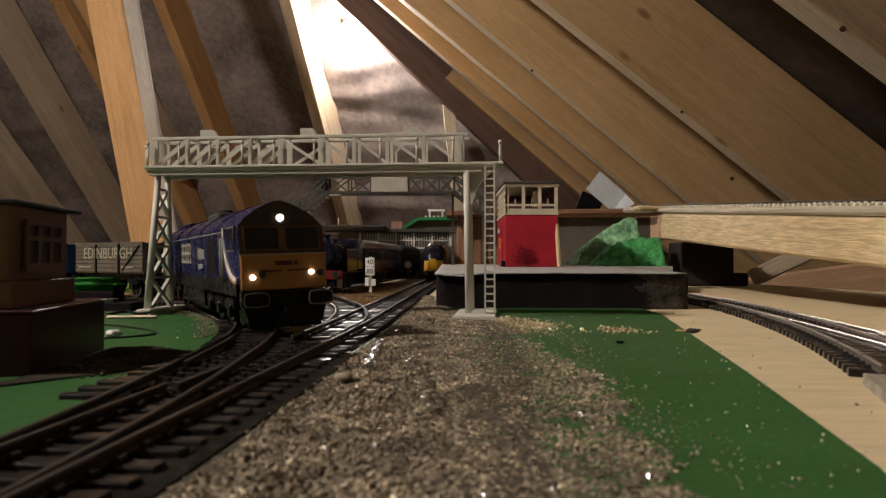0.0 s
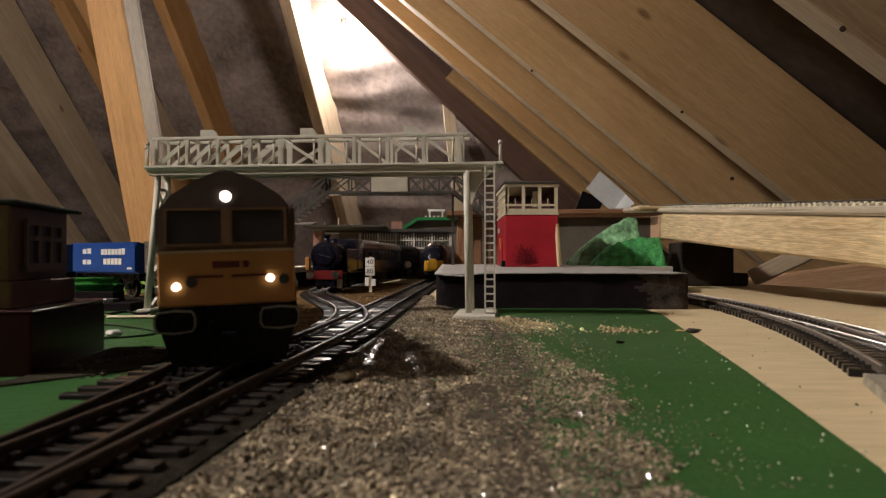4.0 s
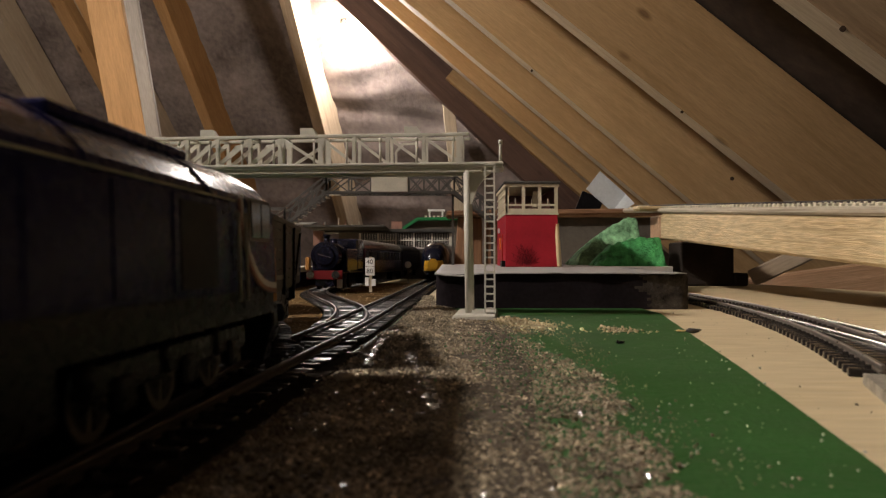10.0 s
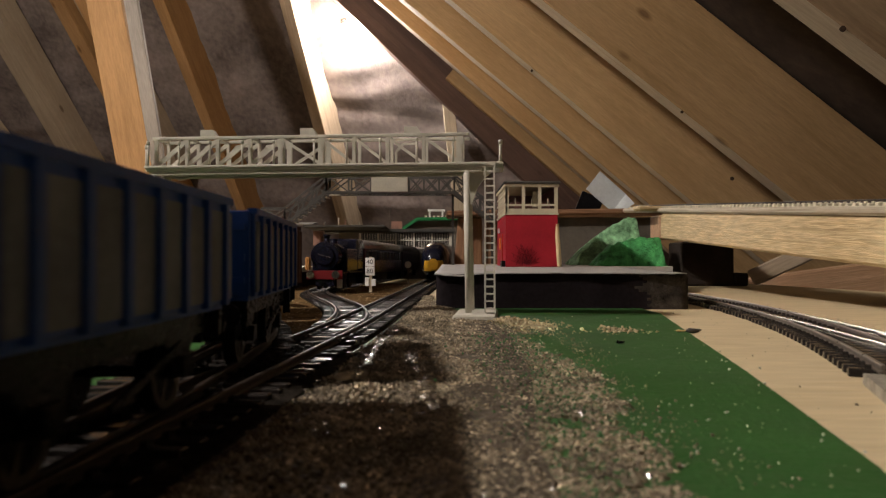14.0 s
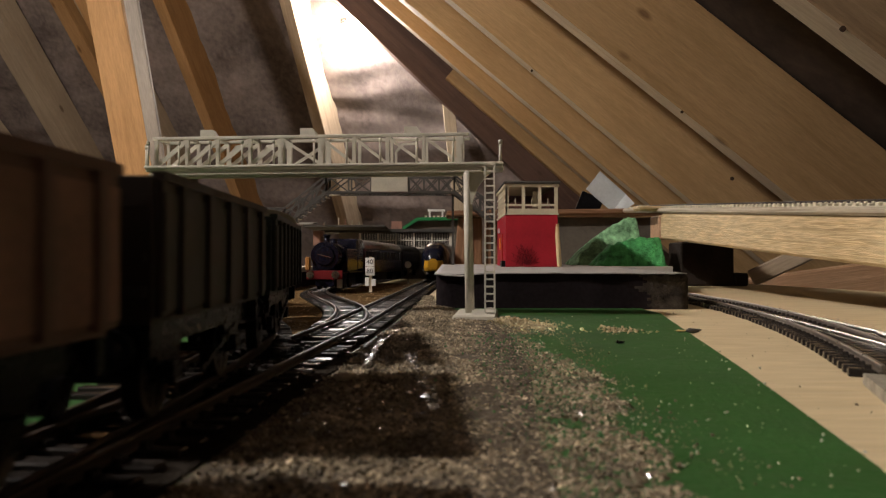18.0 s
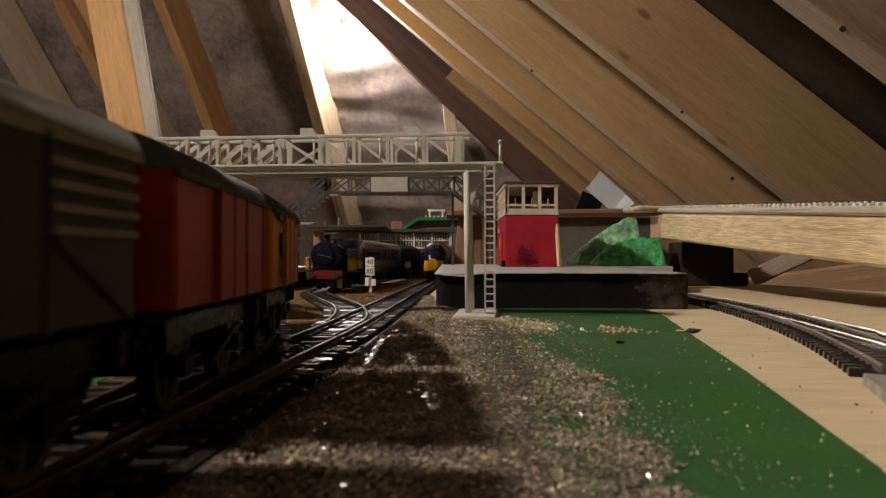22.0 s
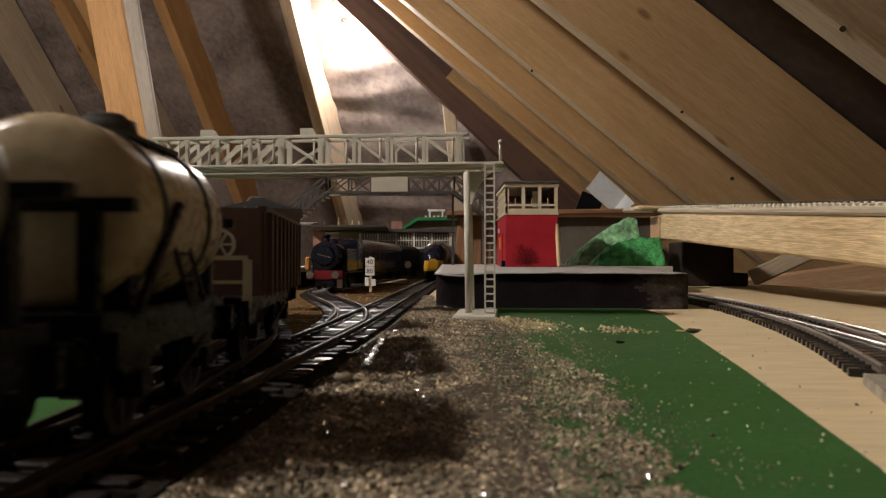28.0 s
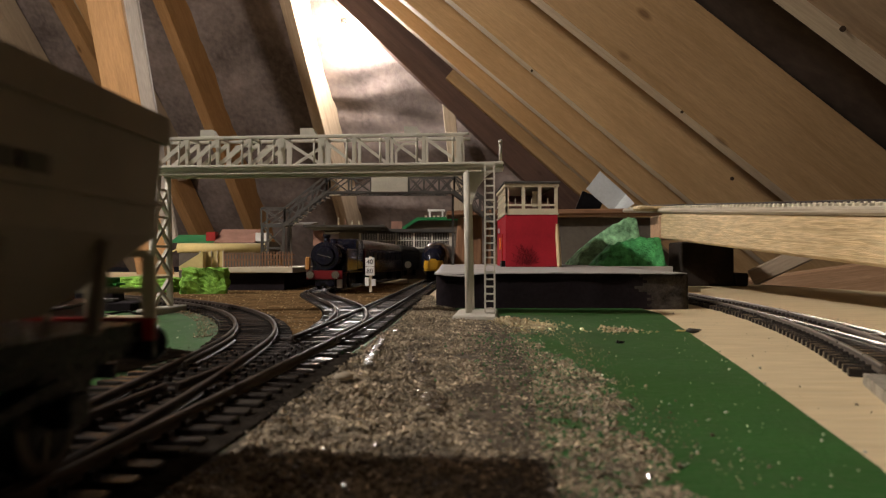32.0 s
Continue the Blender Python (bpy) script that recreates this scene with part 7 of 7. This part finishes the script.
        for s in (-1, 1):
            part("side_frame", box(bx - 0.034, bx + 0.034, s * 0.0138 - 0.0012, s * 0.0138 + 0.0012, 0.0075, 0.0128, 0.0006), BLACKPL, bg)
            for dx in (-0.0245, 0.0, 0.0245):
                part("axle_box", box(bx + dx - 0.003, bx + dx + 0.003, s * 0.0148 - 0.0012, s * 0.0148 + 0.0012, 0.0045, 0.0100, 0.0006), BLACKPL, bg)
                bm = bmesh.new()
                add_rod(bm, (bx + dx + 0.010, s * 0.0142, 0.0082), (bx + dx + 0.010, s * 0.0142, 0.0140), 0.0016, n=8)
                part("spring", bm, BLACKPL, bg)
        for dx in (-0.0245, 0.0, 0.0245):
            wheelset(bg, bx + dx, 0.0068)
    # sides between the cabs
    for s in (-1, 1):
        y = s * w
        part("solebar", box(-hl + 0.006, hl - 0.006, y - 0.0006 - 0.0006 * s, y + 0.0006 - 0.0006 * s, 0.0140, 0.0204), BLACKPL, v)
        for i in range(9):
            x = -hl + 0.05 + 0.0205 * i
            part("side_door", box(x, x + 0.0165, y - 0.0003, y + 0.0003, 0.0212, 0.0385, 0.0001), NAVY, v)
        for i in range(14):
            z = 0.0270 + 0.0009 * i
            part("grille_slat", box(s * 0.052 - 0.013, s * 0.052 + 0.013, y - 0.0005, y + 0.0005, z, z + 0.0005), NAVY, v)
        for x0, x1 in ((hl - 0.070, hl - 0.048), (-hl + 0.046, -hl + 0.064)):
            part("recess", box(x0, x1, y - 0.0005, y + 0.0005, 0.0215, 0.0375, 0.0003), DARKWINDOW, v, "dark recessed grille")
        part("cantrail_stripe", box(-hl + 0.034, hl - 0.034, y - 0.0003, y + 0.0003, 0.0392, 0.0396), OLDWHITE, v)
        # big pale lettering as plain blocks
        for i in range(4):
            x0 = hl - 0.1605 + 0.0100 * i
            thin = 0.003 * (i == (3 if s > 0 else 0))
            mark = part("marking", box(x0 + thin, x0 + 0.0016 + thin, y - 0.0006, y + 0.0006, 0.0262, 0.0366), PALEMARK, v)
            part("bar", box(x0 + 0.0066, x0 + 0.0082, y - 0.0006, y + 0.0006, 0.0262, 0.0366), PALEMARK, mark)
            for z in (0.0262, 0.0307, 0.0352):
                part("bar", box(x0 + 0.0016 + thin, x0 + 0.0066, y - 0.0006, y + 0.0006, z, z + 0.0014), PALEMARK, mark)
        bars(v, y + 0.0003 * s, 0.0285, hl - 0.098, hl - 0.078, 0.0052, OLDWHITE, 5, seed=12)
        bars(v, y + 0.0003 * s, 0.0238, hl - 0.098, hl - 0.084, 0.0024, OLDWHITE, 4, seed=13)
    part("underframe", box(-hl + 0.006, hl - 0.006, -0.0150, 0.0150, 0.0145, 0.0200), BLACKPL, v)
    part("fuel_tank", prism([(-0.0150, 0.0150), (-0.0150, 0.0060), (-0.0115, 0.0030), (0.0115, 0.0030), (0.0150, 0.0060), (0.0150, 0.0150)], -0.040, 0.040), BLACKPL, v)
    part("roof_hatch", box(-0.100, -0.050, -0.0090, 0.0090, 0.0475, 0.0499, 0.0006), NAVY, v)
    part("exhaust_block", box(0.002, 0.034, -0.0062, 0.0062, 0.0480, 0.0518, 0.0010), DARKGREY, v, "sooty grey exhaust block")
    bm = bmesh.new()
    for x in (0.010, 0.018, 0.026):
        add_rod(bm, (x, 0, 0.0515), (x, 0, 0.0532), 0.0028, 0.0026, n=14)
    part("exhaust", bm, BLACKPL, v)
    for x in (-0.09, -0.045, 0.0, 0.045, 0.09):
        bm = bmesh.new()
        q = [(-y, z) for y, z in prof]
        for (ya, za), (yb, zb) in zip(prof[1:-1], prof[2:-1]):
            add_bar(bm, (x, ya, za), (x, yb, zb), 0.0007)
        part("roof_seam", bm, NAVY, v)
    return v


TRAIN = []  # vehicle, distance of its front and its rear behind the front of the train
TRAIN.append((diesel(), 0.0, 0.276))
TRAIN.append((edinburgh(0.086), 0.288, 0.374))
TRAIN.append((blue_wagon(0.080, BLUEPANEL, "blue steel open wagon with dusty ribbed sides"), 0.390, 0.470))
TRAIN.append((blue_wagon(0.082, BLUEPANEL, "blue steel open wagon with pale worn panels"), 0.496, 0.578))
TRAIN.append((open_wagon("steel_wagon", 0.082, BAUXITE, "brown steel open wagon with ribbed sides", ribs=7, pale=material("faded_brown_panel", (0.22, 0.12, 0.095), 0.6, vary=0.25, scale=70)), 0.596, 0.678))
TRAIN.append((open_wagon("steel_wagon", 0.078, UMBER, "very dark open wagon with worn sides", z1=0.0405, ribs=5, pale=material("dark_worn_panel", (0.05, 0.044, 0.044), 0.55, vary=0.3, scale=70)), 0.692, 0.770))
TRAIN.append((open_wagon("steel_wagon", 0.080, DARKGREEN, "dark green open wagon with ribbed sides", z1=0.0400, ribs=7, pale=material("grey_worn_panel", (0.068, 0.058, 0.052), 0.55, vary=0.3, scale=70)), 0.788, 0.868))
TRAIN.append((van("louvred_van", 0.070, UMBER, "dark brown goods van with pale louvres and a grey arched roof", ROOFGREY, louvres=True), 0.896, 0.966))
TRAIN.append((van("goods_van", 0.073, CRIMSON, "bright red goods van with a dark arched roof", DARKGREY), 0.980, 1.053))
v = van("goods_van", 0.077, ORANGE, "orange goods van with dark markings and a dark roof", DARKGREY)
for s in (-1, 1):
    for z, h in ((0.0285, 0.0085), (0.0225, 0.0030), (0.0395, 0.0016)):
        bars(v, s * (HALF + 0.0009), z, 0.012 if z < 0.035 else -0.030, 0.022 if z < 0.035 else 0.030, h, DARKGREEN, 1 if z < 0.035 else 4, seed=14)
TRAIN.append((v, 1.066, 1.143))
v = van("goods_van", 0.062, VANCREAM, "cream goods van with dark square markings", VANCREAM, flat=True)
for s in (-1, 1):
    for z in (0.0265, 0.0325, 0.0385):
        bars(v, s * (HALF + 0.0010), z, -0.027, -0.018, 0.0040, FADEDMARK, 1, seed=15)
    for k, z in enumerate((0.0345, 0.0370, 0.0395)):
        bars(v, s * (HALF + 0.0014), z, 0.015, 0.027, 0.0012, CRIMSON if k % 2 else FADEDMARK, 3, seed=16)
    bars(v, s * (HALF + 0.0010), 0.0255, 0.014, 0.026, 0.0055, FADEDMARK, 1, seed=17)
TRAIN.append((v, 1.149, 1.211))
TRAIN.append((low_wagon(0.074), 1.236, 1.310))
TRAIN.append((tank_wagon("tank_wagon", 0.066, TANKGREY, "silver-grey tank wagon with a black end frame", 0.0132, 0.0351, 0.0172, False), 1.319, 1.385))
TRAIN.append((tank_wagon("tank_wagon", 0.061, TANKCREAM, "glossy buff tank wagon with black straps and ladder", 0.0150, 0.0350, 0.0160, True), 1.398, 1.459))
TRAIN.append((coal_hopper(0.110), 1.474, 1.584))
TRAIN.append((grain_hopper(0.103), 1.600, 1.703))


# ---- motion ----
START = 0.8779
RUN = [0.0, 0.0155, 0.0385, 0.065, 0.0945, 0.1262, 0.1663, 0.2128, 0.2612, 0.3113, 0.3633, 0.4177, 0.4746, 0.5336, 0.5947, 0.6575, 0.7221,
       0.7884, 0.8564, 0.9255, 0.9955, 1.0662, 1.1377, 1.2098, 1.2823, 1.3548, 1.4275, 1.5002, 1.5728, 1.6455, 1.7182, 1.7911, 1.8641]


def run(t):
    """How far the train has gone after t seconds; smooth between whole seconds."""
    i = min(int(t), 31)
    f = t - i
    p0, p1, p2, p3 = RUN[max(i - 1, 0)] if i else -0.009, RUN[i], RUN[i + 1], RUN[i + 2] if i < 31 else 2 * RUN[32] - RUN[31]
    return 0.5 * (2 * p1 + (p2 - p0) * f + (2 * p0 - 5 * p1 + 4 * p2 - p3) * f * f + (3 * p1 - p0 - 3 * p2 + p3) * f ** 3)


def vehicle_pose(u0, u1, share, lean):
    """The pose of a vehicle whose ends lie u0 and u1 along the line, on its two axles or bogies."""
    d = u1 - u0
    xa, ya, _ = TRAIN_LINE(u0 + d * share)
    xb, yb, _ = TRAIN_LINE(u1 - d * share)
    a, b = Vector((xa, ya, RAIL_TOP)), Vector((xb, yb, RAIL_TOP))
    e = a - b
    return Matrix.Translation((a + b) / 2) @ Euler((radians(lean), 0, math.atan2(e.y, e.x))).to_matrix().to_4x4()


def motions():
    times = [i * 0.2 for i in range(161)]
    for ob, near, far in TRAIN:
        share, lean = (0.2, 2.0) if near == 0 else (0.2, 0.0)
        walk(ob, [(t, vehicle_pose(START - run(t) + near, START - run(t) + far, share, lean)) for t in times])
    spins = [i / 10 for i in range(321)]
    for w, x, r in WHEELS:
        walk(w, [(t, Matrix.Translation((x, 0, r)) @ Matrix.Rotation(run(t) / r, 4, "Y")) for t in spins])


motions()
